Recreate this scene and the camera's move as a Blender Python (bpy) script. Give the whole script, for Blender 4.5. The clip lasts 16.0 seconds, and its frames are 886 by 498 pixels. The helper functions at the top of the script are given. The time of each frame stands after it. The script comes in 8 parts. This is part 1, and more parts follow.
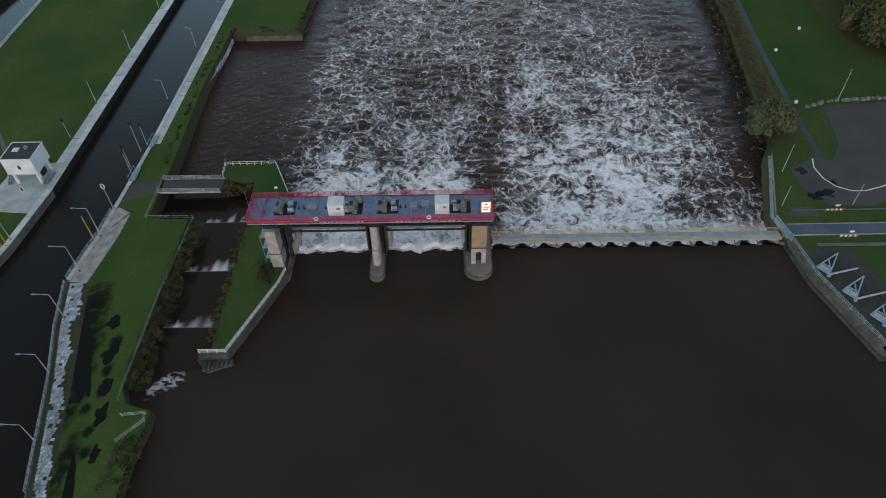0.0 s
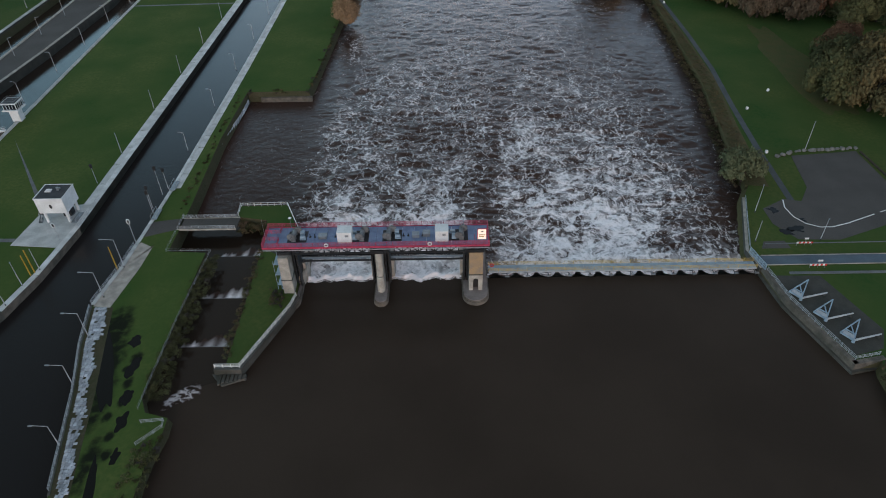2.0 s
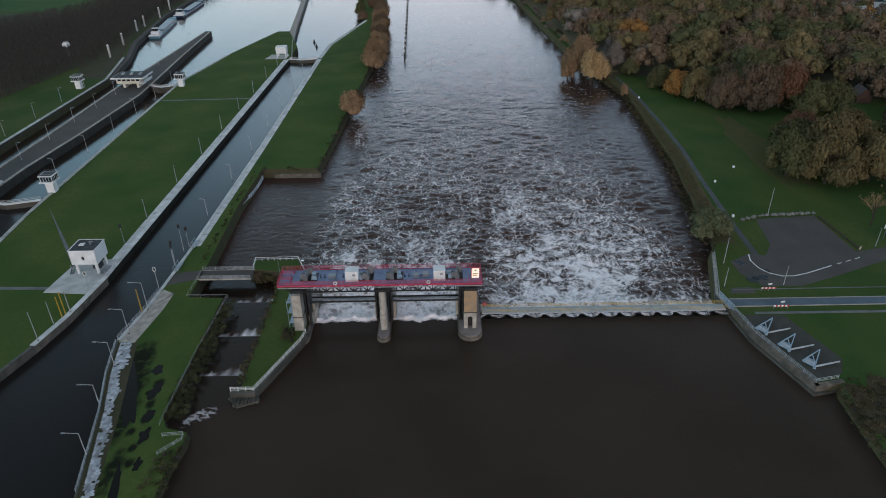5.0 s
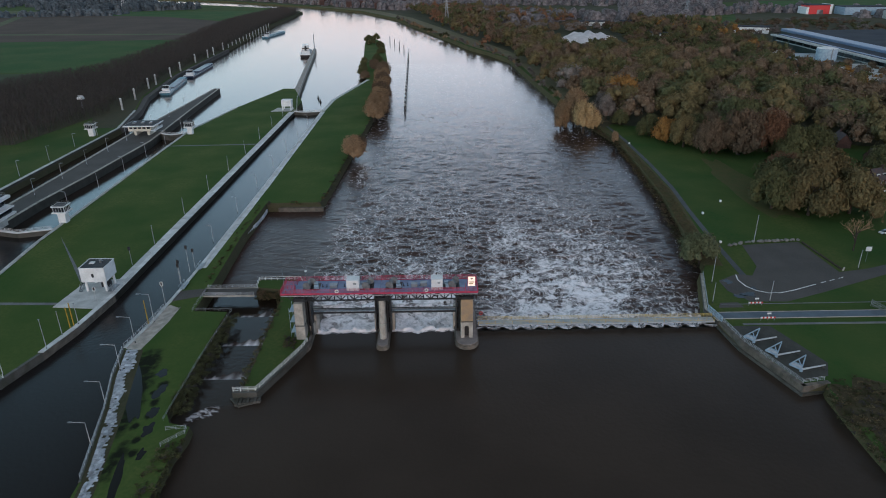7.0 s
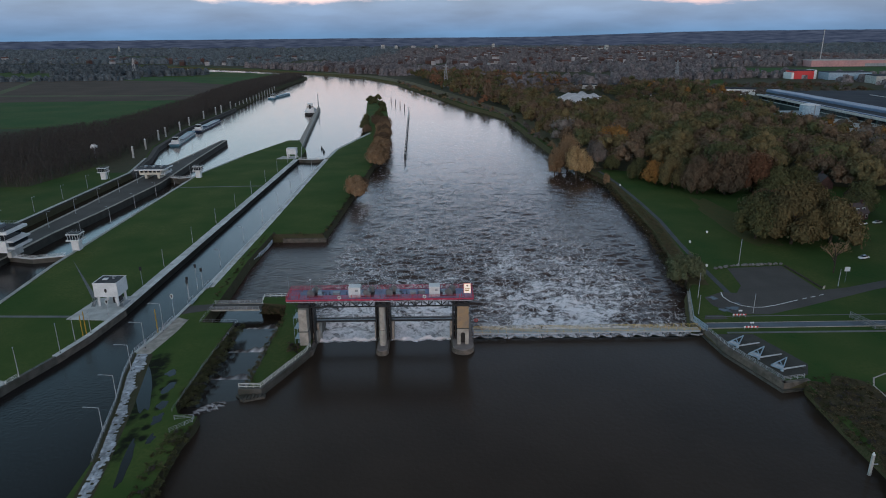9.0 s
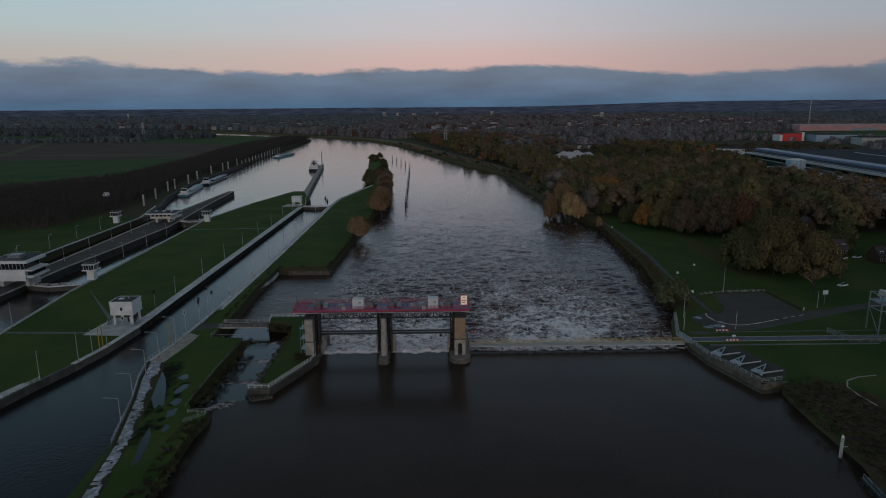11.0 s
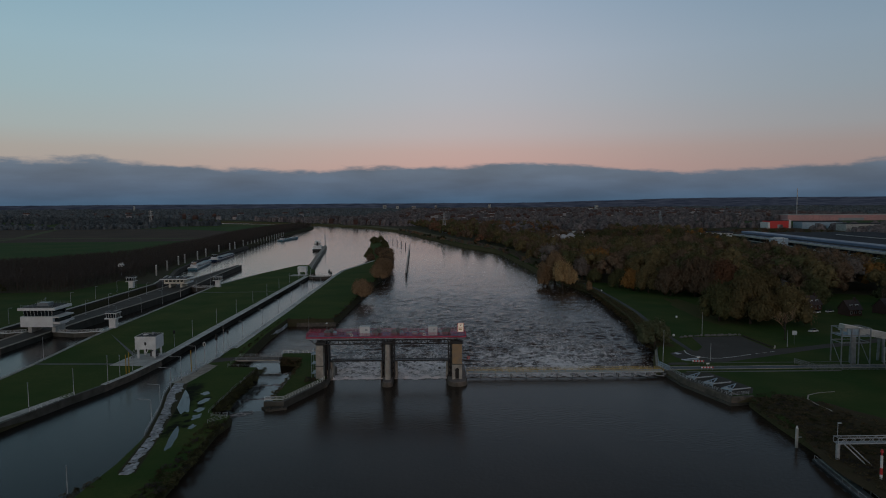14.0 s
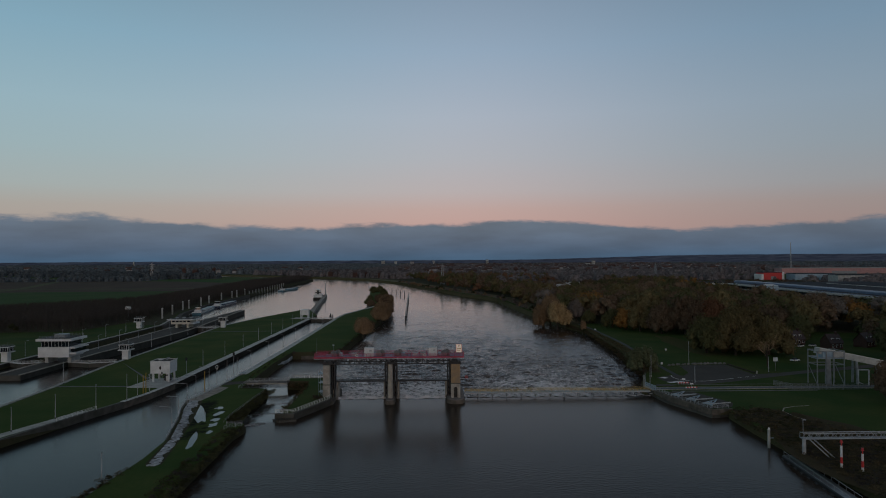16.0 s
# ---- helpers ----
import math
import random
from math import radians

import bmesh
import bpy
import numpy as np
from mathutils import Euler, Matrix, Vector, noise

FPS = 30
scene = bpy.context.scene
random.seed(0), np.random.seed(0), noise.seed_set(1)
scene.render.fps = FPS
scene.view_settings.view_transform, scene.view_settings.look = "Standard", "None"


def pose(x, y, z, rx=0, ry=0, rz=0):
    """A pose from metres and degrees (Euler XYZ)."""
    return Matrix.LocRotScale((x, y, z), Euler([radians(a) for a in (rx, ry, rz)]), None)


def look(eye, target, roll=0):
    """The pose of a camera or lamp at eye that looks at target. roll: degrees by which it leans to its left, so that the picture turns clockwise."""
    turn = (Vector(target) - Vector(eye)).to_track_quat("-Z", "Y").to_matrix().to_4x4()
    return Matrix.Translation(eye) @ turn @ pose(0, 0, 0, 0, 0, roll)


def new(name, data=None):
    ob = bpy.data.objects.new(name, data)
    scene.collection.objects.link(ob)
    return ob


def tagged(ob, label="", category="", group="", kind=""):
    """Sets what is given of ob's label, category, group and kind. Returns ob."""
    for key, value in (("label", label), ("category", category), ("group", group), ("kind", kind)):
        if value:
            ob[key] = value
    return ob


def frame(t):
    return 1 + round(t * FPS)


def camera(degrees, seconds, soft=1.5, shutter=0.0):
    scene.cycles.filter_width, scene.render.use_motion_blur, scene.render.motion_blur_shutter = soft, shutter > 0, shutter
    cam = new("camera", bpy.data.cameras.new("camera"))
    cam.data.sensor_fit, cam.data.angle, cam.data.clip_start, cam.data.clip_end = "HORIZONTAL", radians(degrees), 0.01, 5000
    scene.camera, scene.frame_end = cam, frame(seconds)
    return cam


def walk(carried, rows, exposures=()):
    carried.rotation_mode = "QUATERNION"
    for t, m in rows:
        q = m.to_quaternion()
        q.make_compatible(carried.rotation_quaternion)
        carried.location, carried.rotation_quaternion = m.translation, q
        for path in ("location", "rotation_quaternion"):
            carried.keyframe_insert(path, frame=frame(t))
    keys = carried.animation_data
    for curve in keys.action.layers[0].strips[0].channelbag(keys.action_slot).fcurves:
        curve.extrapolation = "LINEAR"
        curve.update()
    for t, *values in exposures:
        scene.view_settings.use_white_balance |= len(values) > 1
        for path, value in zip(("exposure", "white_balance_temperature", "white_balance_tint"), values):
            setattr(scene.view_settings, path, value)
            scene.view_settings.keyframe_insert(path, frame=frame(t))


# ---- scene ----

# ---- camera: a drone that backs away upstream, sinks and raises its view ----
cam = camera(67.97, 16.0, 1.0)
ROWS = [  # seconds, x, y, z, yaw, pitch, roll
    (0, 2.808, -11.733, 111.123, -0.254, -45.856, 0.900),
    (0.5, 2.575, -16.040, 110.960, -0.323, -44.092, 0.876),
    (1, 2.236, -20.210, 110.698, -0.414, -42.322, 0.843),
    (1.5, 2.311, -24.457, 110.546, -0.396, -40.620, 0.840),
    (2, 2.326, -28.650, 110.387, -0.408, -38.940, 0.807),
    (2.5, 2.167, -32.877, 110.175, -0.478, -37.243, 0.783),
    (3, 1.922, -37.060, 109.909, -0.564, -35.634, 0.759),
    (3.5, 1.859, -41.139, 109.753, -0.584, -34.145, 0.733),
    (4, 1.774, -45.133, 109.485, -0.618, -32.649, 0.696),
    (6.5, 1.834, -62.307, 99.152, -0.759, -25.111, 0.559),
    (7, 1.867, -65.886, 96.494, -0.756, -23.665, 0.527),
    (7.5, 1.771, -69.565, 93.780, -0.799, -22.230, 0.508),
    (8, 1.863, -73.330, 91.109, -0.800, -20.810, 0.494),
    (8.5, 1.995, -77.181, 88.551, -0.805, -19.420, 0.474),
    (9, 2.200, -81.163, 85.979, -0.781, -18.011, 0.457),
    (11.5, 2.404, -102.030, 72.902, -0.786, -10.960, 0.391),
    (12, 2.412, -106.293, 70.339, -0.787, -9.574, 0.378),
    (12.5, 2.326, -110.629, 67.809, -0.787, -8.209, 0.365),
    (13, 2.203, -114.966, 65.322, -0.808, -6.863, 0.335),
    (13.5, 2.074, -119.351, 62.841, -0.837, -5.497, 0.318),
    (14, 1.919, -123.755, 60.274, -0.881, -4.172, 0.303),
    (14.5, 1.791, -128.178, 57.746, -0.928, -2.876, 0.289),
    (15, 1.567, -132.620, 55.302, -0.977, -1.641, 0.295),
    (15.5, 1.333, -136.893, 53.045, -1.015, -0.476, 0.301),
    (16, 1.111, -141.495, 50.489, -1.051, 0.790, 0.297),
]
EXPOSURES = [(0, 1.50, 6500, 10), (4, 1.47, 6450, 10), (6.5, 1.42, 6250, 10), (7.5, 1.38, 6170, 10), (9, 1.05, 6100, 10), (10.3, 0.4, 6250, 10), (11.5, -0.25, 6420, 10), (13, -0.36, 6550, 10), (16, -0.34, 6600, 10)]
walk(cam, [(t, pose(x, y, z, 90 + pitch, roll, yaw)) for t, x, y, z, yaw, pitch, roll in ROWS], EXPOSURES)

# ---- dusk sky and the last light from behind the camera ----
def build_world():
    w = bpy.data.worlds.new("dusk_sky")
    w.use_nodes = True
    nt = w.node_tree
    nt.nodes.clear()
    N = nt.nodes.new
    out, bg = N("ShaderNodeOutputWorld"), N("ShaderNodeBackground")
    co, sep = N("ShaderNodeTexCoord"), N("ShaderNodeSeparateXYZ")
    ramp = N("ShaderNodeValToRGB")
    nt.links.new(co.outputs["Generated"], sep.inputs[0])
    nt.links.new(sep.outputs["Z"], ramp.inputs[0])
    stops = [(0.0, (0.588, 0.383, 0.368)), (0.05, (0.615, 0.403, 0.390)), (0.074, (0.601, 0.430, 0.423)), (0.10, (0.560, 0.492, 0.520)), (0.15, (0.505, 0.520, 0.588)),
             (0.21, (0.465, 0.526, 0.635)), (0.30, (0.348, 0.465, 0.615)), (0.40, (0.253, 0.348, 0.472)), (0.6, (0.118, 0.118, 0.134)), (1.0, (0.088, 0.077, 0.080))]
    e = ramp.color_ramp.elements
    while len(e) < len(stops):
        e.new(0.5)
    for el, (p, c) in zip(e, stops):
        el.position, el.color = p, (*c, 1)
    # a long bank of blue-grey cloud low over the horizon
    mp, nz = N("ShaderNodeMapping"), N("ShaderNodeTexNoise")
    mp.inputs["Scale"].default_value = (4.2, 4.2, 17)
    nz.inputs["Scale"].default_value, nz.inputs["Detail"].default_value, nz.inputs["Roughness"].default_value = 2.6, 8, 0.62
    nt.links.new(co.outputs["Generated"], mp.inputs[0])
    nt.links.new(mp.outputs[0], nz.inputs["Vector"])
    mul = N("ShaderNodeMath"); mul.operation = "MULTIPLY_ADD"
    mul.inputs[1].default_value, mul.inputs[2].default_value = 0.030, -0.015
    add = N("ShaderNodeMath"); add.operation = "ADD"
    nt.links.new(nz.outputs[0], mul.inputs[0])
    nt.links.new(mul.outputs[0], add.inputs[0]); nt.links.new(sep.outputs["Z"], add.inputs[1])
    edge = N("ShaderNodeMapRange"); edge.interpolation_type = "SMOOTHSTEP"
    for i, v in ((1, -0.0038), (2, 0.0038), (3, 1.0), (4, 0.0)):
        edge.inputs[i].default_value = v
    # the bank's upper edge heaves along the horizon
    east = N("ShaderNodeMapRange"); east.inputs[1].default_value, east.inputs[2].default_value = -0.6, 0.6
    nt.links.new(sep.outputs["X"], east.inputs[0])
    heave = N("ShaderNodeValToRGB"); heave.color_ramp.interpolation = "B_SPLINE"
    tops = [(0.0, 0.051), (0.07, 0.054), (0.12, 0.061), (0.17, 0.052), (0.25, 0.0465), (0.38, 0.0455), (0.44, 0.051), (0.50, 0.053), (0.55, 0.048), (0.62, 0.060), (0.74, 0.047), (0.82, 0.037), (0.90, 0.044), (1.0, 0.052)]
    he = heave.color_ramp.elements
    while len(he) < len(tops):
        he.new(0.5)
    for el, (p, v) in zip(he, tops):
        el.position, el.color = p, (v * 10, v * 10, v * 10, 1)
    nt.links.new(east.outputs[0], heave.inputs[0])
    low = N("ShaderNodeMath"); low.operation = "MULTIPLY_ADD"; low.inputs[1].default_value = -0.1
    nt.links.new(heave.outputs[0], low.inputs[0]); nt.links.new(add.outputs[0], low.inputs[2])
    nt.links.new(low.outputs[0], edge.inputs[0])
    bank = N("ShaderNodeValToRGB")
    be = bank.color_ramp.elements
    be[0].position, be[0].color = 0.0, (0.062, 0.128, 0.215, 1)
    be[1].position, be[1].color = 0.055, (0.118, 0.172, 0.250, 1)
    nt.links.new(sep.outputs["Z"], bank.inputs[0])
    mix = N("ShaderNodeMix"); mix.data_type = "RGBA"
    nt.links.new(edge.outputs[0], mix.inputs[0])
    teal = N("ShaderNodeMapRange"); teal.interpolation_type = "SMOOTHSTEP"
    for i, v in ((1, 0.15), (2, -0.6), (3, 0.0), (4, 1.0)):
        teal.inputs[i].default_value = v
    nt.links.new(sep.outputs["X"], teal.inputs[0])
    tint = N("ShaderNodeMix"); tint.data_type = "RGBA"; tint.blend_type = "MULTIPLY"; tint.inputs[7].default_value = (0.74, 0.99, 0.97, 1)
    nt.links.new(teal.outputs[0], tint.inputs[0]); nt.links.new(ramp.outputs[0], tint.inputs[6])
    # duller towards the right, away from the afterglow
    dull = N("ShaderNodeMapRange"); dull.interpolation_type = "SMOOTHSTEP"
    for i, v in ((1, -0.02), (2, 0.6), (3, 0.0), (4, 1.0)):
        dull.inputs[i].default_value = v
    nt.links.new(sep.outputs["X"], dull.inputs[0])
    dusk = N("ShaderNodeMix"); dusk.data_type = "RGBA"; dusk.blend_type = "MULTIPLY"; dusk.inputs[7].default_value = (0.60, 0.715, 0.755, 1)
    nt.links.new(dull.outputs[0], dusk.inputs[0]); nt.links.new(tint.outputs[2], dusk.inputs[6])
    # lighter and darker billows inside the bank
    mp2, nz2 = N("ShaderNodeMapping"), N("ShaderNodeTexNoise")
    mp2.inputs["Scale"].default_value = (5, 5, 26)
    nz2.inputs["Scale"].default_value, nz2.inputs["Detail"].default_value = 1.6, 6
    nt.links.new(co.outputs["Generated"], mp2.inputs[0]); nt.links.new(mp2.outputs[0], nz2.inputs["Vector"])
    bil = N("ShaderNodeMapRange")
    for i, v in ((1, 0.3), (2, 0.7), (3, 0.86), (4, 1.2)):
        bil.inputs[i].default_value = v
    nt.links.new(nz2.outputs[0], bil.inputs[0])
    bmix = N("ShaderNodeMix"); bmix.data_type = "RGBA"; bmix.blend_type = "MULTIPLY"; bmix.inputs[0].default_value = 1.0
    nt.links.new(bank.outputs[0], bmix.inputs[6]); nt.links.new(bil.outputs[0], bmix.inputs[7])
    nt.links.new(dusk.outputs[2], mix.inputs[6]); nt.links.new(bmix.outputs[2], mix.inputs[7])
    # the sky's own glow towards the set sun
    sky = N("ShaderNodeTexSky"); sky.sky_type = "NISHITA"; sky.sun_disc = False
    sky.sun_elevation, sky.sun_rotation = radians(2.0), radians(180)
    sc = N("ShaderNodeMix"); sc.data_type = "RGBA"; sc.blend_type = "ADD"; sc.inputs[0].default_value = 0.02
    nt.links.new(mix.outputs[2], sc.inputs[6]); nt.links.new(sky.outputs[0], sc.inputs[7])
    # the farthest land, haze mixed into its painted blue tones, low hills towards the east
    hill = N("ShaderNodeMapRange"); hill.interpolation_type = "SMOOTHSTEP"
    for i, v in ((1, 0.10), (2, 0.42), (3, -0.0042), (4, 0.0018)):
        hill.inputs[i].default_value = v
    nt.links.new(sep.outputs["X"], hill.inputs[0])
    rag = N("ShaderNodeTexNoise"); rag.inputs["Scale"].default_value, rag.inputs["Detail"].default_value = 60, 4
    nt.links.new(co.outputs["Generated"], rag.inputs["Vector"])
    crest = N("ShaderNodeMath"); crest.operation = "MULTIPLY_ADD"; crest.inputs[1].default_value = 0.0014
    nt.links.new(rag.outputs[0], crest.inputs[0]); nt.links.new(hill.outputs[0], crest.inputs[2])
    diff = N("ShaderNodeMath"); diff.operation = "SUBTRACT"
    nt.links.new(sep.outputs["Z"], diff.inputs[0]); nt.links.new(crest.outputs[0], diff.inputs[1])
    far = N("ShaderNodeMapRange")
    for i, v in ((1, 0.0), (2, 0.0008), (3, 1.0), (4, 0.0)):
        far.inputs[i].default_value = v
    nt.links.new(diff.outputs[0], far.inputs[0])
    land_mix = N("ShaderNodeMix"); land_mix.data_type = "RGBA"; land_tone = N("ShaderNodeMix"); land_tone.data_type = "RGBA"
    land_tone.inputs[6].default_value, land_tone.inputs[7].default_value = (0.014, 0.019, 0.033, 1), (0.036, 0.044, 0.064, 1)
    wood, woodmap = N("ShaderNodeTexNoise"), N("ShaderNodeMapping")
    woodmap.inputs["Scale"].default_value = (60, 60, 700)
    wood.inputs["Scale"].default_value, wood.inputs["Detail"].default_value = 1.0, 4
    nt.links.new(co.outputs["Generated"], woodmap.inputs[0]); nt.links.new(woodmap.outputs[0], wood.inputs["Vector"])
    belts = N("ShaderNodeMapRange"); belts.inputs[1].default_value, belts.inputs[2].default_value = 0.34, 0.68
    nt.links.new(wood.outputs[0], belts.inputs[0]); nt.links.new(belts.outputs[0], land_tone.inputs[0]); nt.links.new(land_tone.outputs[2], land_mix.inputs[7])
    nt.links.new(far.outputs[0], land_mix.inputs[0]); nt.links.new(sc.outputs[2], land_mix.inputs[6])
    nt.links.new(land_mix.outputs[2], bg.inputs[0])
    bg.inputs[1].default_value = 1.0
    nt.links.new(bg.outputs[0], out.inputs[0])
    scene.world = w


build_world()
sun = new("sun", bpy.data.lights.new("sun", "SUN"))
sun.data.energy, sun.data.angle, sun.data.color = 0.40, radians(25), (1.0, 0.80, 0.68)
sun.matrix_world = look((0, -300, 75), (0, 90, 0))

# ---- materials ----
def mat(name, c1, c2=None, rough=0.8, scale=1.0, metal=0.0, bump=0.15, fine=8.0, spread=0.0, detail=6, lo=0.35, hi=0.65, c3=None, spec=0.25):
    """Two-scale noise material in world metres. c2: the coarse second colour; c3: fine specks; spread: change from piece to piece."""
    m = bpy.data.materials.new(name)
    m.use_nodes = True
    nt = m.node_tree
    p = nt.nodes["Principled BSDF"]
    N, L = nt.nodes.new, nt.links.new
    p.inputs["Roughness"].default_value, p.inputs["Metallic"].default_value = rough, metal
    p.inputs["Specular IOR Level"].default_value = spec
    geo = N("ShaderNodeNewGeometry")
    n1 = N("ShaderNodeTexNoise"); n1.inputs["Scale"].default_value, n1.inputs["Detail"].default_value = scale, detail
    n2 = N("ShaderNodeTexNoise"); n2.inputs["Scale"].default_value, n2.inputs["Detail"].default_value = scale * fine, 4
    L(geo.outputs["Position"], n1.inputs["Vector"]); L(geo.outputs["Position"], n2.inputs["Vector"])
    r = N("ShaderNodeMapRange"); r.inputs[1].default_value, r.inputs[2].default_value = lo, hi
    L(n1.outputs[0], r.inputs[0])
    mx = N("ShaderNodeMix"); mx.data_type = "RGBA"
    mx.inputs[6].default_value, mx.inputs[7].default_value = (*c1, 1), (*(c2 or [v * 0.75 for v in c1]), 1)
    L(r.outputs[0], mx.inputs[0])
    r2 = N("ShaderNodeMapRange"); r2.inputs[1].default_value, r2.inputs[2].default_value = 0.3, 0.75
    L(n2.outputs[0], r2.inputs[0])
    m2 = N("ShaderNodeMix"); m2.data_type = "RGBA"
    L(r2.outputs[0], m2.inputs[0]); L(mx.outputs[2], m2.inputs[6])
    if c3:
        m2.inputs[7].default_value = (*c3, 1)
    else:
        dk = N("ShaderNodeMix"); dk.data_type = "RGBA"; dk.blend_type = "MULTIPLY"; dk.inputs[0].default_value = 1
        dk.inputs[7].default_value = (0.78, 0.78, 0.78, 1)
        L(mx.outputs[2], dk.inputs[6]); L(dk.outputs[2], m2.inputs[7])
    col = m2.outputs[2]
    if spread:
        oi = N("ShaderNodeObjectInfo")
        hs = N("ShaderNodeHueSaturation")
        rr = N("ShaderNodeMapRange"); rr.inputs[3].default_value, rr.inputs[4].default_value = 1 - spread, 1 + spread
        L(oi.outputs["Random"], rr.inputs[0]); L(rr.outputs[0], hs.inputs["Value"]); L(col, hs.inputs["Color"])
        col = hs.outputs[0]
    L(col, p.inputs["Base Color"])
    if bump:
        b = N("ShaderNodeBump"); b.inputs["Strength"].default_value, b.inputs["Distance"].default_value = bump, 0.1
        L(n2.outputs[0], b.inputs["Height"]); L(b.outputs[0], p.inputs["Normal"])
    return m


def plain(name, c, rough=0.5, metal=0.0, emit=0.0):
    m = bpy.data.materials.new(name)
    m.use_nodes = True
    p = m.node_tree.nodes["Principled BSDF"]
    p.inputs["Base Color"].default_value = (*c, 1)
    p.inputs["Roughness"].default_value, p.inputs["Metallic"].default_value = rough, metal
    if emit:
        p.inputs["Emission Color"].default_value, p.inputs["Emission Strength"].default_value = (*c, 1), emit
    return m


LAWN = mat("olive_lawn_grass", (0.033, 0.074, 0.017), (0.086, 0.109, 0.032), 0.95, 0.045, fine=26, c3=(0.047, 0.082, 0.022), bump=0.5, spec=0.05)
GRASS = mat("lawn_grass", (0.027, 0.067, 0.017), (0.080, 0.096, 0.030), 0.95, 0.04, fine=26, c3=(0.045, 0.076, 0.022), bump=0.5, spec=0.05)
ROUGH = mat("rough_grass", (0.088, 0.074, 0.038), (0.052, 0.062, 0.024), 0.95, 0.09, fine=20, c3=(0.105, 0.086, 0.050), bump=0.5, spec=0.05)
BANK = mat("bank_soil", (0.055, 0.050, 0.028), (0.035, 0.042, 0.018), 0.95, 0.25, fine=8, c3=(0.07, 0.062, 0.04), bump=0.6, spec=0.1)
CONC = mat("old_concrete", (0.44, 0.40, 0.35), (0.27, 0.25, 0.22), 0.85, 0.5, fine=9, spread=0.10)
CONCL = mat("pale_concrete", (0.50, 0.50, 0.48), (0.33, 0.33, 0.31), 0.8, 0.35, fine=12, spread=0.12)
PALE = mat("whitish_cap_stone", (0.64, 0.65, 0.64), (0.46, 0.47, 0.46), 0.8, 0.35, fine=12, spread=0.15)
CONCD = mat("dark_concrete", (0.10, 0.095, 0.085), (0.055, 0.055, 0.045), 0.6, 0.35, fine=10, spread=0.1)
WALLD = mat("dark_wet_wall", (0.055, 0.052, 0.045), (0.032, 0.033, 0.027), 0.7, 0.35, fine=10, spread=0.1)
STONE = mat("pale_stone", (0.52, 0.55, 0.60), (0.26, 0.28, 0.30), 0.75, 0.6, fine=6, spread=0.25)
RUST = mat("rust_stained_concrete", (0.40, 0.27, 0.15), (0.29, 0.22, 0.16), 0.85, 0.6, fine=6)
BLUED = mat("blue_deck_paint", (0.21, 0.28, 0.42), (0.15, 0.20, 0.32), 0.55, 0.5, fine=10, metal=0.1)
RED = mat("red_steel_paint", (0.50, 0.062, 0.12), (0.36, 0.04, 0.08), 0.5, 0.8, fine=8)
DKSTEEL = mat("dark_steel", (0.045, 0.05, 0.055), (0.03, 0.03, 0.032), 0.5, 0.8, metal=0.4)
GREYST = mat("grey_galvanised_steel", (0.32, 0.35, 0.37), (0.22, 0.24, 0.26), 0.45, 0.7, metal=0.6)
RAILM = mat("pale_rail_paint", (0.50, 0.52, 0.54), (0.36, 0.38, 0.40), 0.5, 0.9, metal=0.2)
LBLUE = mat("pale_blue_paint", (0.36, 0.47, 0.55), (0.26, 0.34, 0.42), 0.5, 0.6)
YELLOW = mat("yellow_rail_paint", (0.60, 0.43, 0.13), (0.46, 0.33, 0.11), 0.55, 0.7)
OCHRE = mat("ochre_post_paint", (0.42, 0.27, 0.03), (0.33, 0.21, 0.03), 0.5, 0.7)
WHITE = mat("white_wall_paint", (0.76, 0.77, 0.77), (0.62, 0.63, 0.63), 0.6, 0.3, fine=14, bump=0.03)
ROOFD = mat("dark_roofing_felt", (0.035, 0.04, 0.045), (0.06, 0.06, 0.065), 0.8, 0.4)
GLASSD = plain("dark_window_glass", (0.012, 0.016, 0.02), 0.08)
ASPH = mat("asphalt", (0.083, 0.077, 0.072), (0.056, 0.052, 0.049), 0.85, 0.12, fine=30, c3=(0.098, 0.092, 0.086), spec=0.1)
QUAYM = mat("brown_quay_stone", (0.17, 0.145, 0.12), (0.085, 0.077, 0.065), 0.85, 0.5, fine=8, spread=0.15)
ROADB = mat("bluish_road_surface", (0.10, 0.135, 0.17), (0.08, 0.105, 0.13), 0.7, 0.2, fine=20)
PATHM = mat("pale_path", (0.17, 0.18, 0.18), (0.12, 0.125, 0.13), 0.85, 0.3, fine=20)
LINE = plain("white_line_paint", (0.7, 0.7, 0.68), 0.7)
BRICK = mat("red_brick", (0.085, 0.045, 0.038), (0.062, 0.036, 0.03), 0.85, 1.2)
TILE = mat("dark_roof_tile", (0.06, 0.055, 0.06), (0.09, 0.06, 0.055), 0.7, 1.0)
BARK = mat("tree_bark", (0.07, 0.055, 0.04), (0.04, 0.032, 0.025), 0.95, 1.5, bump=0.5)
BLACK = plain("black_rubber", (0.015, 0.015, 0.016), 0.7)
REDS = plain("red_sign_paint", (0.50, 0.03, 0.03), 0.5)

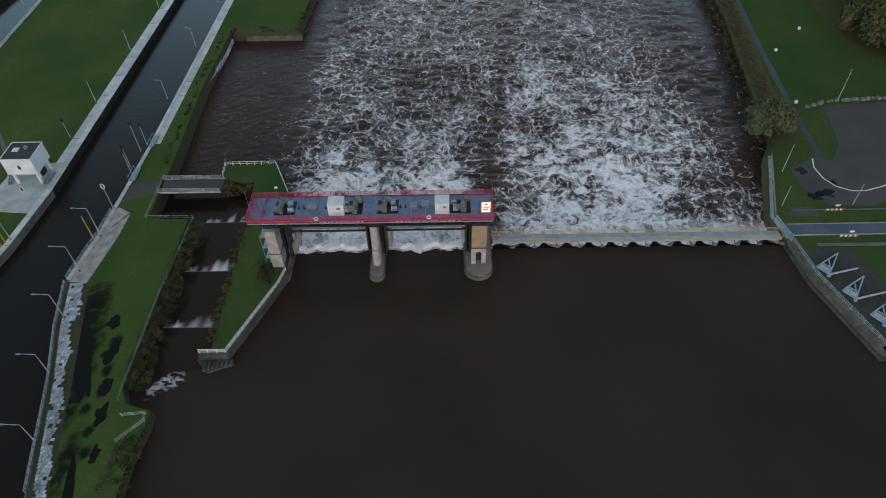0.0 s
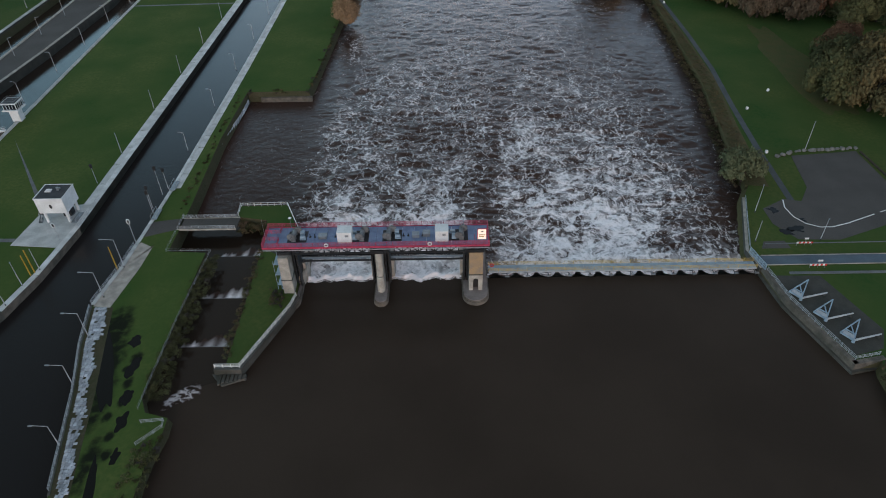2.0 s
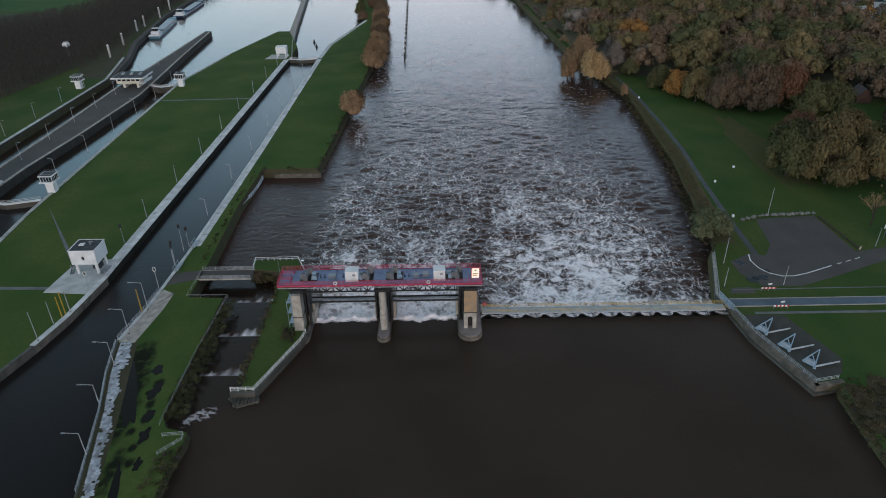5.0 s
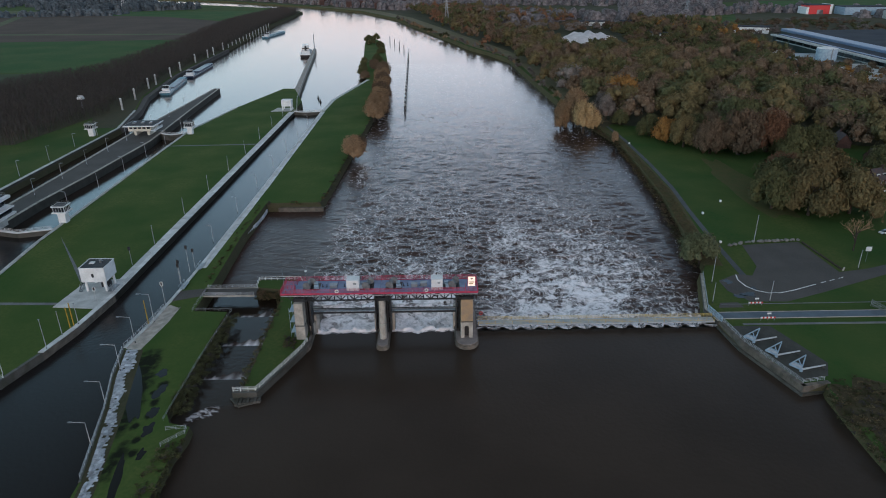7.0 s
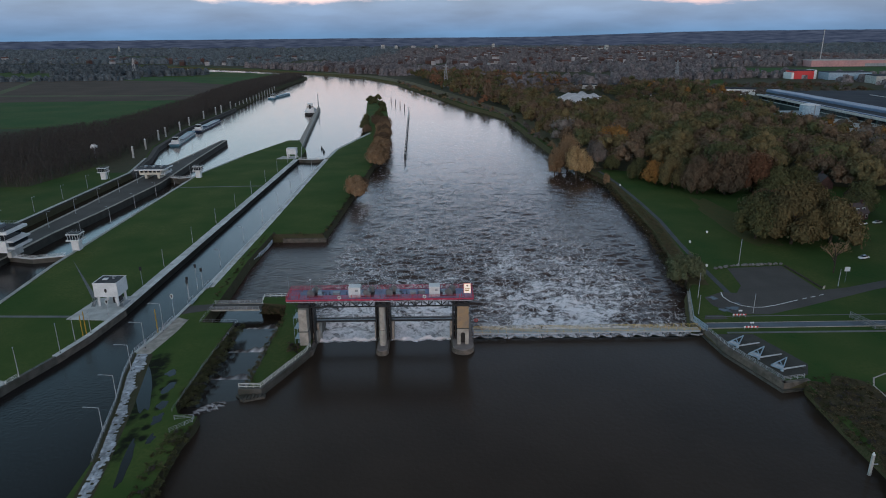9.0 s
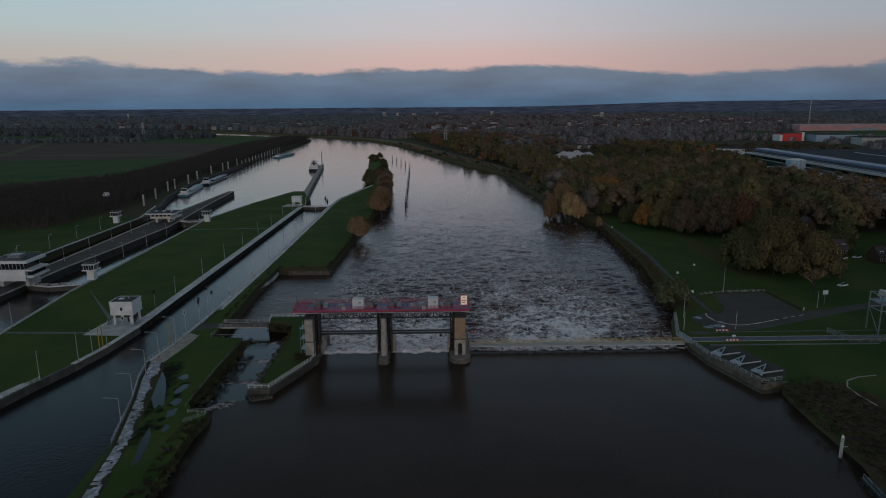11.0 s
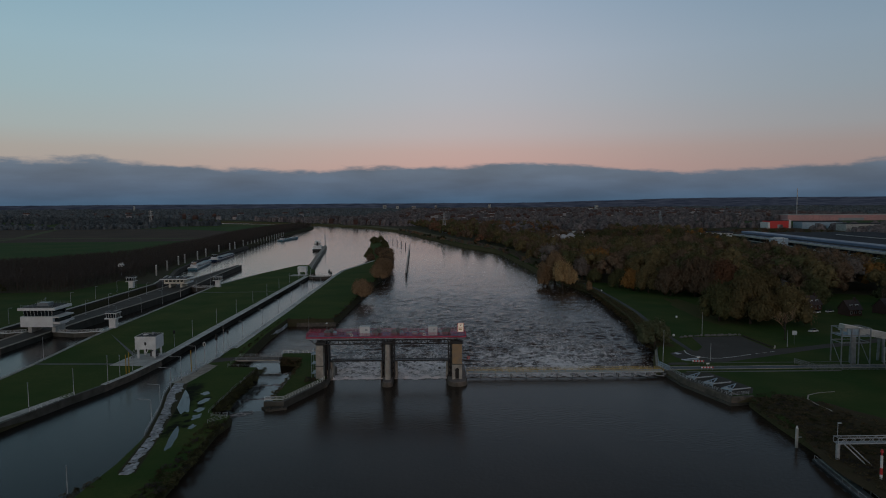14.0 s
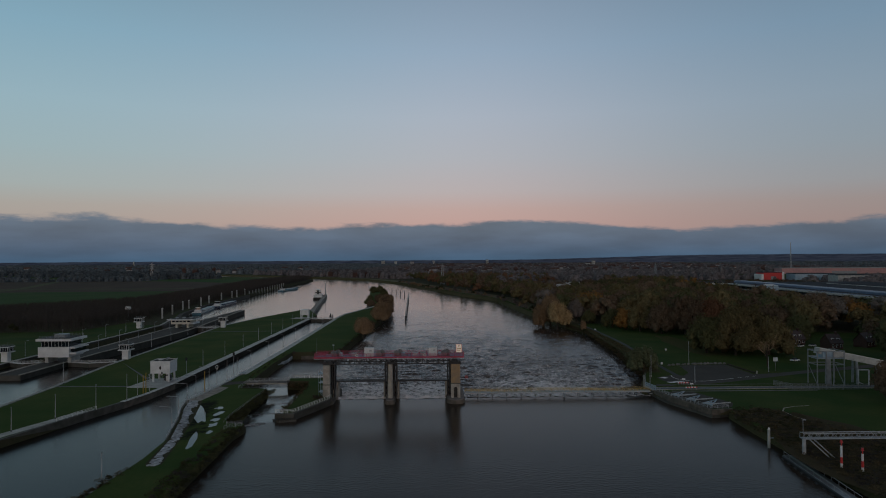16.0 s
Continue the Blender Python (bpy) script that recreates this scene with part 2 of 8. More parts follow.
# ---- mesh helpers ----
class Geo:
    def __init__(self):
        self.v, self.f = [], []

    def add(self, vs, fs):
        o = len(self.v)
        self.v += [tuple(p) for p in vs]
        self.f += [tuple(i + o for i in q) for q in fs]
        return self

    def box(self, x0, y0, z0, x1, y1, z1, top=0.0):
        """A box; top: how far its upper face is drawn in on every side."""
        a = top
        return self.add([(x0, y0, z0), (x1, y0, z0), (x1, y1, z0), (x0, y1, z0),
                         (x0 + a, y0 + a, z1), (x1 - a, y0 + a, z1), (x1 - a, y1 - a, z1), (x0 + a, y1 - a, z1)],
                        [(3, 2, 1, 0), (4, 5, 6, 7), (0, 1, 5, 4), (1, 2, 6, 5), (2, 3, 7, 6), (3, 0, 4, 7)])

    def slab(self, x0, y0, z0, x1, y1, z1, c=0.05):
        """A box with chamfered upper edges."""
        self.box(x0, y0, z0, x1, y1, z1 - c)
        o = len(self.v) - 4
        self.f.pop(-5)
        self.add([(x0 + c, y0 + c, z1), (x1 - c, y0 + c, z1), (x1 - c, y1 - c, z1), (x0 + c, y1 - c, z1)], [(0, 1, 2, 3)])
        for i in range(4):
            j = (i + 1) % 4
            self.f.append((o + i, o + j, o + 4 + j, o + 4 + i))
        return self

    def cyl(self, p, q, r, r2=None, n=8, caps=True):
        p, q = Vector(p), Vector(q)
        r2 = r if r2 is None else r2
        d = (q - p).normalized()
        u = d.orthogonal().normalized()
        w = d.cross(u)
        vs = []
        for c, rr in ((p, r), (q, r2)):
            vs += [c + (u * math.cos(a) + w * math.sin(a)) * rr for a in [2 * math.pi * i / n for i in range(n)]]
        fs = [(i, (i + 1) % n, n + (i + 1) % n, n + i) for i in range(n)]
        if caps:
            fs += [tuple(range(n - 1, -1, -1)), tuple(range(n, 2 * n))]
        return self.add(vs, fs)

    def beam(self, p, q, w, h):
        """A rectangular bar from p to q, w wide and h high."""
        p, q = Vector(p), Vector(q)
        d = (q - p).normalized()
        up = Vector((0, 0, 1)) if abs(d.z) < 0.95 else Vector((0, 1, 0))
        s = d.cross(up).normalized() * (w / 2)
        t = s.cross(d).normalized() * (h / 2)
        return self.add([p - s - t, p + s - t, p + s + t, p - s + t, q - s - t, q + s - t, q + s + t, q - s + t],
                        [(0, 3, 2, 1), (4, 5, 6, 7), (0, 1, 5, 4), (1, 2, 6, 5), (2, 3, 7, 6), (3, 0, 4, 7)])

    def prism(self, poly, z0, z1, grow=0.0):
        """A closed outline carried from z0 up to z1; grow: how far the foot stands out beyond the top."""
        foot = offset(poly, grow) if grow else poly
        n = len(poly)
        return self.add([(x, y, z0) for x, y in foot] + [(x, y, z1) for x, y in poly],
                        [tuple(range(n - 1, -1, -1)), tuple(range(n, 2 * n))] + [(i, (i + 1) % n, n + (i + 1) % n, n + i) for i in range(n)])

    def mesh(self, name, m, smooth=False, tri=False):
        me = bpy.data.meshes.new(name)
        me.from_pydata(self.v, [], self.f)
        if tri:
            bm = bmesh.new(); bm.from_mesh(me)
            bmesh.ops.triangulate(bm, faces=[f for f in bm.faces if len(f.verts) > 4])
            bm.to_mesh(me); bm.free()
        for q in (m if isinstance(m, (list, tuple)) else [m]):
            me.materials.append(q)
        if smooth:
            me.polygons.foreach_set("use_smooth", [True] * len(me.polygons))
        me.update()
        return me


def area2(poly):
    return sum(a[0] * b[1] - b[0] * a[1] for a, b in zip(poly, poly[1:] + poly[:1]))


def offset(poly, d):
    """The outline moved outwards by d (counter-clockwise outlines)."""
    s = 1 if area2(poly) > 0 else -1
    out, n = [], len(poly)
    for i in range(n):
        p, c, q = (Vector((*poly[k % n], 0)) for k in (i - 1, i, i + 1))
        a, b = (c - p).normalized(), (q - c).normalized()
        na, nb = Vector((a.y, -a.x, 0)) * s, Vector((b.y, -b.x, 0)) * s
        m = (na + nb)
        m = m.normalized() if m.length > 0.01 else na
        k = d / max(0.45, m.dot(na))
        out.append((c.x + m.x * k, c.y + m.y * k))
    return out


def part(name, geo, m, parent, label="", smooth=False):
    ob = new(name, geo if isinstance(geo, bpy.types.Mesh) else geo.mesh(name, m, smooth))
    ob.parent = parent
    return tagged(ob, label)


def thing(name, label, category, at=(0, 0, 0), rz=0.0, group=""):
    ob = new(name)
    ob.empty_display_size = 0.5
    ob.matrix_basis = pose(*at, 0, 0, rz)
    return tagged(ob, label, category, group)


def solid(name, geo, m, label, category, kind="", smooth=False, tri=False, at=(0, 0, 0), group=""):
    ob = new(name, geo.mesh(name, m, smooth, tri))
    ob.location = at
    return tagged(ob, label, category, group, kind)


# smooth value noise on numpy arrays
def vnoise(x, y, seed=0):
    xi, yi = np.floor(x).astype(np.int64), np.floor(y).astype(np.int64)
    xf, yf = x - xi, y - yi
    u, v = xf * xf * (3 - 2 * xf), yf * yf * (3 - 2 * yf)

    def h(a, b):
        n = (a * 374761393 + b * 668265263 + seed * 974634777) & 0xFFFFFFFF
        n = ((n ^ (n >> 13)) * 1274126177) & 0xFFFFFFFF
        return ((n ^ (n >> 16)) & 0xFFFF) / 65535.0
    return (h(xi, yi) * (1 - u) + h(xi + 1, yi) * u) * (1 - v) + (h(xi, yi + 1) * (1 - u) + h(xi + 1, yi + 1) * u) * v


def fbm(x, y, octaves=4, seed=0):
    s, a = 0, 0.5
    for k in range(octaves):
        s = s + a * (vnoise(x, y, seed + k) - 0.5)
        x, y, a = x * 2.03 + 17.1, y * 2.03 + 5.3, a * 0.5
    return s


# ---- land ----
G0 = 2.2          # level of the banks
LOW = -1.5        # water below the weir
bed = Geo()
bed.add([(8000 * math.cos(a), 1000 + 8000 * math.sin(a), -6) for a in [2 * math.pi * i / 48 for i in range(48)]], [tuple(range(48))])
solid("ground", bed, BANK, "dark muddy river bed under the whole valley", "ground", "structure")


def land(poly, top, label, slope=0.0, m=GRASS, side=BANK, zb=-6.0):
    """A raised piece of ground with banks that slope out towards the water."""
    if area2(poly) < 0:
        poly = poly[::-1]
    g = Geo().prism(poly, zb, top, slope)
    n = len(poly)
    me = g.mesh("ground", [m, side], tri=False)
    for i, p in enumerate(me.polygons):
        p.material_index = 0 if i == 1 else 1
    bm = bmesh.new(); bm.from_mesh(me)
    bmesh.ops.triangulate(bm, faces=[f for f in bm.faces if len(f.verts) > 4])
    bm.to_mesh(me); bm.free()
    return tagged(new("ground", me), label, "ground", "", "structure")


EAST = [(95, -3000), (93, 5), (93.5, 45), (94.5, 62), (95.5, 65), (89.4, 64.6), (83.3, 84.3), (82.0, 96), (80.8, 103), (88.2, 126.5), (93, 135), (98, 170),
        (103, 207), (106, 260), (108, 300), (100, 345), (92, 409), (86, 520), (81, 633), (62, 700), (46, 739), (2, 920), (-68, 1193), (-150, 1390),
        (-280, 1560), (-520, 1800), (-1000, 2150), (-7000, 2900), (-7000, 7600), (7000, 7600), (7000, -3000)]
land(EAST, G0, "grass bank with autumn woods and fields beyond", 3.0, GRASS, ROUGH)
WEST = [(-199, 100), (-197.5, 270), (-197, 345), (-209, 400), (-224, 450), (-240, 560), (-248, 755), (-266, 1023), (-273, 1391), (-330, 1500), (-520, 1640), (-1000, 1960), (-7000, 2650), (-7000, -3000), (-300, -3000), (-240, -200)]
land(WEST, G0, "flat meadow and farmland beyond the locks", 2.0)
STRIP = [(-70, -400), (-69.5, 0), (-69, 20), (-70.0, 36), (-75.5, 59), (-79.5, 72), (-82.5, 86), (-80.6, 100), (-80.2, 109), (-79.7, 118), (-79.1, 136), (-77.8, 224),
         (-76.9, 388), (-75.5, 430), (-58, 521), (-72, 640), (-86, 800), (-89, 850), (-80, 862), (-62, 800), (-48, 640), (-41, 520), (-40, 385), (-42, 330),
         (-45, 270), (-47, 222), (-48, 203), (-48, 201), (-71, 200.6), (-72.0, 165), (-70.6, 126), (-70.6, 106), (-60.5, 105.2), (-60.8, 58), (-58.8, 54.2), (-53.8, 52.8), (-53.6, 49.6), (-54.6, 43), (-53.5, 0), (-53, -400)]
land(STRIP, G0, "grass strip between the canal and the weir", 1.6, LAWN)
ISLET = [(-45.5, 66.2), (-42.6, 66.2), (-35.0, 84.6), (-34.0, 88), (-33.7, 102), (-37.6, 113.9), (-42.8, 126.4), (-56.0, 126.2), (-55.8, 121), (-47.2, 119.2), (-46.0, 110)]
land(ISLET, G0, "small grass islet beside the weir", 0.5)
GREEN = [(-170, -120), (-118, 32), (-115, 37), (-107.4, 70), (-103.4, 84), (-100.8, 97), (-98.9, 117), (-98.2, 172), (-97.2, 252), (-95.8, 388), (-97, 425), (-113, 480), (-122, 480),
         (-140, 405), (-150.5, 338), (-149.8, 290), (-147.3, 162), (-143, 110), (-141, 60), (-172, -60)]
land(GREEN, G0, "wide mown lawn between the two locks", 0.5, LAWN)
ISLE = [(-182.5, 138), (-171.5, 138), (-171.0, 205), (-167.5, 245), (-164.0, 310), (-166, 340), (-170.5, 400), (-174.5, 468), (-175.5, 484), (-179.5, 484), (-181.0, 400), (-183.5, 322), (-182.5, 250)]
land(ISLE, G0, "dark paved island between the lock chambers", 0.0, ASPH, CONCD)
# wooded ridge that closes the view
rg = Geo()
K = 220
for i in range(K + 1):
    a = math.pi * (-0.02 + 1.04 * i / K)
    h = 22 + 6 * noise.noise((i * 0.15, 0, 0)) + 4 * noise.noise((i * 0.9, 3, 0)) + 8 * max(0, math.cos(a) + 0.1)
    for r, z in ((6700, 0), (6850, h * 0.8), (6980, h), (7300, 0)):
        rg.v.append((r * math.cos(a), -80 + r * math.sin(a), z))
    if i:
        for k in range(3):
            b = (i - 1) * 4 + k
            rg.f.append((b, b + 1, b + 5, b + 4))
FARW = mat("far_woods", (0.045, 0.050, 0.045), (0.06, 0.06, 0.055), 1.0, 0.01, fine=12, bump=0.0)
solid("backdrop", rg, FARW, "long wooded ridge far off on the horizon", "hills", "structure")

# ---- water ----
def water_mat(name, deep, foamy, spec=0.5, rough=0.27):
    m = bpy.data.materials.new(name)
    m.use_nodes = True
    nt = m.node_tree
    p = nt.nodes["Principled BSDF"]
    N, L = nt.nodes.new, nt.links.new

    def math_(op, a, b=None, clamp=False):
        n = N("ShaderNodeMath"); n.operation = op; n.use_clamp = clamp
        for i, v in enumerate((a, b)):
            if v is None:
                continue
            if isinstance(v, (int, float)):
                n.inputs[i].default_value = v
            else:
                L(v, n.inputs[i])
        return n.outputs[0]

    def rng(v, a, b, c=0.0, d=1.0, smooth=True):
        n = N("ShaderNodeMapRange")
        n.interpolation_type = "SMOOTHSTEP" if smooth else "LINEAR"
        L(v, n.inputs[0])
        for i, q in enumerate((a, b, c, d)):
            n.inputs[i + 1].default_value = q
        return n.outputs[0]

    def nz(scale, detail, vec, rough=0.5):
        n = N("ShaderNodeTexNoise")
        n.inputs["Scale"].default_value, n.inputs["Detail"].default_value, n.inputs["Roughness"].default_value = scale, detail, rough
        L(vec, n.inputs["Vector"])
        return n
    geo = N("ShaderNodeNewGeometry")
    pos = geo.outputs["Position"]
    p.inputs["Specular IOR Level"].default_value = spec
    p.inputs["IOR"].default_value = 1.33
    p.inputs["Specular Tint"].default_value = (1.0, 0.86, 0.83, 1) if spec < 0.2 else (1.0, 0.93, 0.87, 1)
    if not foamy:
        st = nz(0.03, 5, pos)
        mx = N("ShaderNodeMix"); mx.data_type = "RGBA"
        L(rng(st.outputs[0], 0.35, 0.65), mx.inputs[0])
        mx.inputs[6].default_value, mx.inputs[7].default_value = (*deep, 1), (*[v * 0.8 for v in deep], 1)
        L(mx.outputs[2], p.inputs["Base Color"])
        p.inputs["Roughness"].default_value = rough
        w1 = nz(0.9, 5, pos)
        b = N("ShaderNodeBump"); b.inputs["Strength"].default_value, b.inputs["Distance"].default_value = 0.22, 0.20
        L(w1.outputs[0], b.inputs["Height"]); L(b.outputs[0], p.inputs["Normal"])
        if spec < 0.2:
            # the sheltered canal lies smoother than the open river
            sp = N("ShaderNodeSeparateXYZ"); L(pos, sp.inputs[0])
            lee = math_("MULTIPLY", rng(sp.outputs["X"], -62, -80), rng(sp.outputs["Y"], 20, 260, 0.15, 1.0))
            L(math_("ADD", spec, math_("MULTIPLY", lee, 0.25)), p.inputs["Specular IOR Level"])
            still = N("ShaderNodeMix"); still.data_type = "RGBA"
            L(rng(sp.outputs["X"], -64, -69), still.inputs[0]); L(mx.outputs[2], still.inputs[6])
            still.inputs[7].default_value = (0.0155, 0.0145, 0.0145, 1)
            L(still.outputs[2], p.inputs["Base Color"])
        return m
    # churning foam: warped cell webs and wisps, thick below the weir and thinning downstream
    def warp(vec, scale, detail, amount):
        wn = nz(scale, detail, pos)
        sub = N("ShaderNodeVectorMath"); sub.operation = "SUBTRACT"; sub.inputs[1].default_value = (0.5, 0.5, 0.5)
        L(wn.outputs["Color"], sub.inputs[0])
        scl = N("ShaderNodeVectorMath"); scl.operation = "MULTIPLY"; scl.inputs[1].default_value = (amount, amount, 0.0)
        L(sub.outputs[0], scl.inputs[0])
        adv = N("ShaderNodeVectorMath"); adv.operation = "ADD"
        L(vec, adv.inputs[0]); L(scl.outputs[0], adv.inputs[1])
        return adv.outputs[0]
    flat = N("ShaderNodeVectorMath"); flat.operation = "MULTIPLY"; flat.inputs[1].default_value = (1, 0.9, 0)
    L(pos, flat.inputs[0])
    slow = warp(flat.outputs[0], 0.085, 2, 10.0)
    quick = warp(slow, 0.30, 2, 2.6)
    sep = N("ShaderNodeSeparateXYZ"); L(pos, sep.inputs[0])
    X, Y = sep.outputs["X"], sep.outputs["Y"]
    dy = math_("SUBTRACT", Y, 97.0)
    sw = N("ShaderNodeSeparateXYZ"); L(quick, sw.inputs[0])
    XW = sw.outputs["X"]
    seam = math_("ADD", 15.0, math_("MULTIPLY", math_("MULTIPLY", dy, dy), 0.0010))
    right = math_("SUBTRACT", 77.0, math_("MULTIPLY", dy, 0.17))
    off = math_("SUBTRACT", XW, seam)
    fall = math_("POWER", 2.0, math_("MULTIPLY", dy, -0.0072))
    needle = math_("MULTIPLY", rng(off, -2.0, 6.0, 0.12, 1.0), rng(math_("SUBTRACT", XW, right), 12.0, -16.0, 0.42, 1.0))
    XL = math_("ADD", math_("MULTIPLY", XW, 0.35), math_("MULTIPLY", X, 0.65))
    lane = math_("MINIMUM", math_("ABSOLUTE", math_("ADD", XL, 24.5)), math_("ABSOLUTE", math_("ADD", XL, 2.0)))
    head = math_("MULTIPLY", rng(math_("SUBTRACT", lane, math_("MULTIPLY", dy, -0.06)), 11.5, 5.0), rng(Y, 152, 112))
    gates = math_("MULTIPLY", math_("MULTIPLY", rng(XW, -46, -34), rng(off, 0.0, -7.0, 0.10, 1.0)), math_("ADD", 0.62, math_("MULTIPLY", head, 2.3)))
    shore = math_("MULTIPLY", rng(math_("ADD", X, math_("MULTIPLY", dy, 0.04)), 90, 74), rng(XW, -48, -34))
    mild = warp(warp(flat.outputs[0], 0.06, 2, 7.0), 0.35, 3, 1.6)
    patch = rng(nz(0.036, 4, mild, 0.6).outputs[0], 0.34, 0.62, 0.40, 1.28)
    dens = math_("MULTIPLY", math_("MULTIPLY", math_("MAXIMUM", needle, gates), shore), math_("MULTIPLY", math_("ADD", fall, rng(Y, 135, 100, 0.0, 0.75)), patch))

    # standing waves that break in ragged lines across the fall of the needle weir
    swell = math_("SINE", math_("MULTIPLY", math_("ADD", Y, math_("MULTIPLY", nz(0.07, 2, pos).outputs[0], 16.0)), 0.62))
    swell = math_("MULTIPLY", rng(swell, 0.35, 1.0), math_("MULTIPLY", rng(Y, 165, 118), rng(XW, 20, 34)))
    dens = math_("MULTIPLY", dens, math_("ADD", 0.86, math_("MULTIPLY", swell, 0.5)))

    def ridged(scale, vec, detail):
        n = nz(scale, detail, vec, 0.8)
        n.noise_type = "RIDGED_MULTIFRACTAL"
        n.inputs["Lacunarity"].default_value, n.inputs["Offset"].default_value, n.inputs["Gain"].default_value = 2.1, 1.0, 1.0
        return n.outputs[0]
    fine = nz(1.6, 6, pos, 0.65)
    br = nz(0.11, 4, mild, 0.55)
    churn = nz(0.30, 6, mild, 0.66)
    pool = rng(br.outputs[0], 0.35, 0.50, 0.22, 1.0)
    rise = math_("MULTIPLY", dens, pool)
    # filaments of foam at several sizes that thicken with the turbulence, over milky clouds of air in the water
    cut = rng(rise, 0.0, 1.15, 2.22, 0.86, False)
    big = ridged(0.17, mild, 5)
    small = ridged(0.50, mild, 5)
    w_big = math_("MULTIPLY", rng(math_("SUBTRACT", big, cut), 0.0, 0.85), rng(fine.outputs[0], 0.30, 0.60, 0.45, 1.0))
    w_small = math_("MULTIPLY", rng(math_("SUBTRACT", small, cut), 0.10, 0.90), rng(rise, 0.05, 0.6, 0.22, 0.80))
    milk = math_("MULTIPLY", rng(churn.outputs[0], 0.34, 0.64), rng(rise, 0.05, 1.15, 0.03, 0.56))
    frayed = warp(mild, 0.9, 4, 1.5)
    wide = math_("MULTIPLY", rng(dens, 0.03, 1.0, 0.40, 1.15, False), rng(small, 0.8, 2.2, 0.08, 1.45, False))

    def lace(scale, width, stretch):
        """Thin ragged foam lines round cells of calmer water."""
        mpn = N("ShaderNodeMapping"); mpn.inputs["Scale"].default_value = (1.0, stretch, 1.0)
        L(frayed, mpn.inputs[0])
        n = N("ShaderNodeTexVoronoi"); n.feature = "DISTANCE_TO_EDGE"
        n.inputs["Scale"].default_value = scale
        L(mpn.outputs[0], n.inputs["Vector"])
        return math_("POWER", math_("SUBTRACT", 1.0, math_("DIVIDE", n.outputs["Distance"], math_("MULTIPLY", wide, width)), True), 1.4)
    web = math_("MAXIMUM", math_("MULTIPLY", lace(0.14, 0.085, 0.75), 0.95), math_("MULTIPLY", lace(0.30, 0.12, 0.8), rng(dens, 0.05, 0.4, 0.4, 0.9)))
    web = math_("MULTIPLY", web, math_("MULTIPLY", rng(dens, 0.02, 0.34, 0.05, 0.90), rng(fine.outputs[0], 0.32, 0.58, 0.30, 1.0)))
    web = math_("MULTIPLY", web, rng(churn.outputs[0], 0.38, 0.56, 0.22, 1.0))
    bare = math_("MULTIPLY", math_("SUBTRACT", 1.0, math_("MULTIPLY", w_big, 0.85)), math_("SUBTRACT", 1.0, math_("MULTIPLY", w_small, 0.75)))
    bare = math_("MULTIPLY", bare, math_("SUBTRACT", 1.0, web))
    f = math_("SUBTRACT", 1.0, math_("MULTIPLY", bare, math_("SUBTRACT", 1.0, milk)), True)
    f = math_("MULTIPLY", f, math_("MAXIMUM", rng(XW, -50, -36, 0.22, 1.0), rng(Y, 210, 260)))
    att = N("ShaderNodeAttribute"); att.attribute_name = "foam"
    f = math_("MULTIPLY", f, math_("ADD", 1.0, math_("MINIMUM", att.outputs["Fac"], 0.0)), True)
    f = math_("MAXIMUM", f, math_("MULTIPLY", att.outputs["Fac"], rng(fine.outputs[0], 0.30, 0.56, 0.78, 1.0)), True)
    f = rng(f, 0.03, 0.98, 0.0, 1.0, False)
    mx = N("ShaderNodeMix"); mx.data_type = "RGBA"
    L(f, mx.inputs[0])
    silt = N("ShaderNodeMix"); silt.data_type = "RGBA"
    L(rng(Y, 200, 600), silt.inputs[0])
    silt.inputs[6].default_value, silt.inputs[7].default_value = (*deep, 1), (0.025, 0.0175, 0.0125, 1)
    L(silt.outputs[2], mx.inputs[6])
    mx.inputs[7].default_value = (0.96, 0.90, 0.91, 1)
    L(math_("MULTIPLY", rng(Y, 130, 420, 0.25, 0.49), math_("MAXIMUM", rng(X, -52, -34, 0.5, 1.0), rng(Y, 210, 260))), p.inputs["Specular IOR Level"])
    L(mx.outputs[2], p.inputs["Base Color"])
    L(rng(f, 0.0, 0.6, 0.12, 0.75, False), p.inputs["Roughness"])
    w1 = nz(0.5, 6, mild, 0.62)
    hgt = math_("ADD", math_("MULTIPLY", w1.outputs[0], 0.8), math_("MULTIPLY", f, 0.45))
    b = N("ShaderNodeBump"); b.inputs["Distance"].default_value = 0.45
    L(rng(Y, 180, 630, 0.75, 0.10), b.inputs["Strength"])
    L(hgt, b.inputs["Height"]); L(b.outputs[0], p.inputs["Normal"])
    return m


WATER = water_mat("calm_brown_water", (0.0435, 0.0325, 0.0250), False, 0.120, 0.20)
CALM = water_mat("far_river_water", (0.025, 0.0175, 0.0125), False, 0.40, 0.12)
FOAM = water_mat("churning_brown_water", (0.045, 0.0265, 0.0208), True, 0.28)
up = Geo()
up.add([(x, y, 0) for x, y in [(-420, -2500), (420, -2500), (420, 96.0), (-45, 96.0), (-45, 64.5), (-57, 60), (-75, 60), (-75, 174), (-230, 174), (-230, -100)]], [tuple(range(10))])
up.add([(-100, 174, 0), (-75, 174, 0), (-75, 389, 0), (-100, 389, 0)], [(0, 1, 2, 3)])
solid("water", up, WATER, "calm dark brown river water above the weir", "water", "structure", tri=True)

# fish ladder: level pools that step down between low sills
POOLS = [(58, 73.9, -0.05), (73.9, 90.4, -0.45), (90.4, 107.2, -0.85), (107.2, 125, -1.3)]
fl = Geo()
for k, (a, b, z) in enumerate(POOLS):
    x0 = -73 if k == 3 else -60
    fl.add([(x0, a, z), (-44.5, a, z), (-44.5, b, z), (x0, b, z)], [(0, 1, 2, 3)])
solid("water", fl, CALM, "dark pools of the stepped fish ladder", "water", "structure")

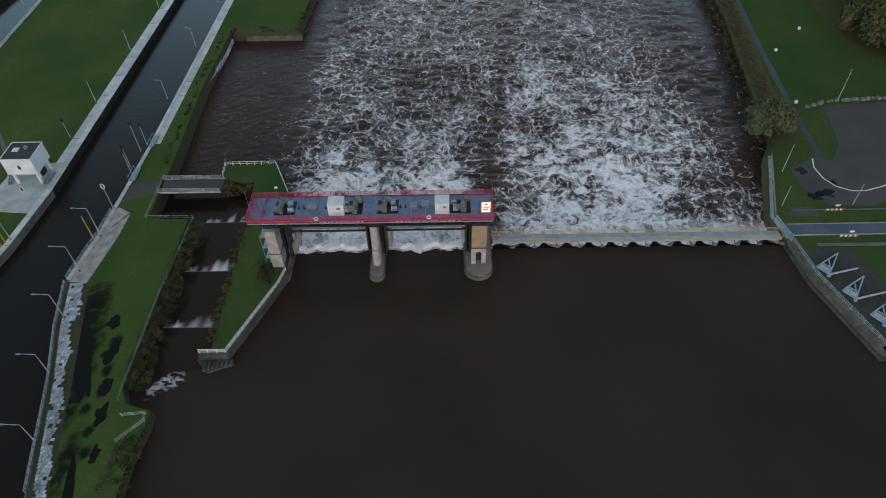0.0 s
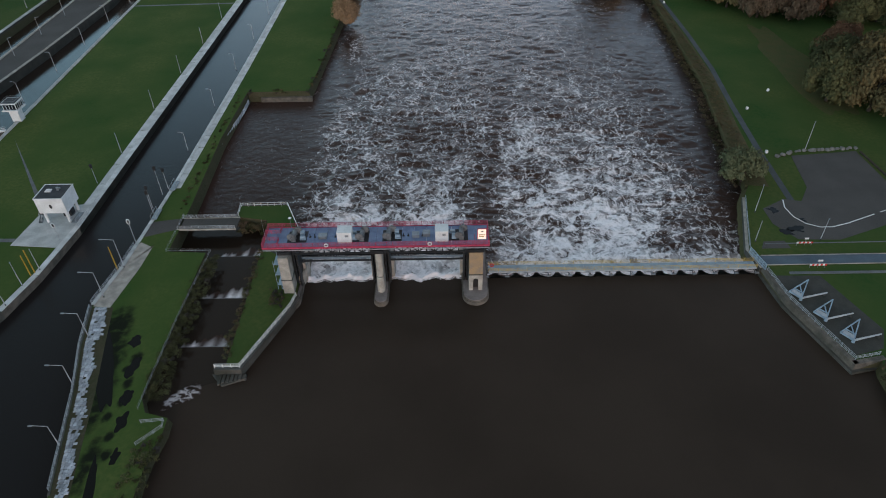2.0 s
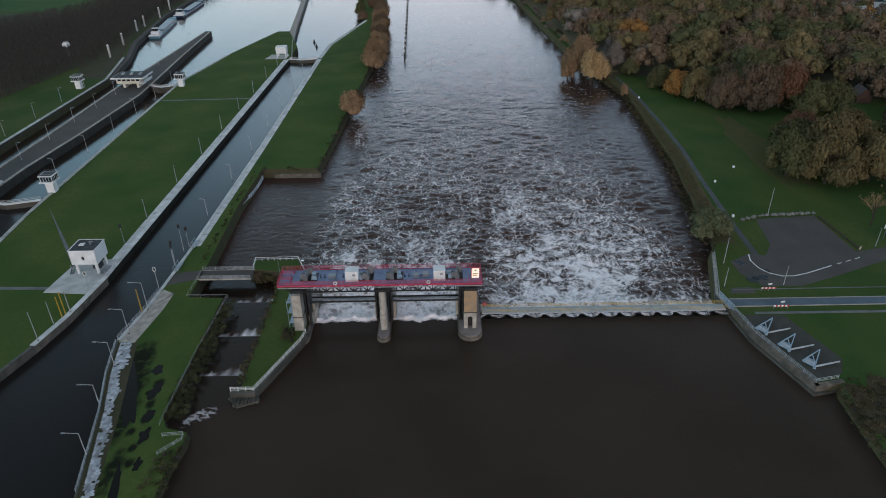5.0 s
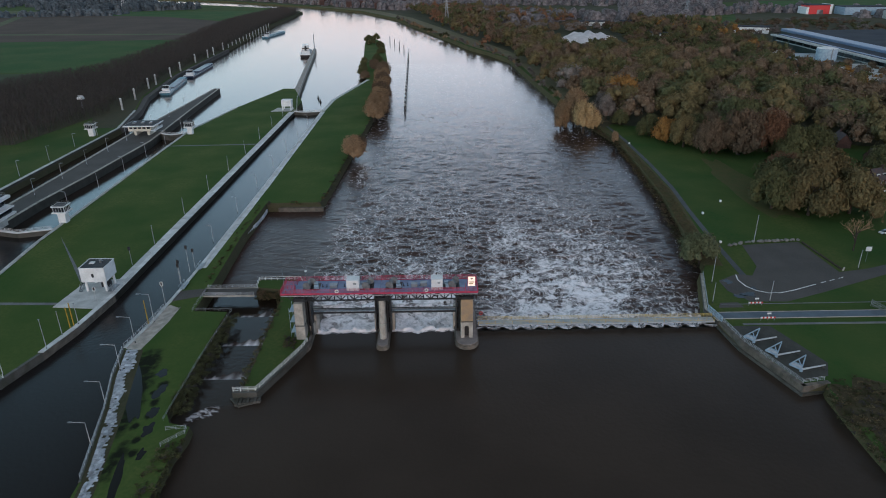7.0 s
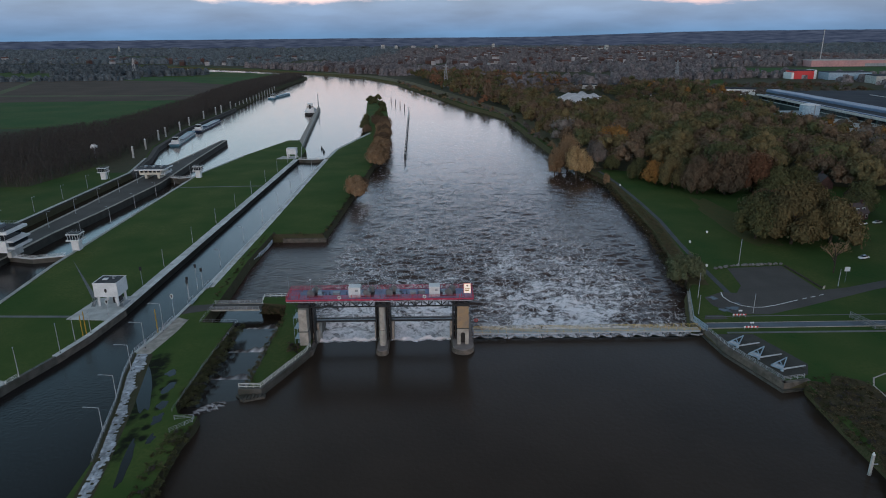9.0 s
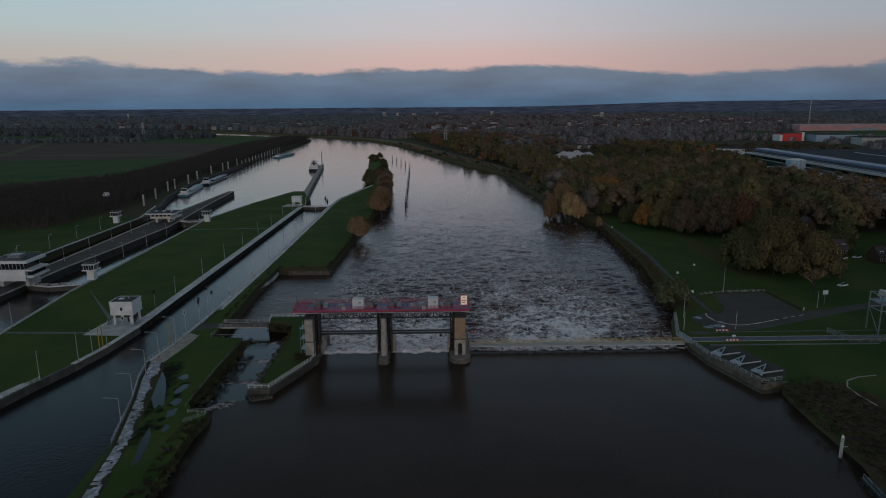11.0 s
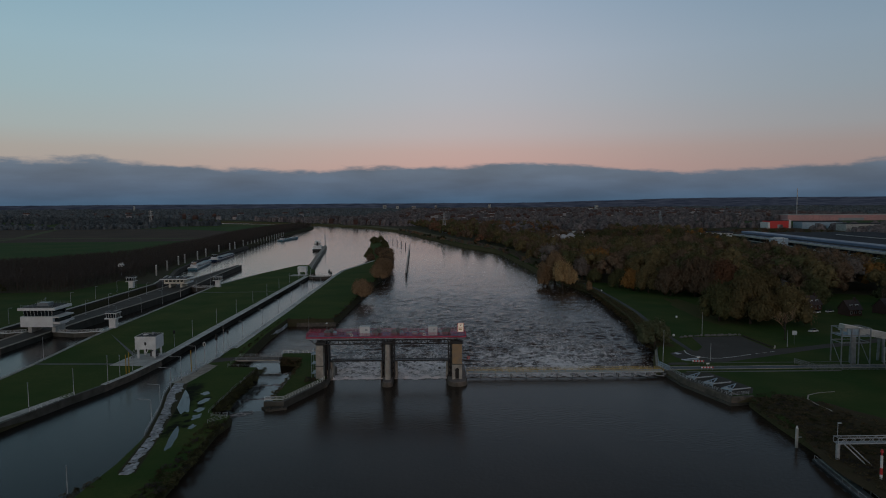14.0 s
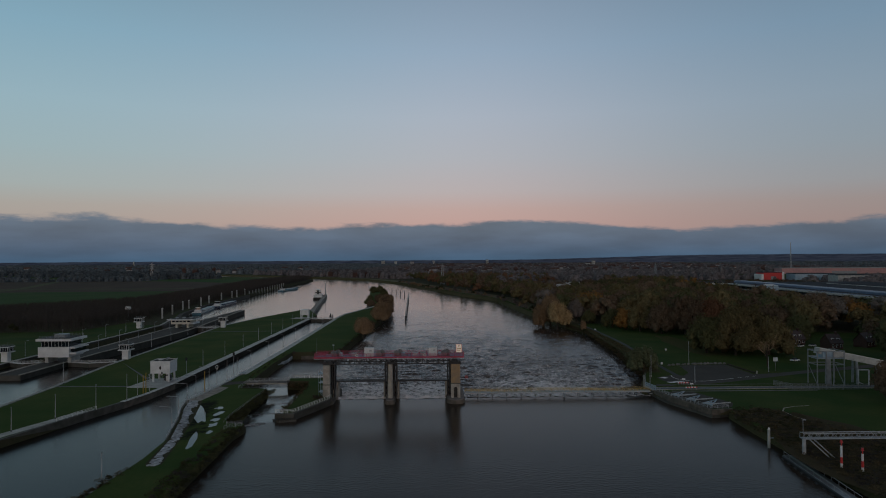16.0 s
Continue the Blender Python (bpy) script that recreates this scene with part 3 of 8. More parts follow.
P1, P2, P3 = -35.6, -13.4, 9.6      # the three piers
# water below the weir: a heaving sheet that runs out into the calm river
x = np.concatenate([np.arange(-72, 108, 0.70)])
y = np.concatenate([np.arange(99, 190, 0.66), np.arange(190, 330, 1.0), np.arange(330, 640, 2.4)])
gx, gy = np.meshgrid(x, y)
amp = np.clip(1.15 - (gy - 99) / 300, 0.30, 1) * np.clip((gx + 46) / 14, 0.12, 1) * np.clip((100 - gx) / 18, 0.15, 1)
gz = LOW + np.clip((640 - gy) / 340, 0, 1) * amp * (1.0 * (0.5 - np.abs(fbm(gx / 5.0, gy / 2.2, 2, 31)) * 2.2) + 1.3 * fbm(gx / 7.0, gy / 5.0, 4, 3) + 0.9 * np.abs(fbm(gx / 3.2 + 9, gy / 2.6, 3, 11)))
gz += np.where(gx > 12, 0.8, 0.5) * np.exp(-((gy - 102.5) / 3.0) ** 2) * ((gx > -31) & (gx < 80)) * (0.4 + fbm(gx / 2.2, gy / 2, 2, 5))
ylast = y[-1]
nx, ny = len(x), len(y)
vs = np.stack([gx, gy, gz], -1).reshape(-1, 3)
idx = np.arange(nx * ny).reshape(ny, nx)
fs = np.stack([idx[:-1, :-1], idx[:-1, 1:], idx[1:, 1:], idx[1:, :-1]], -1).reshape(-1, 4)
me = bpy.data.meshes.new("water")
me.from_pydata(vs.tolist(), [], fs.tolist())
fo = np.clip(1.15 - (gy - 99) / np.where(gx < 9.6, 13.0, 7.0) + 0.9 * fbm(gx / 1.8, gy / 2.2, 3, 19), 0, 1) * ((gx > P1 + 2) & (gx < 81)) * (gy < 117)
fo = np.where((gx > P3 - 3) & (gx < P3 + 9), fo * 0.25, fo) * np.clip(0.75 + 2.2 * fbm(gx / 2.4, gy / 3.2, 3, 41), 0.05, 1)
at = me.attributes.new("foam", "FLOAT", "POINT")
at.data.foreach_set("value", fo.reshape(-1).astype(np.float32))
me.materials.append(FOAM)
me.polygons.foreach_set("use_smooth", [True] * len(me.polygons))
tagged(new("water", me), "foaming brown river churning below the weir", "water", "", "structure")
lo = Geo()
zl = float(LOW)
for q in ([(-72, ylast), (108, ylast), (140, ylast), (140, 1000), (-72, 1000)], [(-72, 174), (-72, 1000), (-420, 1000), (-420, 174)],
          [(-420, 1000), (140, 1000), (140, 1300), (-100, 2200), (-7000, 3000), (-7000, 1900)], [(-72, 121), (-72, 174), (-78, 174), (-78, 121)]):
    lo.add([(px, py, zl) for px, py in q], [tuple(range(len(q)))])
solid("water", lo, CALM, "calm wide river downstream under the evening sky", "water", "structure", tri=True)

# ---- the weir ----
def railing(label, pts, h=1.1, m=RAILM, rails=3, gap=2.0, r=0.045, group="", mesh=False):
    """A post-and-rail fence along a line of (x, y, z): each post and each rail a part."""
    t = thing("railing", label, "railing", pts[0], 0, group)
    o = Vector(pts[0])
    P = [Vector(p) - o for p in pts]
    pm = Geo().cyl((0, 0, 0), (0, 0, h), r * 1.25, n=6).mesh("post", m)
    for a, b in zip(P, P[1:]):
        n = max(1, round((b - a).length / gap))
        for i in range(n + (1 if b is P[-1] else 0)):
            q = part("post", pm, None, t)
            q.location = a.lerp(b, i / n)
        for k in range(rails):
            z = Vector((0, 0, h * (k + 1) / rails - 0.03))
            part("rail", Geo().cyl(a + z, b + z, r, n=6), m, t)
        if mesh:
            g = Geo()
            k = int((b - a).length / 0.28)
            for i in range(k):
                c = a.lerp(b, (i + 0.5) / k)
                g.beam(c, c + Vector((0, 0, h - 0.08)), 0.05, 0.05)
            part("infill", g, m, t)
    return t


def round_nose(cx, hw, y0, y1, n=10):
    """Outline of a pier with a rounded upstream end."""
    return [(cx - hw * math.cos(math.pi * i / n), y0 + hw * 1.05 - hw * 1.05 * math.sin(math.pi * i / n)) for i in range(n + 1)] + [(cx + hw, y1), (cx - hw, y1)]


FOOT = mat("brownish_footing_top", (0.27, 0.23, 0.215), (0.19, 0.165, 0.155), 0.85, 0.5, fine=9)


def weir_pier(cx, foot_hw, tower_hw, y_nose, label, guides, rounded, doorway):
    t = thing("weir_pier", label, "pier", (cx, y_nose, 0), 0, "piers of the lifting weir")
    g = Geo().prism(round_nose(0, foot_hw, 0, 25), -6, 0.95, 0.15)
    g.prism(round_nose(0, foot_hw - 0.18, 0.2, 24.8), 0.95, 1.25)
    part("footing", g, QUAYM, t, "dark wet concrete footing with a rounded nose")
    part("footing_top", Geo().prism(round_nose(0, foot_hw - 0.3, 0.35, 24.6), 1.25, 1.45), FOOT, t)
    hw = tower_hw
    y = 4.0
    if rounded:
        g = Geo().prism(round_nose(0, hw, y - 0.4, y + 3.6), 1.45, 6.2)
        g.prism(round_nose(0, hw * 0.9, y, y + 3.6), 6.2, 13.2)
        part("tower", g, CONC, t)
    elif doorway:
        g = Geo()
        g.box(-hw, y, 1.45, -0.62, y + 3.6, 6.3).box(0.62, y, 1.45, hw, y + 3.6, 6.3)
        arch = [(-0.62, 4.6)] + [(-0.62 * math.cos(math.pi * i / 8), 4.6 + 0.62 * math.sin(math.pi * i / 8)) for i in range(9)] + [(0.62, 4.6), (0.62, 6.3), (-0.62, 6.3)]
        n = len(arch)
        g.add([(a, y, b) for a, b in arch] + [(a, y + 3.6, b) for a, b in arch], [tuple(range(n)), tuple(range(2 * n - 1, n - 1, -1))] + [(i, i + n, (i + 1) % n + n, (i + 1) % n) for i in range(n)])
        part("doorway", Geo().box(-0.62, y + 1.2, 1.45, 0.62, y + 1.5, 5.3), BLACK, t, "dark arched doorway")
        part("lower_tower", g, CONC, t, "pale concrete with a dark arched doorway")
        part("string_course", Geo().slab(-hw - 0.1, y - 0.12, 6.3, hw + 0.1, y + 3.7, 6.62), CONCD, t)
        part("tower", Geo().box(-hw, y, 6.62, hw, y + 3.6, 13.2, 0.04), RUST, t, "rust-stained concrete shaft")
    else:
        part("tower", Geo().box(-hw, y, 1.45, hw, y + 3.6, 6.3, 0.02), CONC, t)
        part("string_course", Geo().slab(-hw - 0.1, y - 0.12, 6.3, hw + 0.1, y + 3.7, 6.6), CONCD, t)
        part("tower", Geo().box(-hw + 0.05, y, 6.6, hw - 0.05, y + 3.6, 13.2, 0.03), CONC, t)
    part("rear_tower", Geo().box(-hw, y + 7.8, 1.45, hw, y + 11.0, 13.2, 0.03), CONC, t)
    for s in guides:
        g = Geo()
        for k in (0, 1.0):
            x0 = s * (hw + 0.12 + k * 0.75)
            g.box(min(x0, x0 + s * 0.38), y + 3.7, 1.2, max(x0, x0 + s * 0.38), y + 7.6, 13.3)
        for z in range(2, 13, 2):
            g.box(min(s * hw, s * (hw + 1.25)), y + 4.2, z, max(s * hw, s * (hw + 1.25)), y + 7.2, z + 0.25)
        part("gate_guide", g, DKSTEEL, t, "tall dark steel gate guide")
    for s in guides:
        part("side_wall", Geo().box(min(s * hw, s * (hw + 1.9)), y + 7.0, -2, max(s * hw, s * (hw + 1.9)), y + 11.5, 5.9), CONC, t, "pale concrete side wall of the gate opening")
    # core between the two towers, in a darker concrete than theirs
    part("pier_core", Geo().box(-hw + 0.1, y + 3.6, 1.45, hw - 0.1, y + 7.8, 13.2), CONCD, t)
    return t


p = weir_pier(P1, 2.6, 1.25, 85.0, "pale weathered concrete pier standing on the islet bank", (1,), False, False)
part("wing_wall", Geo().prism([(1.4, 8.0), (2.4, 9.0), (3.4, 12.5), (3.2, 14.5), (1.4, 14.5)], -6, 4.0), CONC, p, "sloping concrete wing wall")
g = Geo()
for z in (3.6, 6.8, 10.0):
    g.slab(-2.9, 5.5, z, -1.3, 9.5, z + 0.12, 0.02)
for k in range(14):
    g.beam((-2.2, 5.6 + k * 0.25, 2.4 + k * 0.24), (-1.4, 5.6 + k * 0.25, 2.4 + k * 0.24), 0.24, 0.05)
g.beam((-2.9, 5.5, 2.2), (-2.9, 5.5, 11.1), 0.08, 0.08).beam((-2.9, 9.5, 2.2), (-2.9, 9.5, 11.1), 0.08, 0.08)
part("access_stair", g, LBLUE, p, "pale blue steel stair tower")
weir_pier(P2, 1.75, 0.95, 86.0, "slender concrete middle pier with a rounded nose", (-1, 1), True, False)
weir_pier(P3, 3.25, 1.65, 86.0, "broad concrete pier with an arched doorway", (-1,), False, True)

bridge = thing("machinery_bridge", "red and blue steel machinery bridge over the weir piers", "bridge", (-40, 89.5, 13.2))
DX, DY = 52.6, 8.0
pl = Geo().slab(0.03, 0.35, 2.55, DX / 18 - 0.03, DY - 0.35, 2.75, 0.02).mesh("deck_plate", BLUED)
for i in range(18):
    part("deck_plate", pl, None, bridge, "worn blue steel plate").location = (DX * i / 18, 0, 0)
for yy in (0.0, DY - 0.3):
    part("edge_beam", Geo().box(0, yy, 2.35, DX, yy + 0.2, 2.85), RED, bridge, "dull red edge beam")
for xx in (0.0, DX - 0.3):
    part("edge_beam", Geo().box(xx, 0.3, 2.35, xx + 0.3, DY - 0.3, 2.85), RED, bridge)
for yy in (-0.32, DY + 0.0):
    part("cable_tray", Geo().box(0.2, yy, 2.1, DX - 0.2, yy + 0.24, 2.24), RAILM, bridge, "pale grey cable tray")
cb_mesh = Geo().box(-0.09, 0.3, 2.3, 0.09, DY - 0.3, 2.54).mesh("cross_beam", DKSTEEL)
for i in range(36):
    part("cross_beam", cb_mesh, None, bridge).location = (DX * (i + 0.5) / 36, 0, 0)
for yy in (1.0, DY - 1.0):
    for a, b in ((P1 + 39.0, P2 + 40.0), (P2 + 40.1, P3 + 41.5)):
        part("bottom_chord", Geo().box(a, yy - 0.15, 0.0, b, yy + 0.15, 0.35), DKSTEEL, bridge)
        n = 13
        for i in range(n):
            xa, xb = a + (b - a) * i / n, a + (b - a) * (i + 1) / n
            part("truss_post", Geo().beam((xa, yy, 0.2), (xa, yy, 2.35), 0.26, 0.26), DKSTEEL, bridge)
            za, zb = (0.25, 2.15) if i % 2 else (2.15, 0.25)
            part("truss_diagonal", Geo().beam((xa, yy, za), (xb, yy, zb), 0.24, 0.24), DKSTEEL, bridge)
for cx, w in ((P1 + 40.2, 1.6), (P2 + 40, 1.3), (P3 + 40, 1.9)):
    part("bearing_block", Geo().box(cx - w, 0.6, 0.02, cx + w, DY - 0.6, 0.9), DKSTEEL, bridge)
for xa in (0.6, DX - 2.6):
    for yy in (1, 7):
        part("end_bracket", Geo().beam((xa, yy, 2.1), (xa + (2.2 if xa < 5 else -0.2), yy, 0.3), 0.2, 0.2), DKSTEEL, bridge)


def bridge_rail(a, b):
    a, b = Vector(a), Vector(b)
    n = max(1, round((b - a).length / 1.3))
    for i in range(n + 1):
        c = a.lerp(b, i / n)
        part("rail_post", Geo().beam(c, c + Vector((0, 0, 1.15)), 0.08, 0.08), RED, bridge)
    for z in (0.28, 0.56, 0.84, 1.12):
        part("handrail", Geo().beam(a + Vector((0, 0, z)), b + Vector((0, 0, z)), 0.06, 0.07), RED, bridge)


bridge_rail((0.1, 0.12, 2.85), (DX - 0.1, 0.12, 2.85))
bridge_rail((0.1, DY - 0.12, 2.85), (DX - 0.1, DY - 0.12, 2.85))
bridge_rail((0.12, 0.2, 2.85), (0.12, DY - 0.2, 2.85))
bridge_rail((DX - 0.12, 0.2, 2.85), (DX - 0.12, DY - 0.2, 2.85))
bridge_rail((3.6, 0.2, 2.85), (3.6, 2.6, 2.85))
bridge_rail((3.6, 5.2, 2.85), (3.6, DY - 0.3, 2.85))
bridge_rail((0.3, 2.6, 2.85), (3.6, 2.6, 2.85))
bridge_rail((0.3, 5.2, 2.85), (3.6, 5.2, 2.85))
bridge_rail((49.2, 0.2, 2.85), (49.2, 2.6, 2.85))


WINCHM = mat("dull_winch_paint", (0.230, 0.240, 0.245), (0.130, 0.135, 0.140), 0.6, 0.9, metal=0.2)


def winch(x, flip):
    """A hoist: two big toothed wheels, a drum, a motor and bearing blocks."""
    t = thing("hoisting_winch", "grey steel hoisting winch with two large gear wheels", "winch", (x, 93.5, 15.95), 180 if flip else 0, "hoisting winches on the bridge")
    for yy, r, xx in ((-1.35, 0.84, -0.5), (1.45, 0.84, 0.7)):
        n = 28
        g = Geo()
        for i in range(n):
            a = 2 * math.pi * (i + 0.5) / n
            g.beam((xx + r * math.cos(a), yy, 1.0 + r * math.sin(a)), (xx + (r + 0.12) * math.cos(a), yy, 1.0 + (r + 0.12) * math.sin(a)), 0.3, 0.12)
        g.cyl((xx, yy - 0.16, 1.0), (xx, yy + 0.16, 1.0), r, n=28)
        g.cyl((xx, yy - 0.3, 1.0), (xx, yy + 0.3, 1.0), 0.3, n=12)
        part("gear_wheel", g, WINCHM, t)
    part("drum", Geo().cyl((0.1, -1.1, 0.95), (0.1, 1.2, 0.95), 0.5, n=16), WINCHM, t)
    part("motor", Geo().cyl((1.5, -0.9, 0.6), (2.7, -0.9, 0.6), 0.36, n=12).box(1.4, -1.3, 0, 2.8, -0.5, 0.25), LBLUE, t)
    part("gearbox", Geo().slab(1.3, 0.4, 0, 2.3, 1.6, 0.95, 0.08), LBLUE, t)
    for yy in (-1.75, -0.8, 0.9, 1.95):
        part("bearing_block", Geo().box(-0.5, yy - 0.12, 0, 0.6, yy + 0.12, 1.1, 0.1), WINCHM, t)
    part("shaft", Geo().cyl((-0.5, -2.1, 1.0), (-0.5, 2.2, 1.0), 0.11), WINCHM, t)
    part("bedplate", Geo().slab(-1.5, -2.1, -0.02, 3.0, 2.2, 0.06, 0.02), DKSTEEL, t)


for wx, fl in ((-33.0, False), (-17.0, True), (-10.8, False), (6.2, True)):
    winch(wx, fl)


def cabinet(x, y, w, d, h, m, label, name="machine_cabinet"):
    t = thing(name, label, "cabinet", (x, y, 15.95), 0, "cabinets on the bridge")
    part("body", Geo().box(-w / 2, -d / 2, 0, w / 2, d / 2, h), m, t)
    part("lid", Geo().slab(-w / 2 - 0.06, -d / 2 - 0.06, h, w / 2 + 0.06, d / 2 + 0.06, h + 0.1, 0.04), m, t)
    part("door", Geo().box(-w * 0.35, -d / 2 - 0.03, 0.15, w * 0.35, -d / 2 - 0.003, h - 0.2), m, t)
    part("vent", Geo().box(w * 0.05, -d / 2 - 0.05, h * 0.6, w * 0.3, -d / 2 - 0.033, h * 0.8), GREYST, t)


cabinet(-20.9, 92.4, 3.3, 2.9, 2.9, WHITE, "white sheet-metal machine cabinet on the blue deck")
cabinet(1.6, 92.4, 3.0, 2.9, 2.9, WHITE, "white sheet-metal machine cabinet on the blue deck")
cabinet(-2.0, 93.6, 1.7, 1.5, 0.9, GREYST, "low grey switch box beside the white cabinet", "switch_box")
cabinet(-26.3, 93.2, 1.9, 1.4, 0.8, GREYST, "low grey switch box on the blue deck", "switch_box")
cabinet(-4.5, 93.2, 1.6, 1.4, 0.8, GREYST, "low grey switch box on the blue deck", "switch_box")
for xx in (-29.3, -28.2, -23.4, -7.4, -6.3, -2.9):
    t = thing("bollard_post", "thin dark steel post on the blue deck", "post", (xx, 93.4, 15.95), 0, "posts on the bridge deck")
    part("shaft", Geo().cyl((0, 0, 0), (0, 0, 0.9), 0.09), DKSTEEL, t)
    part("base", Geo().slab(-0.25, -0.25, 0, 0.25, 0.25, 0.08, 0.02), DKSTEEL, t)

# notice board that glows at the end of the bridge
SIGNW = plain("lit_sign_face", (1.0, 0.80, 0.66), 0.4, emit=0.17)
t = thing("notice_board", "lit white notice board with a red edge on the bridge railing", "sign", (10.6, 89.9, 15.95), 0)
part("panel", Geo().slab(-0.75, 0, 1.4, 1.1, 0.14, 4.2, 0.03), SIGNW, t)
part("border", Geo().box(-0.87, 0.02, 1.3, -0.75, 0.18, 4.3).box(1.1, 0.02, 1.3, 1.22, 0.18, 4.3).box(-0.87, 0.02, 4.2, 1.22, 0.18, 4.32), REDS, t)
part("arrow", Geo().add([(-0.15, -0.012, 3.75), (0.55, -0.012, 3.75), (0.2, -0.012, 3.3)], [(0, 2, 1)]), BLACK, t)
part("writing_bar", Geo().box(-0.5, -0.014, 2.5, 0.85, -0.004, 2.75).box(-0.5, -0.014, 2.0, 0.6, -0.004, 2.25), OCHRE, t)
for xx in (-0.5, 0.8):
    part("leg", Geo().cyl((xx, 0.25, 0), (xx, 0.25, 4.0), 0.06), GREYST, t)


def ring_buoy(x, y, z, label, m=LINE):
    t = thing("life_buoy", label, "life buoy", (x, y, z), 0, "life buoys")
    g = Geo()
    n = 16
    for i in range(n):
        a, b = 2 * math.pi * i / n, 2 * math.pi * (i + 1) / n
        g.cyl((0.42 * math.cos(a), 0, 0.5 + 0.42 * math.sin(a)), (0.42 * math.cos(b), 0, 0.5 + 0.42 * math.sin(b)), 0.12, n=6, caps=False)
    part("ring", g, m, t)
    part("bracket", Geo().box(-0.05, 0.1, 0, 0.05, 0.2, 0.9), GREYST, t)


ring_buoy(-25.0, 89.4, 16.1, "white ring buoy hung on the red railing")
ring_buoy(-1.2, 89.4, 16.1, "white ring buoy hung on the red railing")
ring_buoy(13.4, 91.0, 8.0, "red ring buoy hung beside the pier", REDS)


def deck_lamp(x, y, h=3.2):
    t = thing("deck_lamp", "short lamp post with a round white head", "lamp", (x, y, 15.95), 0, "lamps on the bridge")
    part("pole", Geo().cyl((0, 0, 0), (0, 0, h), 0.06, 0.04), GREYST, t)
    part("lamp_head", Geo().cyl((0, 0, h), (0, 0, h + 0.12), 0.12, 0.42, 12).cyl((0, 0, h + 0.12), (0, 0, h + 0.3), 0.42, 0.2, 12), WHITE, t)


for xx in (-34.2, -15.2, 6.8):
    deck_lamp(xx, 96.6)
t = thing("aerial_mast", "thin grey aerial mast at the bridge end", "mast", (-39.4, 92.0, 15.9), 0)
part("pole", Geo().cyl((0, 0, 0), (0, 0, 6.4), 0.06, 0.03), GREYST, t)
part("foot", Geo().slab(-0.2, -0.2, 0, 0.2, 0.2, 0.1, 0.02), GREYST, t)

# lattice walkway of the raised gate, seen across each opening
for a, b in ((P1 + 1.9, P2 - 1.9), (P2 + 1.9, P3 - 2.3)):
    t = thing("gate_walkway", "dark steel gate beam with handrails between the piers", "walkway", (a, 96.2, 6.1), 0, "gate walkways")
    w = b - a
    for yy in (0, 1.3, 2.2):
        part("girder", Geo().box(0, yy, 0, w, yy + 0.22, 0.5), DKSTEEL, t)
    part("grating", Geo().box(0, 0.6, 0.36, w, 1.3, 0.42), GREYST, t)
    for yy in (0.05, 2.35):
        part("handrail", Geo().cyl((0, yy, 1.4), (w, yy, 1.4), 0.05), GREYST, t)
    for i in range(9):
        for yy in (0.05, 2.35):
            part("post", Geo().cyl((w * i / 8, yy, 0.4), (w * i / 8, yy, 1.4), 0.04, n=5), GREYST, t)

# water tumbling over the sills
def spill(x0, x1, scallop):
    n, k = int((x1 - x0) / 0.35), 26
    xs, tt = np.linspace(x0, x1, n), np.linspace(0, 1, k)
    X, Tt = np.meshgrid(xs, tt)
    if scallop:
        off = np.abs((X - 17.7 + 2.61) % 5.22 - 2.61)
        u = np.clip(1 - (off / 2.1) ** 2, 0, 1)
        front = 98.5 - 1.75 * np.sqrt(u)
    else:
        front = 96.2 + 2.4 * fbm(X / 1.5, X * 0 + 3, 4, 21) + 1.2 * fbm(X / 6, X * 0, 2, 4)
    Y = front - 0.5 + (105.5 - front) * Tt ** 1.2
    s = np.clip((Y - front) / 4.0, 0, 1)
    Z = 0.012 - (1.35 if scallop else 0.95) * s * s * (3 - 2 * s) + 0.9 * s * fbm(X / 1.6, Y / 1.3, 3, 8)
    lip = np.exp(-((Y - front - (0.75 if scallop else 1.3)) / (0.5 if scallop else 0.8)) ** 2)
    Z += lip * ((0.28 * u) if scallop else 0.45 + 2.2 * fbm(X / 1.3, Y / 1.1, 4, 12))
    foam = np.clip((Y - front) / 0.35, 0, 1) * np.clip(1.15 - np.clip((Y - front - 4.0) / 6.0, 0, 1) * 0.8 + 0.8 * fbm(X / 1.2, Y / 2.6, 3, 15), 0, 1)
    if not scallop:
        torn = np.clip(0.55 + 1.7 * fbm(X / 1.0, Y / 2.0, 4, 17), 0.05, 1)
        foam = np.clip((Y - front) / 0.25, 0, 1) * np.where(Y - front < 2.6 + 2.5 * fbm(X / 1.1, Y * 0, 3, 25), 1.25, torn)
    if scallop:
        foam = foam * np.clip((u > 0.02) * np.exp(-((Y - front - 0.42) / 0.34) ** 2) + np.clip((Y - front - 2.6) / 1.0, 0, 1), 0, 1) - 0.85 * np.exp(-((Y - front - 1.6) / 0.75) ** 4)
    me = bpy.data.meshes.new("water")
    idx = np.arange(n * k).reshape(k, n)
    me.from_pydata(np.stack([X, Y, Z], -1).reshape(-1, 3).tolist(), [], np.stack([idx[:-1, :-1], idx[:-1, 1:], idx[1:, 1:], idx[1:, :-1]], -1).reshape(-1, 4).tolist())
    at = me.attributes.new("foam", "FLOAT", "POINT")
    at.data.foreach_set("value", foam.reshape(-1).astype(np.float32))
    me.materials.append(FOAM)
    me.polygons.foreach_set("use_smooth", [True] * len(me.polygons))
    tagged(new("water", me), "white water tumbling over the weir sill", "water", "", "structure")


spill(P1 + 2.5, P2 - 2.1, False)
spill(P2 + 2.1, P3 - 3.2, False)
spill(P3 + 3.2, 82.0, True)

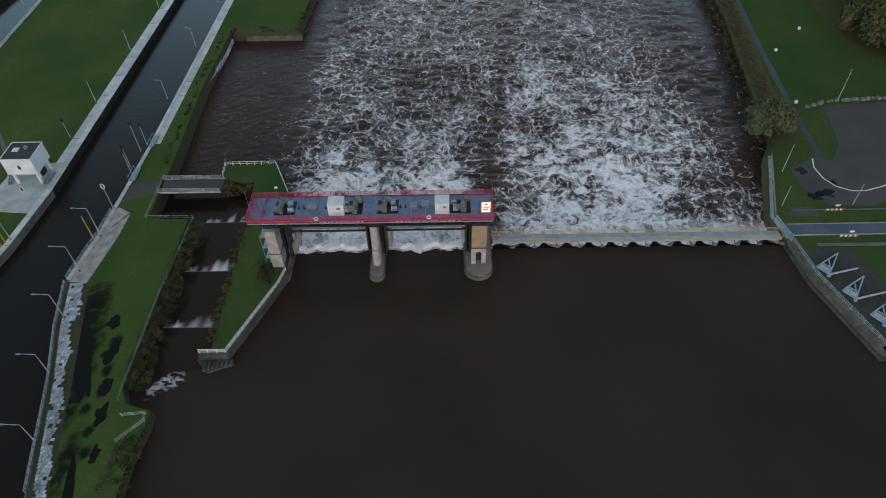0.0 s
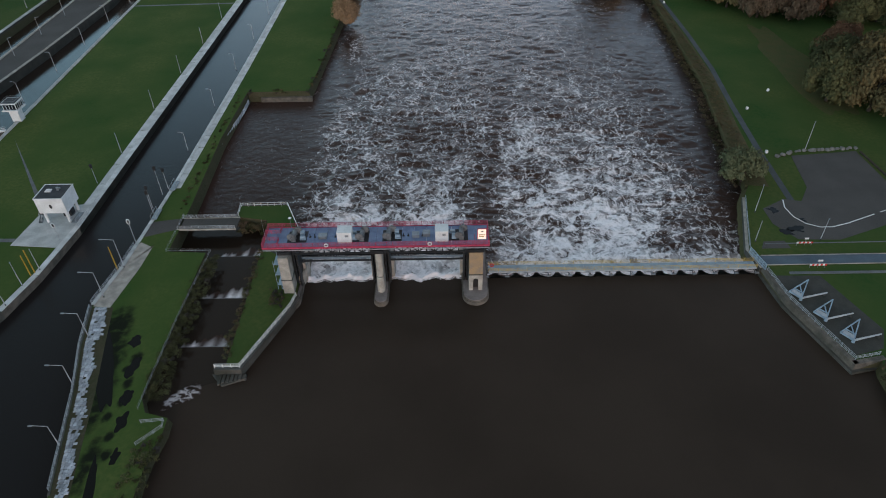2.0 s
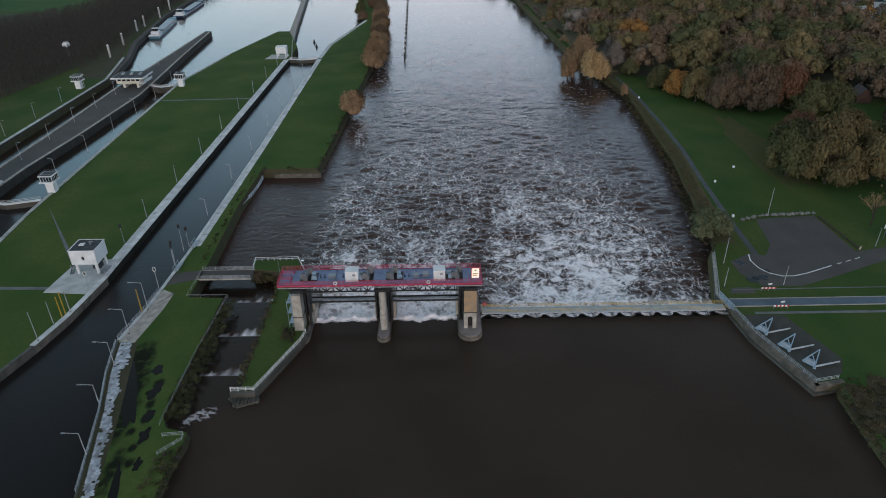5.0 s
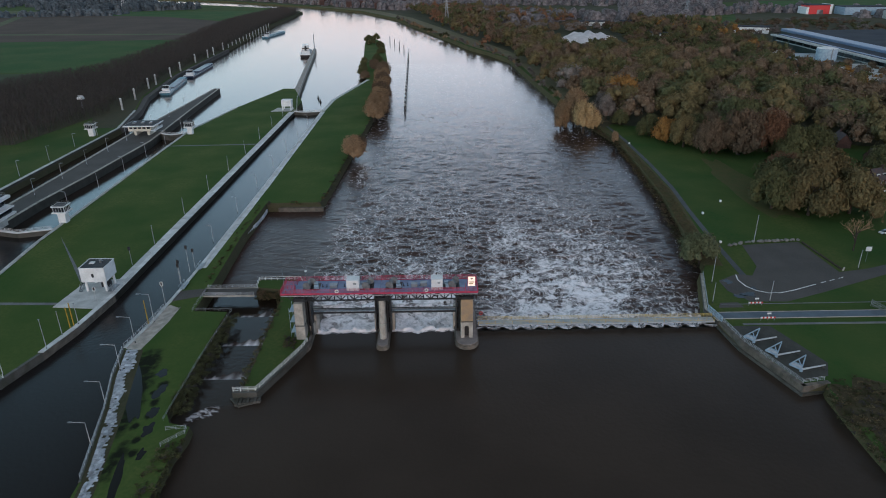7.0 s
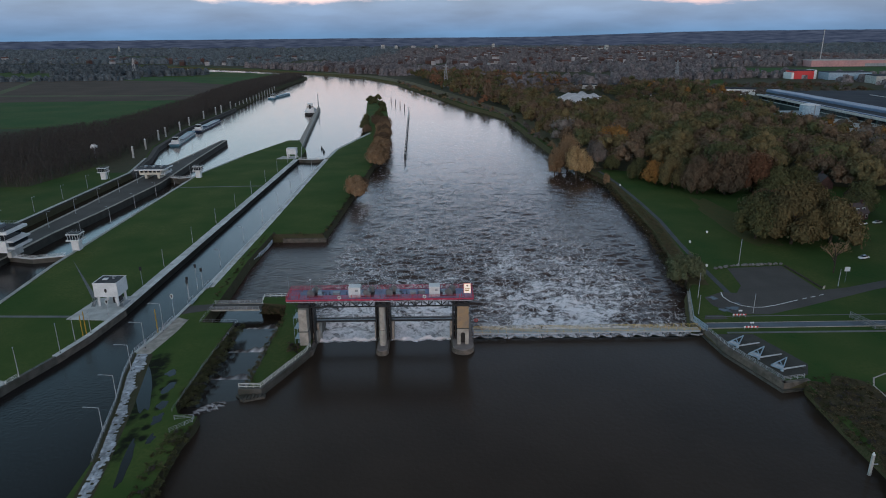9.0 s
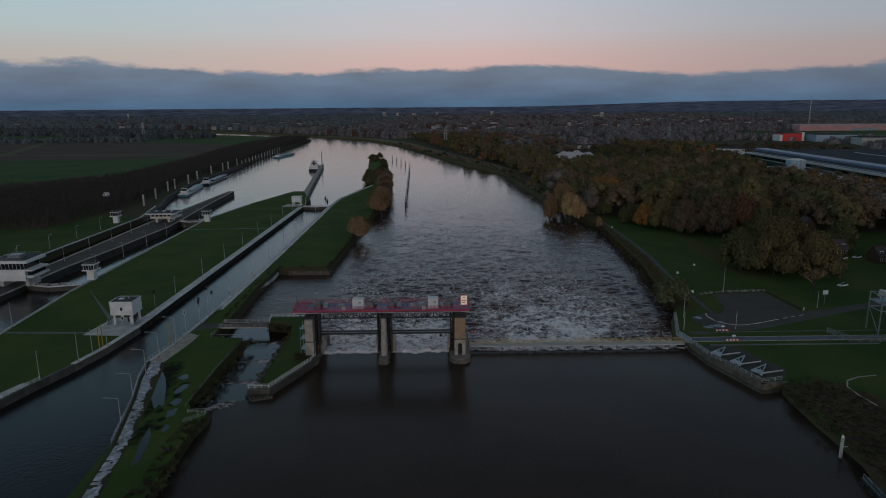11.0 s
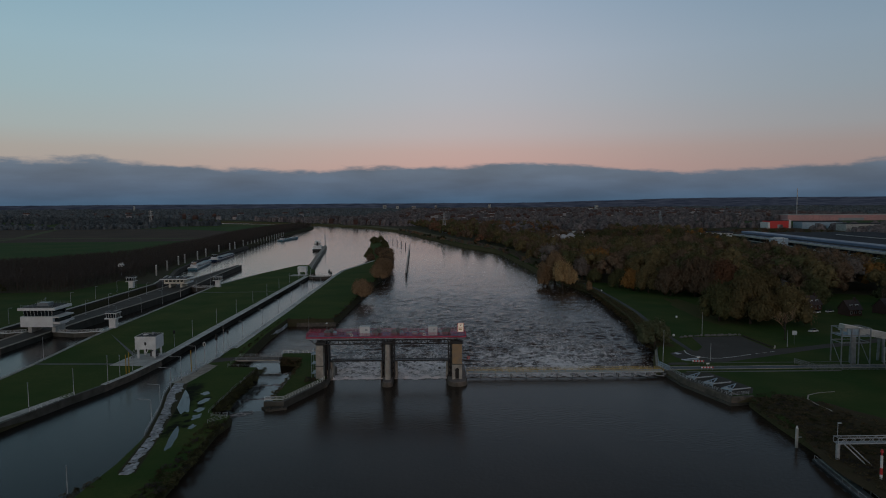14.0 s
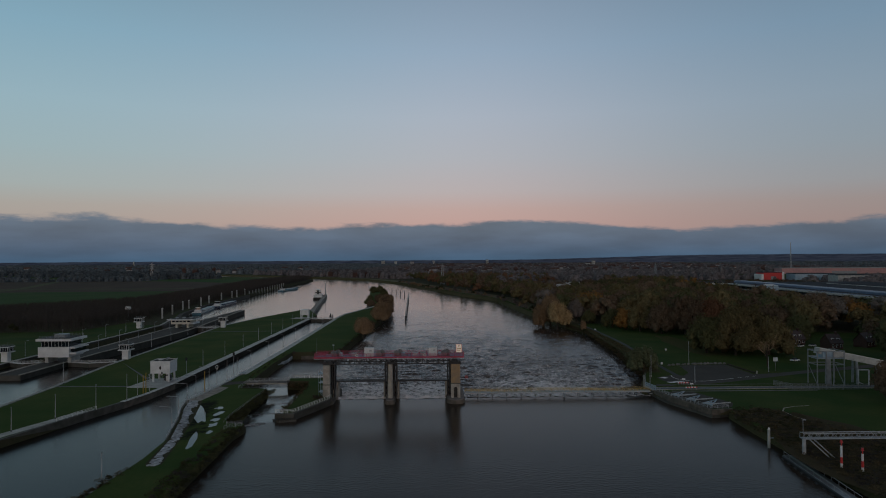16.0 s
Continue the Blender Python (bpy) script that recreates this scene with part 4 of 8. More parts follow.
# the needle weir and its service bridge
g = Geo().box(12.5, 97.4, -6, 82, 99.5, -1.1).box(-34, 97.6, -6, 12.5, 99.5, -1.25)
solid("weir_sill", g, CONCD, "dark drowned concrete sill under the weir", "sill", "structure")
NB = 14
x0, dx = 13.2, 4.815
deck = thing("service_bridge", "long pale blue service bridge with yellow railings over the needle weir", "bridge", (x0, 96.2, 1.6))
W = 80.6 - x0
pl = Geo().slab(0.03, 0.22, 0.12, dx - 0.03, 2.5, 0.24, 0.02).mesh("deck_panel", LBLUE)
for i in range(NB):
    q = part("deck_panel", pl, None, deck)
    q.location = (i * dx, 0, 0)
for yy in (0.1, 2.6):
    part("edge_girder", Geo().box(0, yy - 0.1, -0.12, W, yy + 0.1, 0.2), RAILM, deck)
pm = Geo().beam((0, 0, 0), (0, 0, 1.15), 0.08, 0.08).mesh("rail_post", YELLOW)
for yy in (0.1, 2.6):
    for i in range(NB * 2 + 1):
        q = part("rail_post", pm, None, deck)
        q.location = (min(i * dx / 2, W - 0.1), yy, 0.2)
    for z in (0.55, 0.95, 1.33):
        part("handrail", Geo().beam((0, yy, z), (W, yy, z), 0.07, 0.08), YELLOW, deck)
for i in range(NB):
    t = thing("weir_trestle", "dark steel weir trestle standing under the service bridge", "trestle", (min(12.6 + i * 5.22, 80.4), 95.3, -1.3), 0, "trestles of the needle weir")
    if i == 0:
        g = Geo().beam((0, 0.3, 0), (0, 0.3, 2.8), 0.14, 0.2).beam((0, 3.6, 0), (0, 2.4, 2.8), 0.14, 0.2).beam((0, 0.3, 1.9), (0, 3.0, 1.9), 0.12, 0.15)
        fm = g.mesh("frame", DKSTEEL)
        hm = Geo().slab(-0.5, -0.30, 2.3, 0.5, 0.2, 2.6, 0.06).mesh("head_block", GREYST)
    part("frame", fm, None, t)
    part("head_block", hm, None, t, "grey steel head block")

# ---- locks, canal and the left bank ----
def strip(line, width, side=1):
    """The outline of a band of that width beside a line."""
    n = len(line)
    out = []
    for i in range(n):
        a, b = Vector(line[max(0, i - 1)]), Vector(line[min(n - 1, i + 1)])
        d = (b - a).normalized()
        out.append((line[i][0] - d.y * width * side, line[i][1] + d.x * width * side))
    return list(line) + out[::-1]


def capped_wall(line, width, side, label, m=CONCL, wall=WALLD, top=G0, step=9.0, high=0.22):
    """A quay wall with a row of cap stones, each one a piece."""
    poly = strip(line, width, side)
    if area2(poly) < 0:
        poly = poly[::-1]
    w = solid("quay_wall", Geo().prism(poly, -6, top), wall, label, "quay", "structure", tri=True)
    for a, b in zip(line, line[1:]):
        a, b = Vector((*a, 0)), Vector((*b, 0))
        d = (b - a)
        n = max(1, round(d.length / step))
        nrm = Vector((-d.y, d.x, 0)).normalized() * width * side
        for i in range(n):
            p, q = a + d * ((i + 0.012) / n), a + d * ((i + 0.988) / n)
            ring = [(p.x, p.y), (q.x, q.y), (q.x + nrm.x, q.y + nrm.y), (p.x + nrm.x, p.y + nrm.y)]
            if area2(ring) < 0:
                ring = ring[::-1]
            part("cap_stone", Geo().prism(offset(ring, -0.04), top, top + high, 0.04), m, w)
    return w


CANAL_L = [(-118, 32), (-115, 37), (-107.2, 70), (-103.2, 84), (-100.6, 97), (-98.7, 117), (-98.0, 172), (-97.0, 252), (-95.5, 388)]
CANAL_R = [(-70.2, 36), (-75.8, 59), (-79.8, 72), (-82.8, 86), (-80.9, 100), (-80.5, 109), (-80.0, 118), (-79.3, 136), (-78.0, 224), (-77.1, 388)]
capped_wall(CANAL_L[3:6], 1.5, 1, "weathered pale quay wall below the white tower", PALE, QUAYM)
capped_wall(CANAL_L[5:], 1.5, 1, "long pale concrete quay along the canal", PALE)
capped_wall(CANAL_L[5:], 3.6, 1, "pale paved service strip along the canal", PALE, WALLD, G0 - 0.04, 12.0, 0.10)
capped_wall(CANAL_L[:4], 1.0, 1, "dark concrete quay of the canal mouth", CONCD, CONCD, G0, 8, 0.15)
capped_wall(CANAL_R[3:], 1.0, -1, "low concrete quay on the islet side of the canal", PALE)
capped_wall(CANAL_R[:4], 0.5, -1, "narrow dark quay wall beside the stone paving", CONCD, CONCD, G0, 6, 0.12)
capped_wall(CANAL_R[7:], 2.9, -1, "pale paved strip along the canal", PALE, WALLD, G0 - 0.04, 8.0, 0.09)
g = Geo().prism(strip([(-82.0, 85.5), (-80.0, 100), (-79.6, 109), (-79.0, 110)], 4.3, -1)[::1], G0 - 1, G0 + 0.06)
solid("pavement", g, CONC, "worn concrete apron beside the canal", "pavement", "structure", tri=True)
g = Geo().prism([(-118.5, 33), (-107.6, 70), (-110.5, 71), (-122, 34)][::-1], G0 - 1, G0 + 0.08)
solid("pavement", g, CONCL, "pale concrete apron at the canal mouth", "pavement", "structure", tri=True)

# weathered stone paving on the tongue of land, slab by slab
rnd = random.Random(7)
pave = solid("stone_paving", Geo().prism([(-66.5, 15), (-69.6, 36), (-75.2, 59), (-79.2, 72), (-82.0, 85), (-77.0, 85), (-74.0, 72), (-70.6, 58), (-66.2, 36), (-62.5, 15)][::-1], G0 - 1, G0 + 0.03),
             BANK, "broken pale stone paving along the canal edge", "paving", "structure", tri=True)
sm = [Geo().prism(offset([(-0.5, -0.5), (0.5 + rnd.uniform(-.1, .1), -0.5), (0.5, 0.45 + rnd.uniform(0, .1)), (-0.45, 0.5)], -0.02), 0, 1, 0.05).mesh("slab", STONE) for k in range(5)]
L0 = [(-66.0, 14), (-69.2, 36), (-74.9, 59), (-78.9, 72), (-81.8, 85)]
count = 0
y = 14.0
while y < 84.6:
    k = max(i for i in range(4) if L0[i][1] <= y)
    u = (y - L0[k][1]) / (L0[k + 1][1] - L0[k][1])
    xl = L0[k][0] + u * (L0[k + 1][0] - L0[k][0]) + 0.3
    hgt = rnd.uniform(0.55, 0.90)
    wtot = 1.9 + 0.4 * math.sin(y * 0.5) + (0.8 if y > 74 else 0)
    xx = xl
    while xx < xl + wtot:
        w = rnd.uniform(0.5, 1.0)
        if rnd.random() < 0.90:
            q = part("slab", sm[count % 5], None, pave)
            q.matrix_basis = pose(xx + w / 2, y + hgt / 2, G0, rnd.uniform(-2, 2), rnd.uniform(-2, 2), rnd.uniform(-9, 9)) @ Matrix.Diagonal((w * 0.93, hgt * 0.92, rnd.uniform(0.10, 0.24), 1))
            count += 1
        xx += w
    y += hgt

# flooded hollows in the grass
PUD = bpy.data.materials.new("puddle_water")
PUD.use_nodes = True
_p = PUD.node_tree.nodes["Principled BSDF"]
_p.inputs["Base Color"].default_value, _p.inputs["Roughness"].default_value, _p.inputs["Specular IOR Level"].default_value = (0.005, 0.005, 0.004, 1), 0.08, 0.34
_p.inputs["IOR"].default_value = 1.33
def blob(cx, cy, rx, ry, z, seed, n=40, rough=0.35):
    return [(cx + rx * r * math.cos(a), cy + ry * r * math.sin(a), z) for i in range(n)
            for a in [2 * math.pi * i / n] for r in [1 + rough * 2 * noise.noise((math.cos(a) * 1.6 + seed, math.sin(a) * 1.6, seed * 1.7))]]


for i, (cx, cy, rx, ry, lean) in enumerate(((-71.4, 66, 2.2, 10.5, -0.37), (-62.8, 36, 0.9, 8.0, -0.20), (-65.6, 66, 1.3, 2.8, 0.0), (-64.0, 58, 1.2, 2.0, 0.0), (-62.6, 52, 1.1, 2.2, 0.0), (-67.8, 74, 1.2, 2.0, 0.0), (-61.0, 44, 0.8, 1.6, 0.0))):
    g = Geo()
    o = [(x + lean * (y - cy), y, z) for x, y, z in blob(cx, cy, rx, ry, G0 + 0.022, i * 3.1, 72, 0.16 if lean else 0.30)]
    g.add(o, [tuple(range(len(o)))])
    solid("puddle", g, PUD, "shallow rain puddle lying in the grass", "puddle", tri=True, group="puddles")
# trampled wet ground that fades into the lawn
MUD = mat("wet_trampled_grass", (0.033, 0.074, 0.017), (0.086, 0.109, 0.032), 0.95, 0.045, fine=26, c3=(0.047, 0.082, 0.022), bump=0.5, spec=0.05)
_n, _l = MUD.node_tree.nodes, MUD.node_tree.links
_p = _n["Principled BSDF"]
_old = _p.inputs["Base Color"].links[0].from_socket
_wet, _ns, _geo = _n.new("ShaderNodeAttribute"), _n.new("ShaderNodeTexNoise"), _n.new("ShaderNodeNewGeometry")
_wet.attribute_name = "wet"
_ns.inputs["Scale"].default_value, _ns.inputs["Detail"].default_value = 0.55, 5
_l.new(_geo.outputs["Position"], _ns.inputs["Vector"])
_sum, _fac, _mix = _n.new("ShaderNodeMath"), _n.new("ShaderNodeMapRange"), _n.new("ShaderNodeMix")
_sum.operation, _mix.data_type, _fac.interpolation_type = "MULTIPLY", "RGBA", "SMOOTHSTEP"
_l.new(_wet.outputs["Fac"], _sum.inputs[0]); _l.new(_ns.outputs[0], _sum.inputs[1])
_l.new(_sum.outputs[0], _fac.inputs[0]); _fac.inputs[1].default_value, _fac.inputs[2].default_value = 0.12, 0.46
_l.new(_fac.outputs[0], _mix.inputs[0]); _l.new(_old, _mix.inputs[6])
_mix.inputs[7].default_value = (0.012, 0.015, 0.009, 1)
_l.new(_mix.outputs[2], _p.inputs["Base Color"])
gx, gy = np.meshgrid(np.linspace(-81, -59, 90), np.linspace(34, 90, 200))
wet = np.zeros_like(gx)
for cx, cy, rx, ry, k in ((-74.0, 77, 4.0, 8.5, 1.25), (-71.5, 68, 3.6, 9.0, 1.1), (-69.0, 57, 2.6, 10, 0.95), (-65.6, 42, 2.4, 9, 0.9), (-65.7, 69, 1.4, 1.9, 1.2), (-66.6, 65.4, 1.2, 1.5, 1.1), (-65.0, 62, 1.2, 1.8, 1.2),
                          (-64.3, 57.4, 1.2, 2.0, 1.2), (-66.2, 53, 1.2, 1.6, 1.1), (-64.0, 48.5, 1.1, 1.7, 1.1), (-62.9, 44.6, 1.1, 1.6, 1.1), (-67.8, 74, 1.4, 2.0, 1.0)):
    wet = np.maximum(wet, k * np.exp(-((gx - cx) / rx) ** 2 - ((gy - cy) / ry) ** 2))
ix = np.arange(gx.size).reshape(gx.shape)
quad = np.stack([ix[:-1, :-1], ix[:-1, 1:], ix[1:, 1:], ix[1:, :-1]], -1).reshape(-1, 4)
quad = quad[(wet.reshape(-1)[quad].max(1) > 0.06) & (gx.reshape(-1)[quad].min(1) > np.interp(gy.reshape(-1)[quad].mean(1), (34, 59, 72, 86, 90), (-68, -74.2, -78, -81, -80)))]
me = bpy.data.meshes.new("ground")
me.from_pydata(np.stack([gx, gy, gx * 0 + G0 + 0.012], -1).reshape(-1, 3).tolist(), [], quad.tolist())
me.attributes.new("wet", "FLOAT", "POINT").data.foreach_set("value", wet.reshape(-1).astype(np.float32))
me.materials.append(MUD)
tagged(new("ground", me), "dark wet trampled grass around the puddles", "ground", "", "structure")

# fish ladder sills and foam
for k, (y, xa, xb) in enumerate(((73.9, -58.5, -46), (90.4, -58.5, -46), (107.2, -58, -46))):
    zt = POOLS[k][2]
    t = thing("ladder_sill", "low concrete sill with white water in the fish ladder", "sill", (xa, y, zt), 0, "sills of the fish ladder")
    part("sill", Geo().slab(0, -0.3, -4, xb - xa, 0.3, -0.06, 0.05), CONCD, t)
    n = 60
    xs = np.linspace(0.4, xb - xa - 0.5, n)
    g = Geo()
    for i, xx in enumerate(xs):
        L_ = 0.6 + 3.0 * abs(noise.noise((xx * 0.9, y, 0))) + 2.2 * math.exp(-((xx - 8.0) / 2.6) ** 2)
        g.v += [(xx, -0.1, 0.0), (xx, 0.45, -0.1), (xx, 0.8, -0.36), (xx, 0.8 + L_, -0.37)]
        if i:
            b = (i - 1) * 4
            g.f += [(b + j, b + 4 + j, b + 5 + j, b + 1 + j) for j in range(3)]
    ob = part("foam", g, FOAM, t, "white foam")
    at = ob.data.attributes.new("foam", "FLOAT", "POINT")
    at.data.foreach_set("value", np.concatenate([[0.3, 0.95 * k_, 0.95 * k_, 0.0] for k_ in [max(0.0, 0.45 + noise.noise((i_ * 0.11, y, 2)) * 1.4) for i_ in range(n)]]).astype(np.float32))
u, d = np.meshgrid(np.linspace(0, 1, 130), np.linspace(0, 1, 50))
rx, ry = -57.5 + 8.5 * u - 1.0 * d, 55.4 + 4.6 * u + 4.6 * d
rz = 0.03 + 0.12 * np.abs(fbm(rx / 0.8, ry / 0.8, 3, 6))
edge = np.clip(4 * u * (1 - u), 0, 1) * np.clip(4 * d * (1 - d), 0, 1)
rf = np.clip(1.05 - 6.5 * np.abs(fbm(rx / 1.5 + fbm(rx, ry, 2, 4), ry / 1.0, 4, 9)), 0, 1) * np.clip(edge * 1.4 - 0.35 + 1.2 * fbm(rx / 2, ry / 2, 2, 2), 0, 0.6)
ix = np.arange(130 * 50).reshape(50, 130)
quad = np.stack([ix[:-1, :-1], ix[:-1, 1:], ix[1:, 1:], ix[1:, :-1]], -1).reshape(-1, 4)
quad = quad[rf.reshape(-1)[quad].max(1) > 0.05]
me = bpy.data.meshes.new("water")
me.from_pydata(np.stack([rx, ry, rz], -1).reshape(-1, 3).tolist(), [], quad.tolist())
me.materials.append(FOAM)
me.polygons.foreach_set("use_smooth", [True] * len(me.polygons))
at = me.attributes.new("foam", "FLOAT", "POINT")
at.data.foreach_set("value", rf.reshape(-1).astype(np.float32))
tagged(new("water", me), "white riffle at the mouth of the fish ladder", "water", "", "structure")

# walls and rails of the islet
IW = [(-47.9, 65.2), (-42.0, 65.2), (-34.2, 84.3), (-33.2, 88.2)]
iw = solid("quay_wall", Geo().prism(strip(IW, 1.0, 1)[::-1] if area2(strip(IW, 1.0, 1)) < 0 else strip(IW, 1.0, 1), -6, G0 - 0.1), CONCD, "dark weathered concrete wall around the islet", "quay", "structure", tri=True)
g = Geo()
for k in range(7):
    g.box(-46.8 + 0.85 * k, 62.6 + 0.2 * k, -3, -46.2 + 0.85 * k, 65.2, 0.7 + 0.15 * (k % 2))
part("block", g, CONCD, iw)
part("footing", Geo().prism([(-48.6, 65.4), (-45.8, 62.2), (-40.9, 64.2), (-41.4, 65.4)], -6, 0.5), CONCD, iw)
railing("pale grey tubular railing on the islet wall", [(-47.7, 65.7, G0), (-42.3, 65.7, G0), (-34.6, 84.3, G0), (-33.8, 88.0, G0)], 1.25, LINE, 3, 1.6, 0.06)
railing("pale grey tubular railing around the islet lawn", [(-55.6, 121.4, G0), (-55.9, 126.0, G0), (-42.6, 126.2, G0), (-37.3, 113.9, G0)], 1.2, LINE, 2, 2.0, 0.055)

# footbridge over the ladder's outlet
fb = thing("footbridge", "grey concrete footbridge with tubular railings", "bridge", (-71.2, 115.4, G0 - 0.5))
part("deck", Geo().slab(0, 0.3, 0.2, 16.2, 5.1, 0.5, 0.06), ASPH, fb)
for yy in (0.12, 5.28):
    part("edge_beam", Geo().box(0, yy - 0.12, 0.15, 16.2, yy + 0.12, 0.6), CONC, fb)
    for k in range(9):
        part("post", Geo().cyl((0.3 + 1.95 * k, yy, 0.6), (0.3 + 1.95 * k, yy, 1.65), 0.05, n=6), RAILM, fb)
    for z in (0.95, 1.3, 1.65):
        part("handrail", Geo().cyl((0.2, yy, z), (16.1, yy, z), 0.05, n=6), RAILM, fb)
g = Geo().prism([(-80, 112), (-71, 115.6), (-71, 120.6), (-80, 119)], G0 - 1, G0 + 0.05)
solid("pavement", g, ASPH, "dark asphalt approach to the footbridge", "pavement", "structure")
railing("thin wire fence along the fish ladder", [(-71, 121.5, G0), (-71, 105.9, G0), (-59.2, 105.5, G0), (-60.3, 80, G0), (-60.4, 55, G0)], 1.0, RAILM, 2, 4.0, 0.022)
railing("pale tubular railing beside the ladder mouth", [(-58.6, 51.6, G0), (-54.2, 52.0, G0), (-54.0, 50.4, G0), (-57.8, 46.4, G0)], 1.1, RAILM, 3, 1.8, 0.035)
capped_wall([(-76.7, 391), (-75.2, 430), (-57.6, 520)], 2.2, -1, "pale stone edge of the river spit", PALE, WALLD, G0, 10.0, 0.15)
# training wall at the basin's far end and its stone facing
g = Geo().slab(-66, 199.4, -6, -46.8, 200.8, 0.3, 0.1)
solid("quay_wall", g, QUAYM, "low pale training wall across the basin", "quay", "structure")
bw = solid("quay_wall", Geo().prism([(-70.4, 122), (-72.2, 165), (-71.4, 199.5), (-72.3, 199.5), (-73.4, 165), (-71.6, 122)][::-1], -6, 1.5), CONCD, "mossy dark retaining wall of the basin", "quay", "structure", tri=True)
for i in range(34):
    u = i / 34
    xx = -70.3 - 1.8 * math.sin(math.pi * min(1, u * 1.1)) * 0.9
    part("stone", sm[i % 5], None, bw).matrix_basis = pose(xx - 0.1, 123 + 76 * u, -0.6 + 0.5 * rnd.random(), 0, 90, 0) @ Matrix.Diagonal((1.6, 2.0, 0.25, 1))


def lamp_post(x, y, h, yaw, label, arm=1.6, m=RAILM, group="canal lamp posts", z=G0):
    t = thing("lamp_post", label, "lamp post", (x, y, z), yaw, group)
    part("pole", Geo().cyl((0, 0, 0.1), (0, 0, h), 0.11, 0.06), m, t)
    part("base", Geo().cyl((0, 0, -0.05), (0, 0, 0.5), 0.17, 0.14), DKSTEEL, t)
    if arm:
        part("arm", Geo().cyl((0, 0, h), (arm, 0, h + 0.25), 0.06, 0.05), m, t)
        part("lamp_head", Geo().slab(arm - 0.1, -0.16, h + 0.14, arm + 0.75, 0.16, h + 0.32, 0.05), GREYST, t)
    else:
        part("lamp_head", Geo().cyl((0, 0, h), (0, 0, h + 0.3), 0.1, 0.2), GREYST, t)
    return t


for i in range(8):
    lamp_post(-101.6 + 0.28 * i, 156.6 + 30.6 * i, 7.3, 0, "slender pale lamp post on the canal lawn", 0)
for i in range(7):
    lamp_post(-80.4 + 0.25 * i, 157.5 + 31.5 * i, 6.8, 180, "slender pale lamp post on the canal quay", 1.0)
for x, y, h in ((-80.6, 88.6, 7.9), (-78.7, 75.2, 7.6), (-76.3, 61.4, 6.3), (-72.4, 46.4, 6.5), (-79.8, 99.8, 8.9)):
    lamp_post(x, y, h, 180, "pale lamp post with a long arm over the canal", 2.8)
for x, y, h in ((-117.1, 46.1, 6.7), (-113.2, 60.9, 7.1), (-107.6, 74.0, 7.7), (-103.2, 86.1, 8.8), (-102.7, 93.2, 7.3), (-101.1, 99.1, 6.6), (-142.3, 117.8, 8.5)):
    lamp_post(x, y, h, 0, "pale lamp post on the lawn beside the canal", 0)
lamp_post(-71.0, 4, 6.0, 180, "pale beacon post at the tongue of land", 0)


def plain_post(x, y, h, m, label, r=0.16):
    t = thing("marker_post", label, "post", (x, y, G0), 0, "marker posts")
    part("shaft", Geo().cyl((0, 0, 0), (0, 0, h), r, r * 0.9), m, t)
    part("cap", Geo().cyl((0, 0, h), (0, 0, h + 0.15), r * 0.9, r * 0.3), m, t)


plain_post(-81.0, 98.6, 7.6, OCHRE, "tall ochre post on the canal quay")
plain_post(-101.9, 98.1, 7.4, OCHRE, "tall ochre post on the canal lawn")
plain_post(-102.4, 97.0, 6.6, OCHRE, "tall ochre post on the canal lawn")


def signal(x, y, h, yaw, ring, label):
    t = thing("signal_post", label, "signal", (x, y, G0), yaw, "shipping signals")
    part("pole", Geo().cyl((0, 0, 0), (0, 0, h - 0.6), 0.09, 0.07), RAILM, t)
    if ring:
        n = 16
        g = Geo()
        for i in range(n):
            a, b = 2 * math.pi * i / n, 2 * math.pi * (i + 1) / n
            g.cyl((0.42 * math.cos(a), 0, h + 0.72 * math.sin(a)), (0.42 * math.cos(b), 0, h + 0.72 * math.sin(b)), 0.12, n=6, caps=False)
        part("frame", g, WHITE, t, "white oval frame")
        part("board", Geo().add([(0.4 * math.cos(2 * math.pi * i / 16), 0.02, h + 0.7 * math.sin(2 * math.pi * i / 16)) for i in range(16)], [tuple(range(16))]), BLACK, t)
    else:
        part("lamp_box", Geo().slab(-0.35, -0.2, h - 0.6, 0.35, 0.2, h + 0.7, 0.08), BLACK, t)
        part("hood", Geo().cyl((0, -0.2, h + 0.3), (0, -0.45, h + 0.3), 0.18, 0.2), BLACK, t)


signal(-80.1, 109.4, 7.4, 0, True, "oval black signal board with a white frame on a pole")
signal(-101.6, 111.5, 5.0, 0, True, "oval black signal board with a white frame on a pole")
signal(-102.7, 139.5, 6.0, 0, False, "black signal lamp on a pale pole")
signal(-80.0, 135.8, 6.6, 0, False, "black signal lamp on a pale pole")
signal(-80.8, 132.9, 9.0, 0, False, "black signal lamp on a tall pale pole")
signal(-81.3, 125.9, 7.0, 0, False, "black signal lamp on a pale pole")
signal(-80.9, 124.4, 6.4, 0, False, "black signal lamp on a pale pole")
railing("low pale railing on the canal quay", [(-82.6, 86.3, G0 + .2), (-80.8, 99.5, G0 + .2), (-80.3, 108.5, G0 + .2)], 1.1)
railing("low pale railing beside the stone paving", [(-70.2, 37, G0 + .2), (-75.6, 59.5, G0 + .2), (-79.7, 72.5, G0 + .2), (-82.5, 85, G0 + .2)], 1.0)
railing("white railing on the quay of the canal mouth", [(-106.6, 72.5, G0 + .2), (-110.6, 57, G0 + .2)], 1.1, LINE)
railing("pale railing on the quay below the white tower", [(-98.9, 117, G0 + .2), (-98.6, 131, G0 + .2)], 1.1)
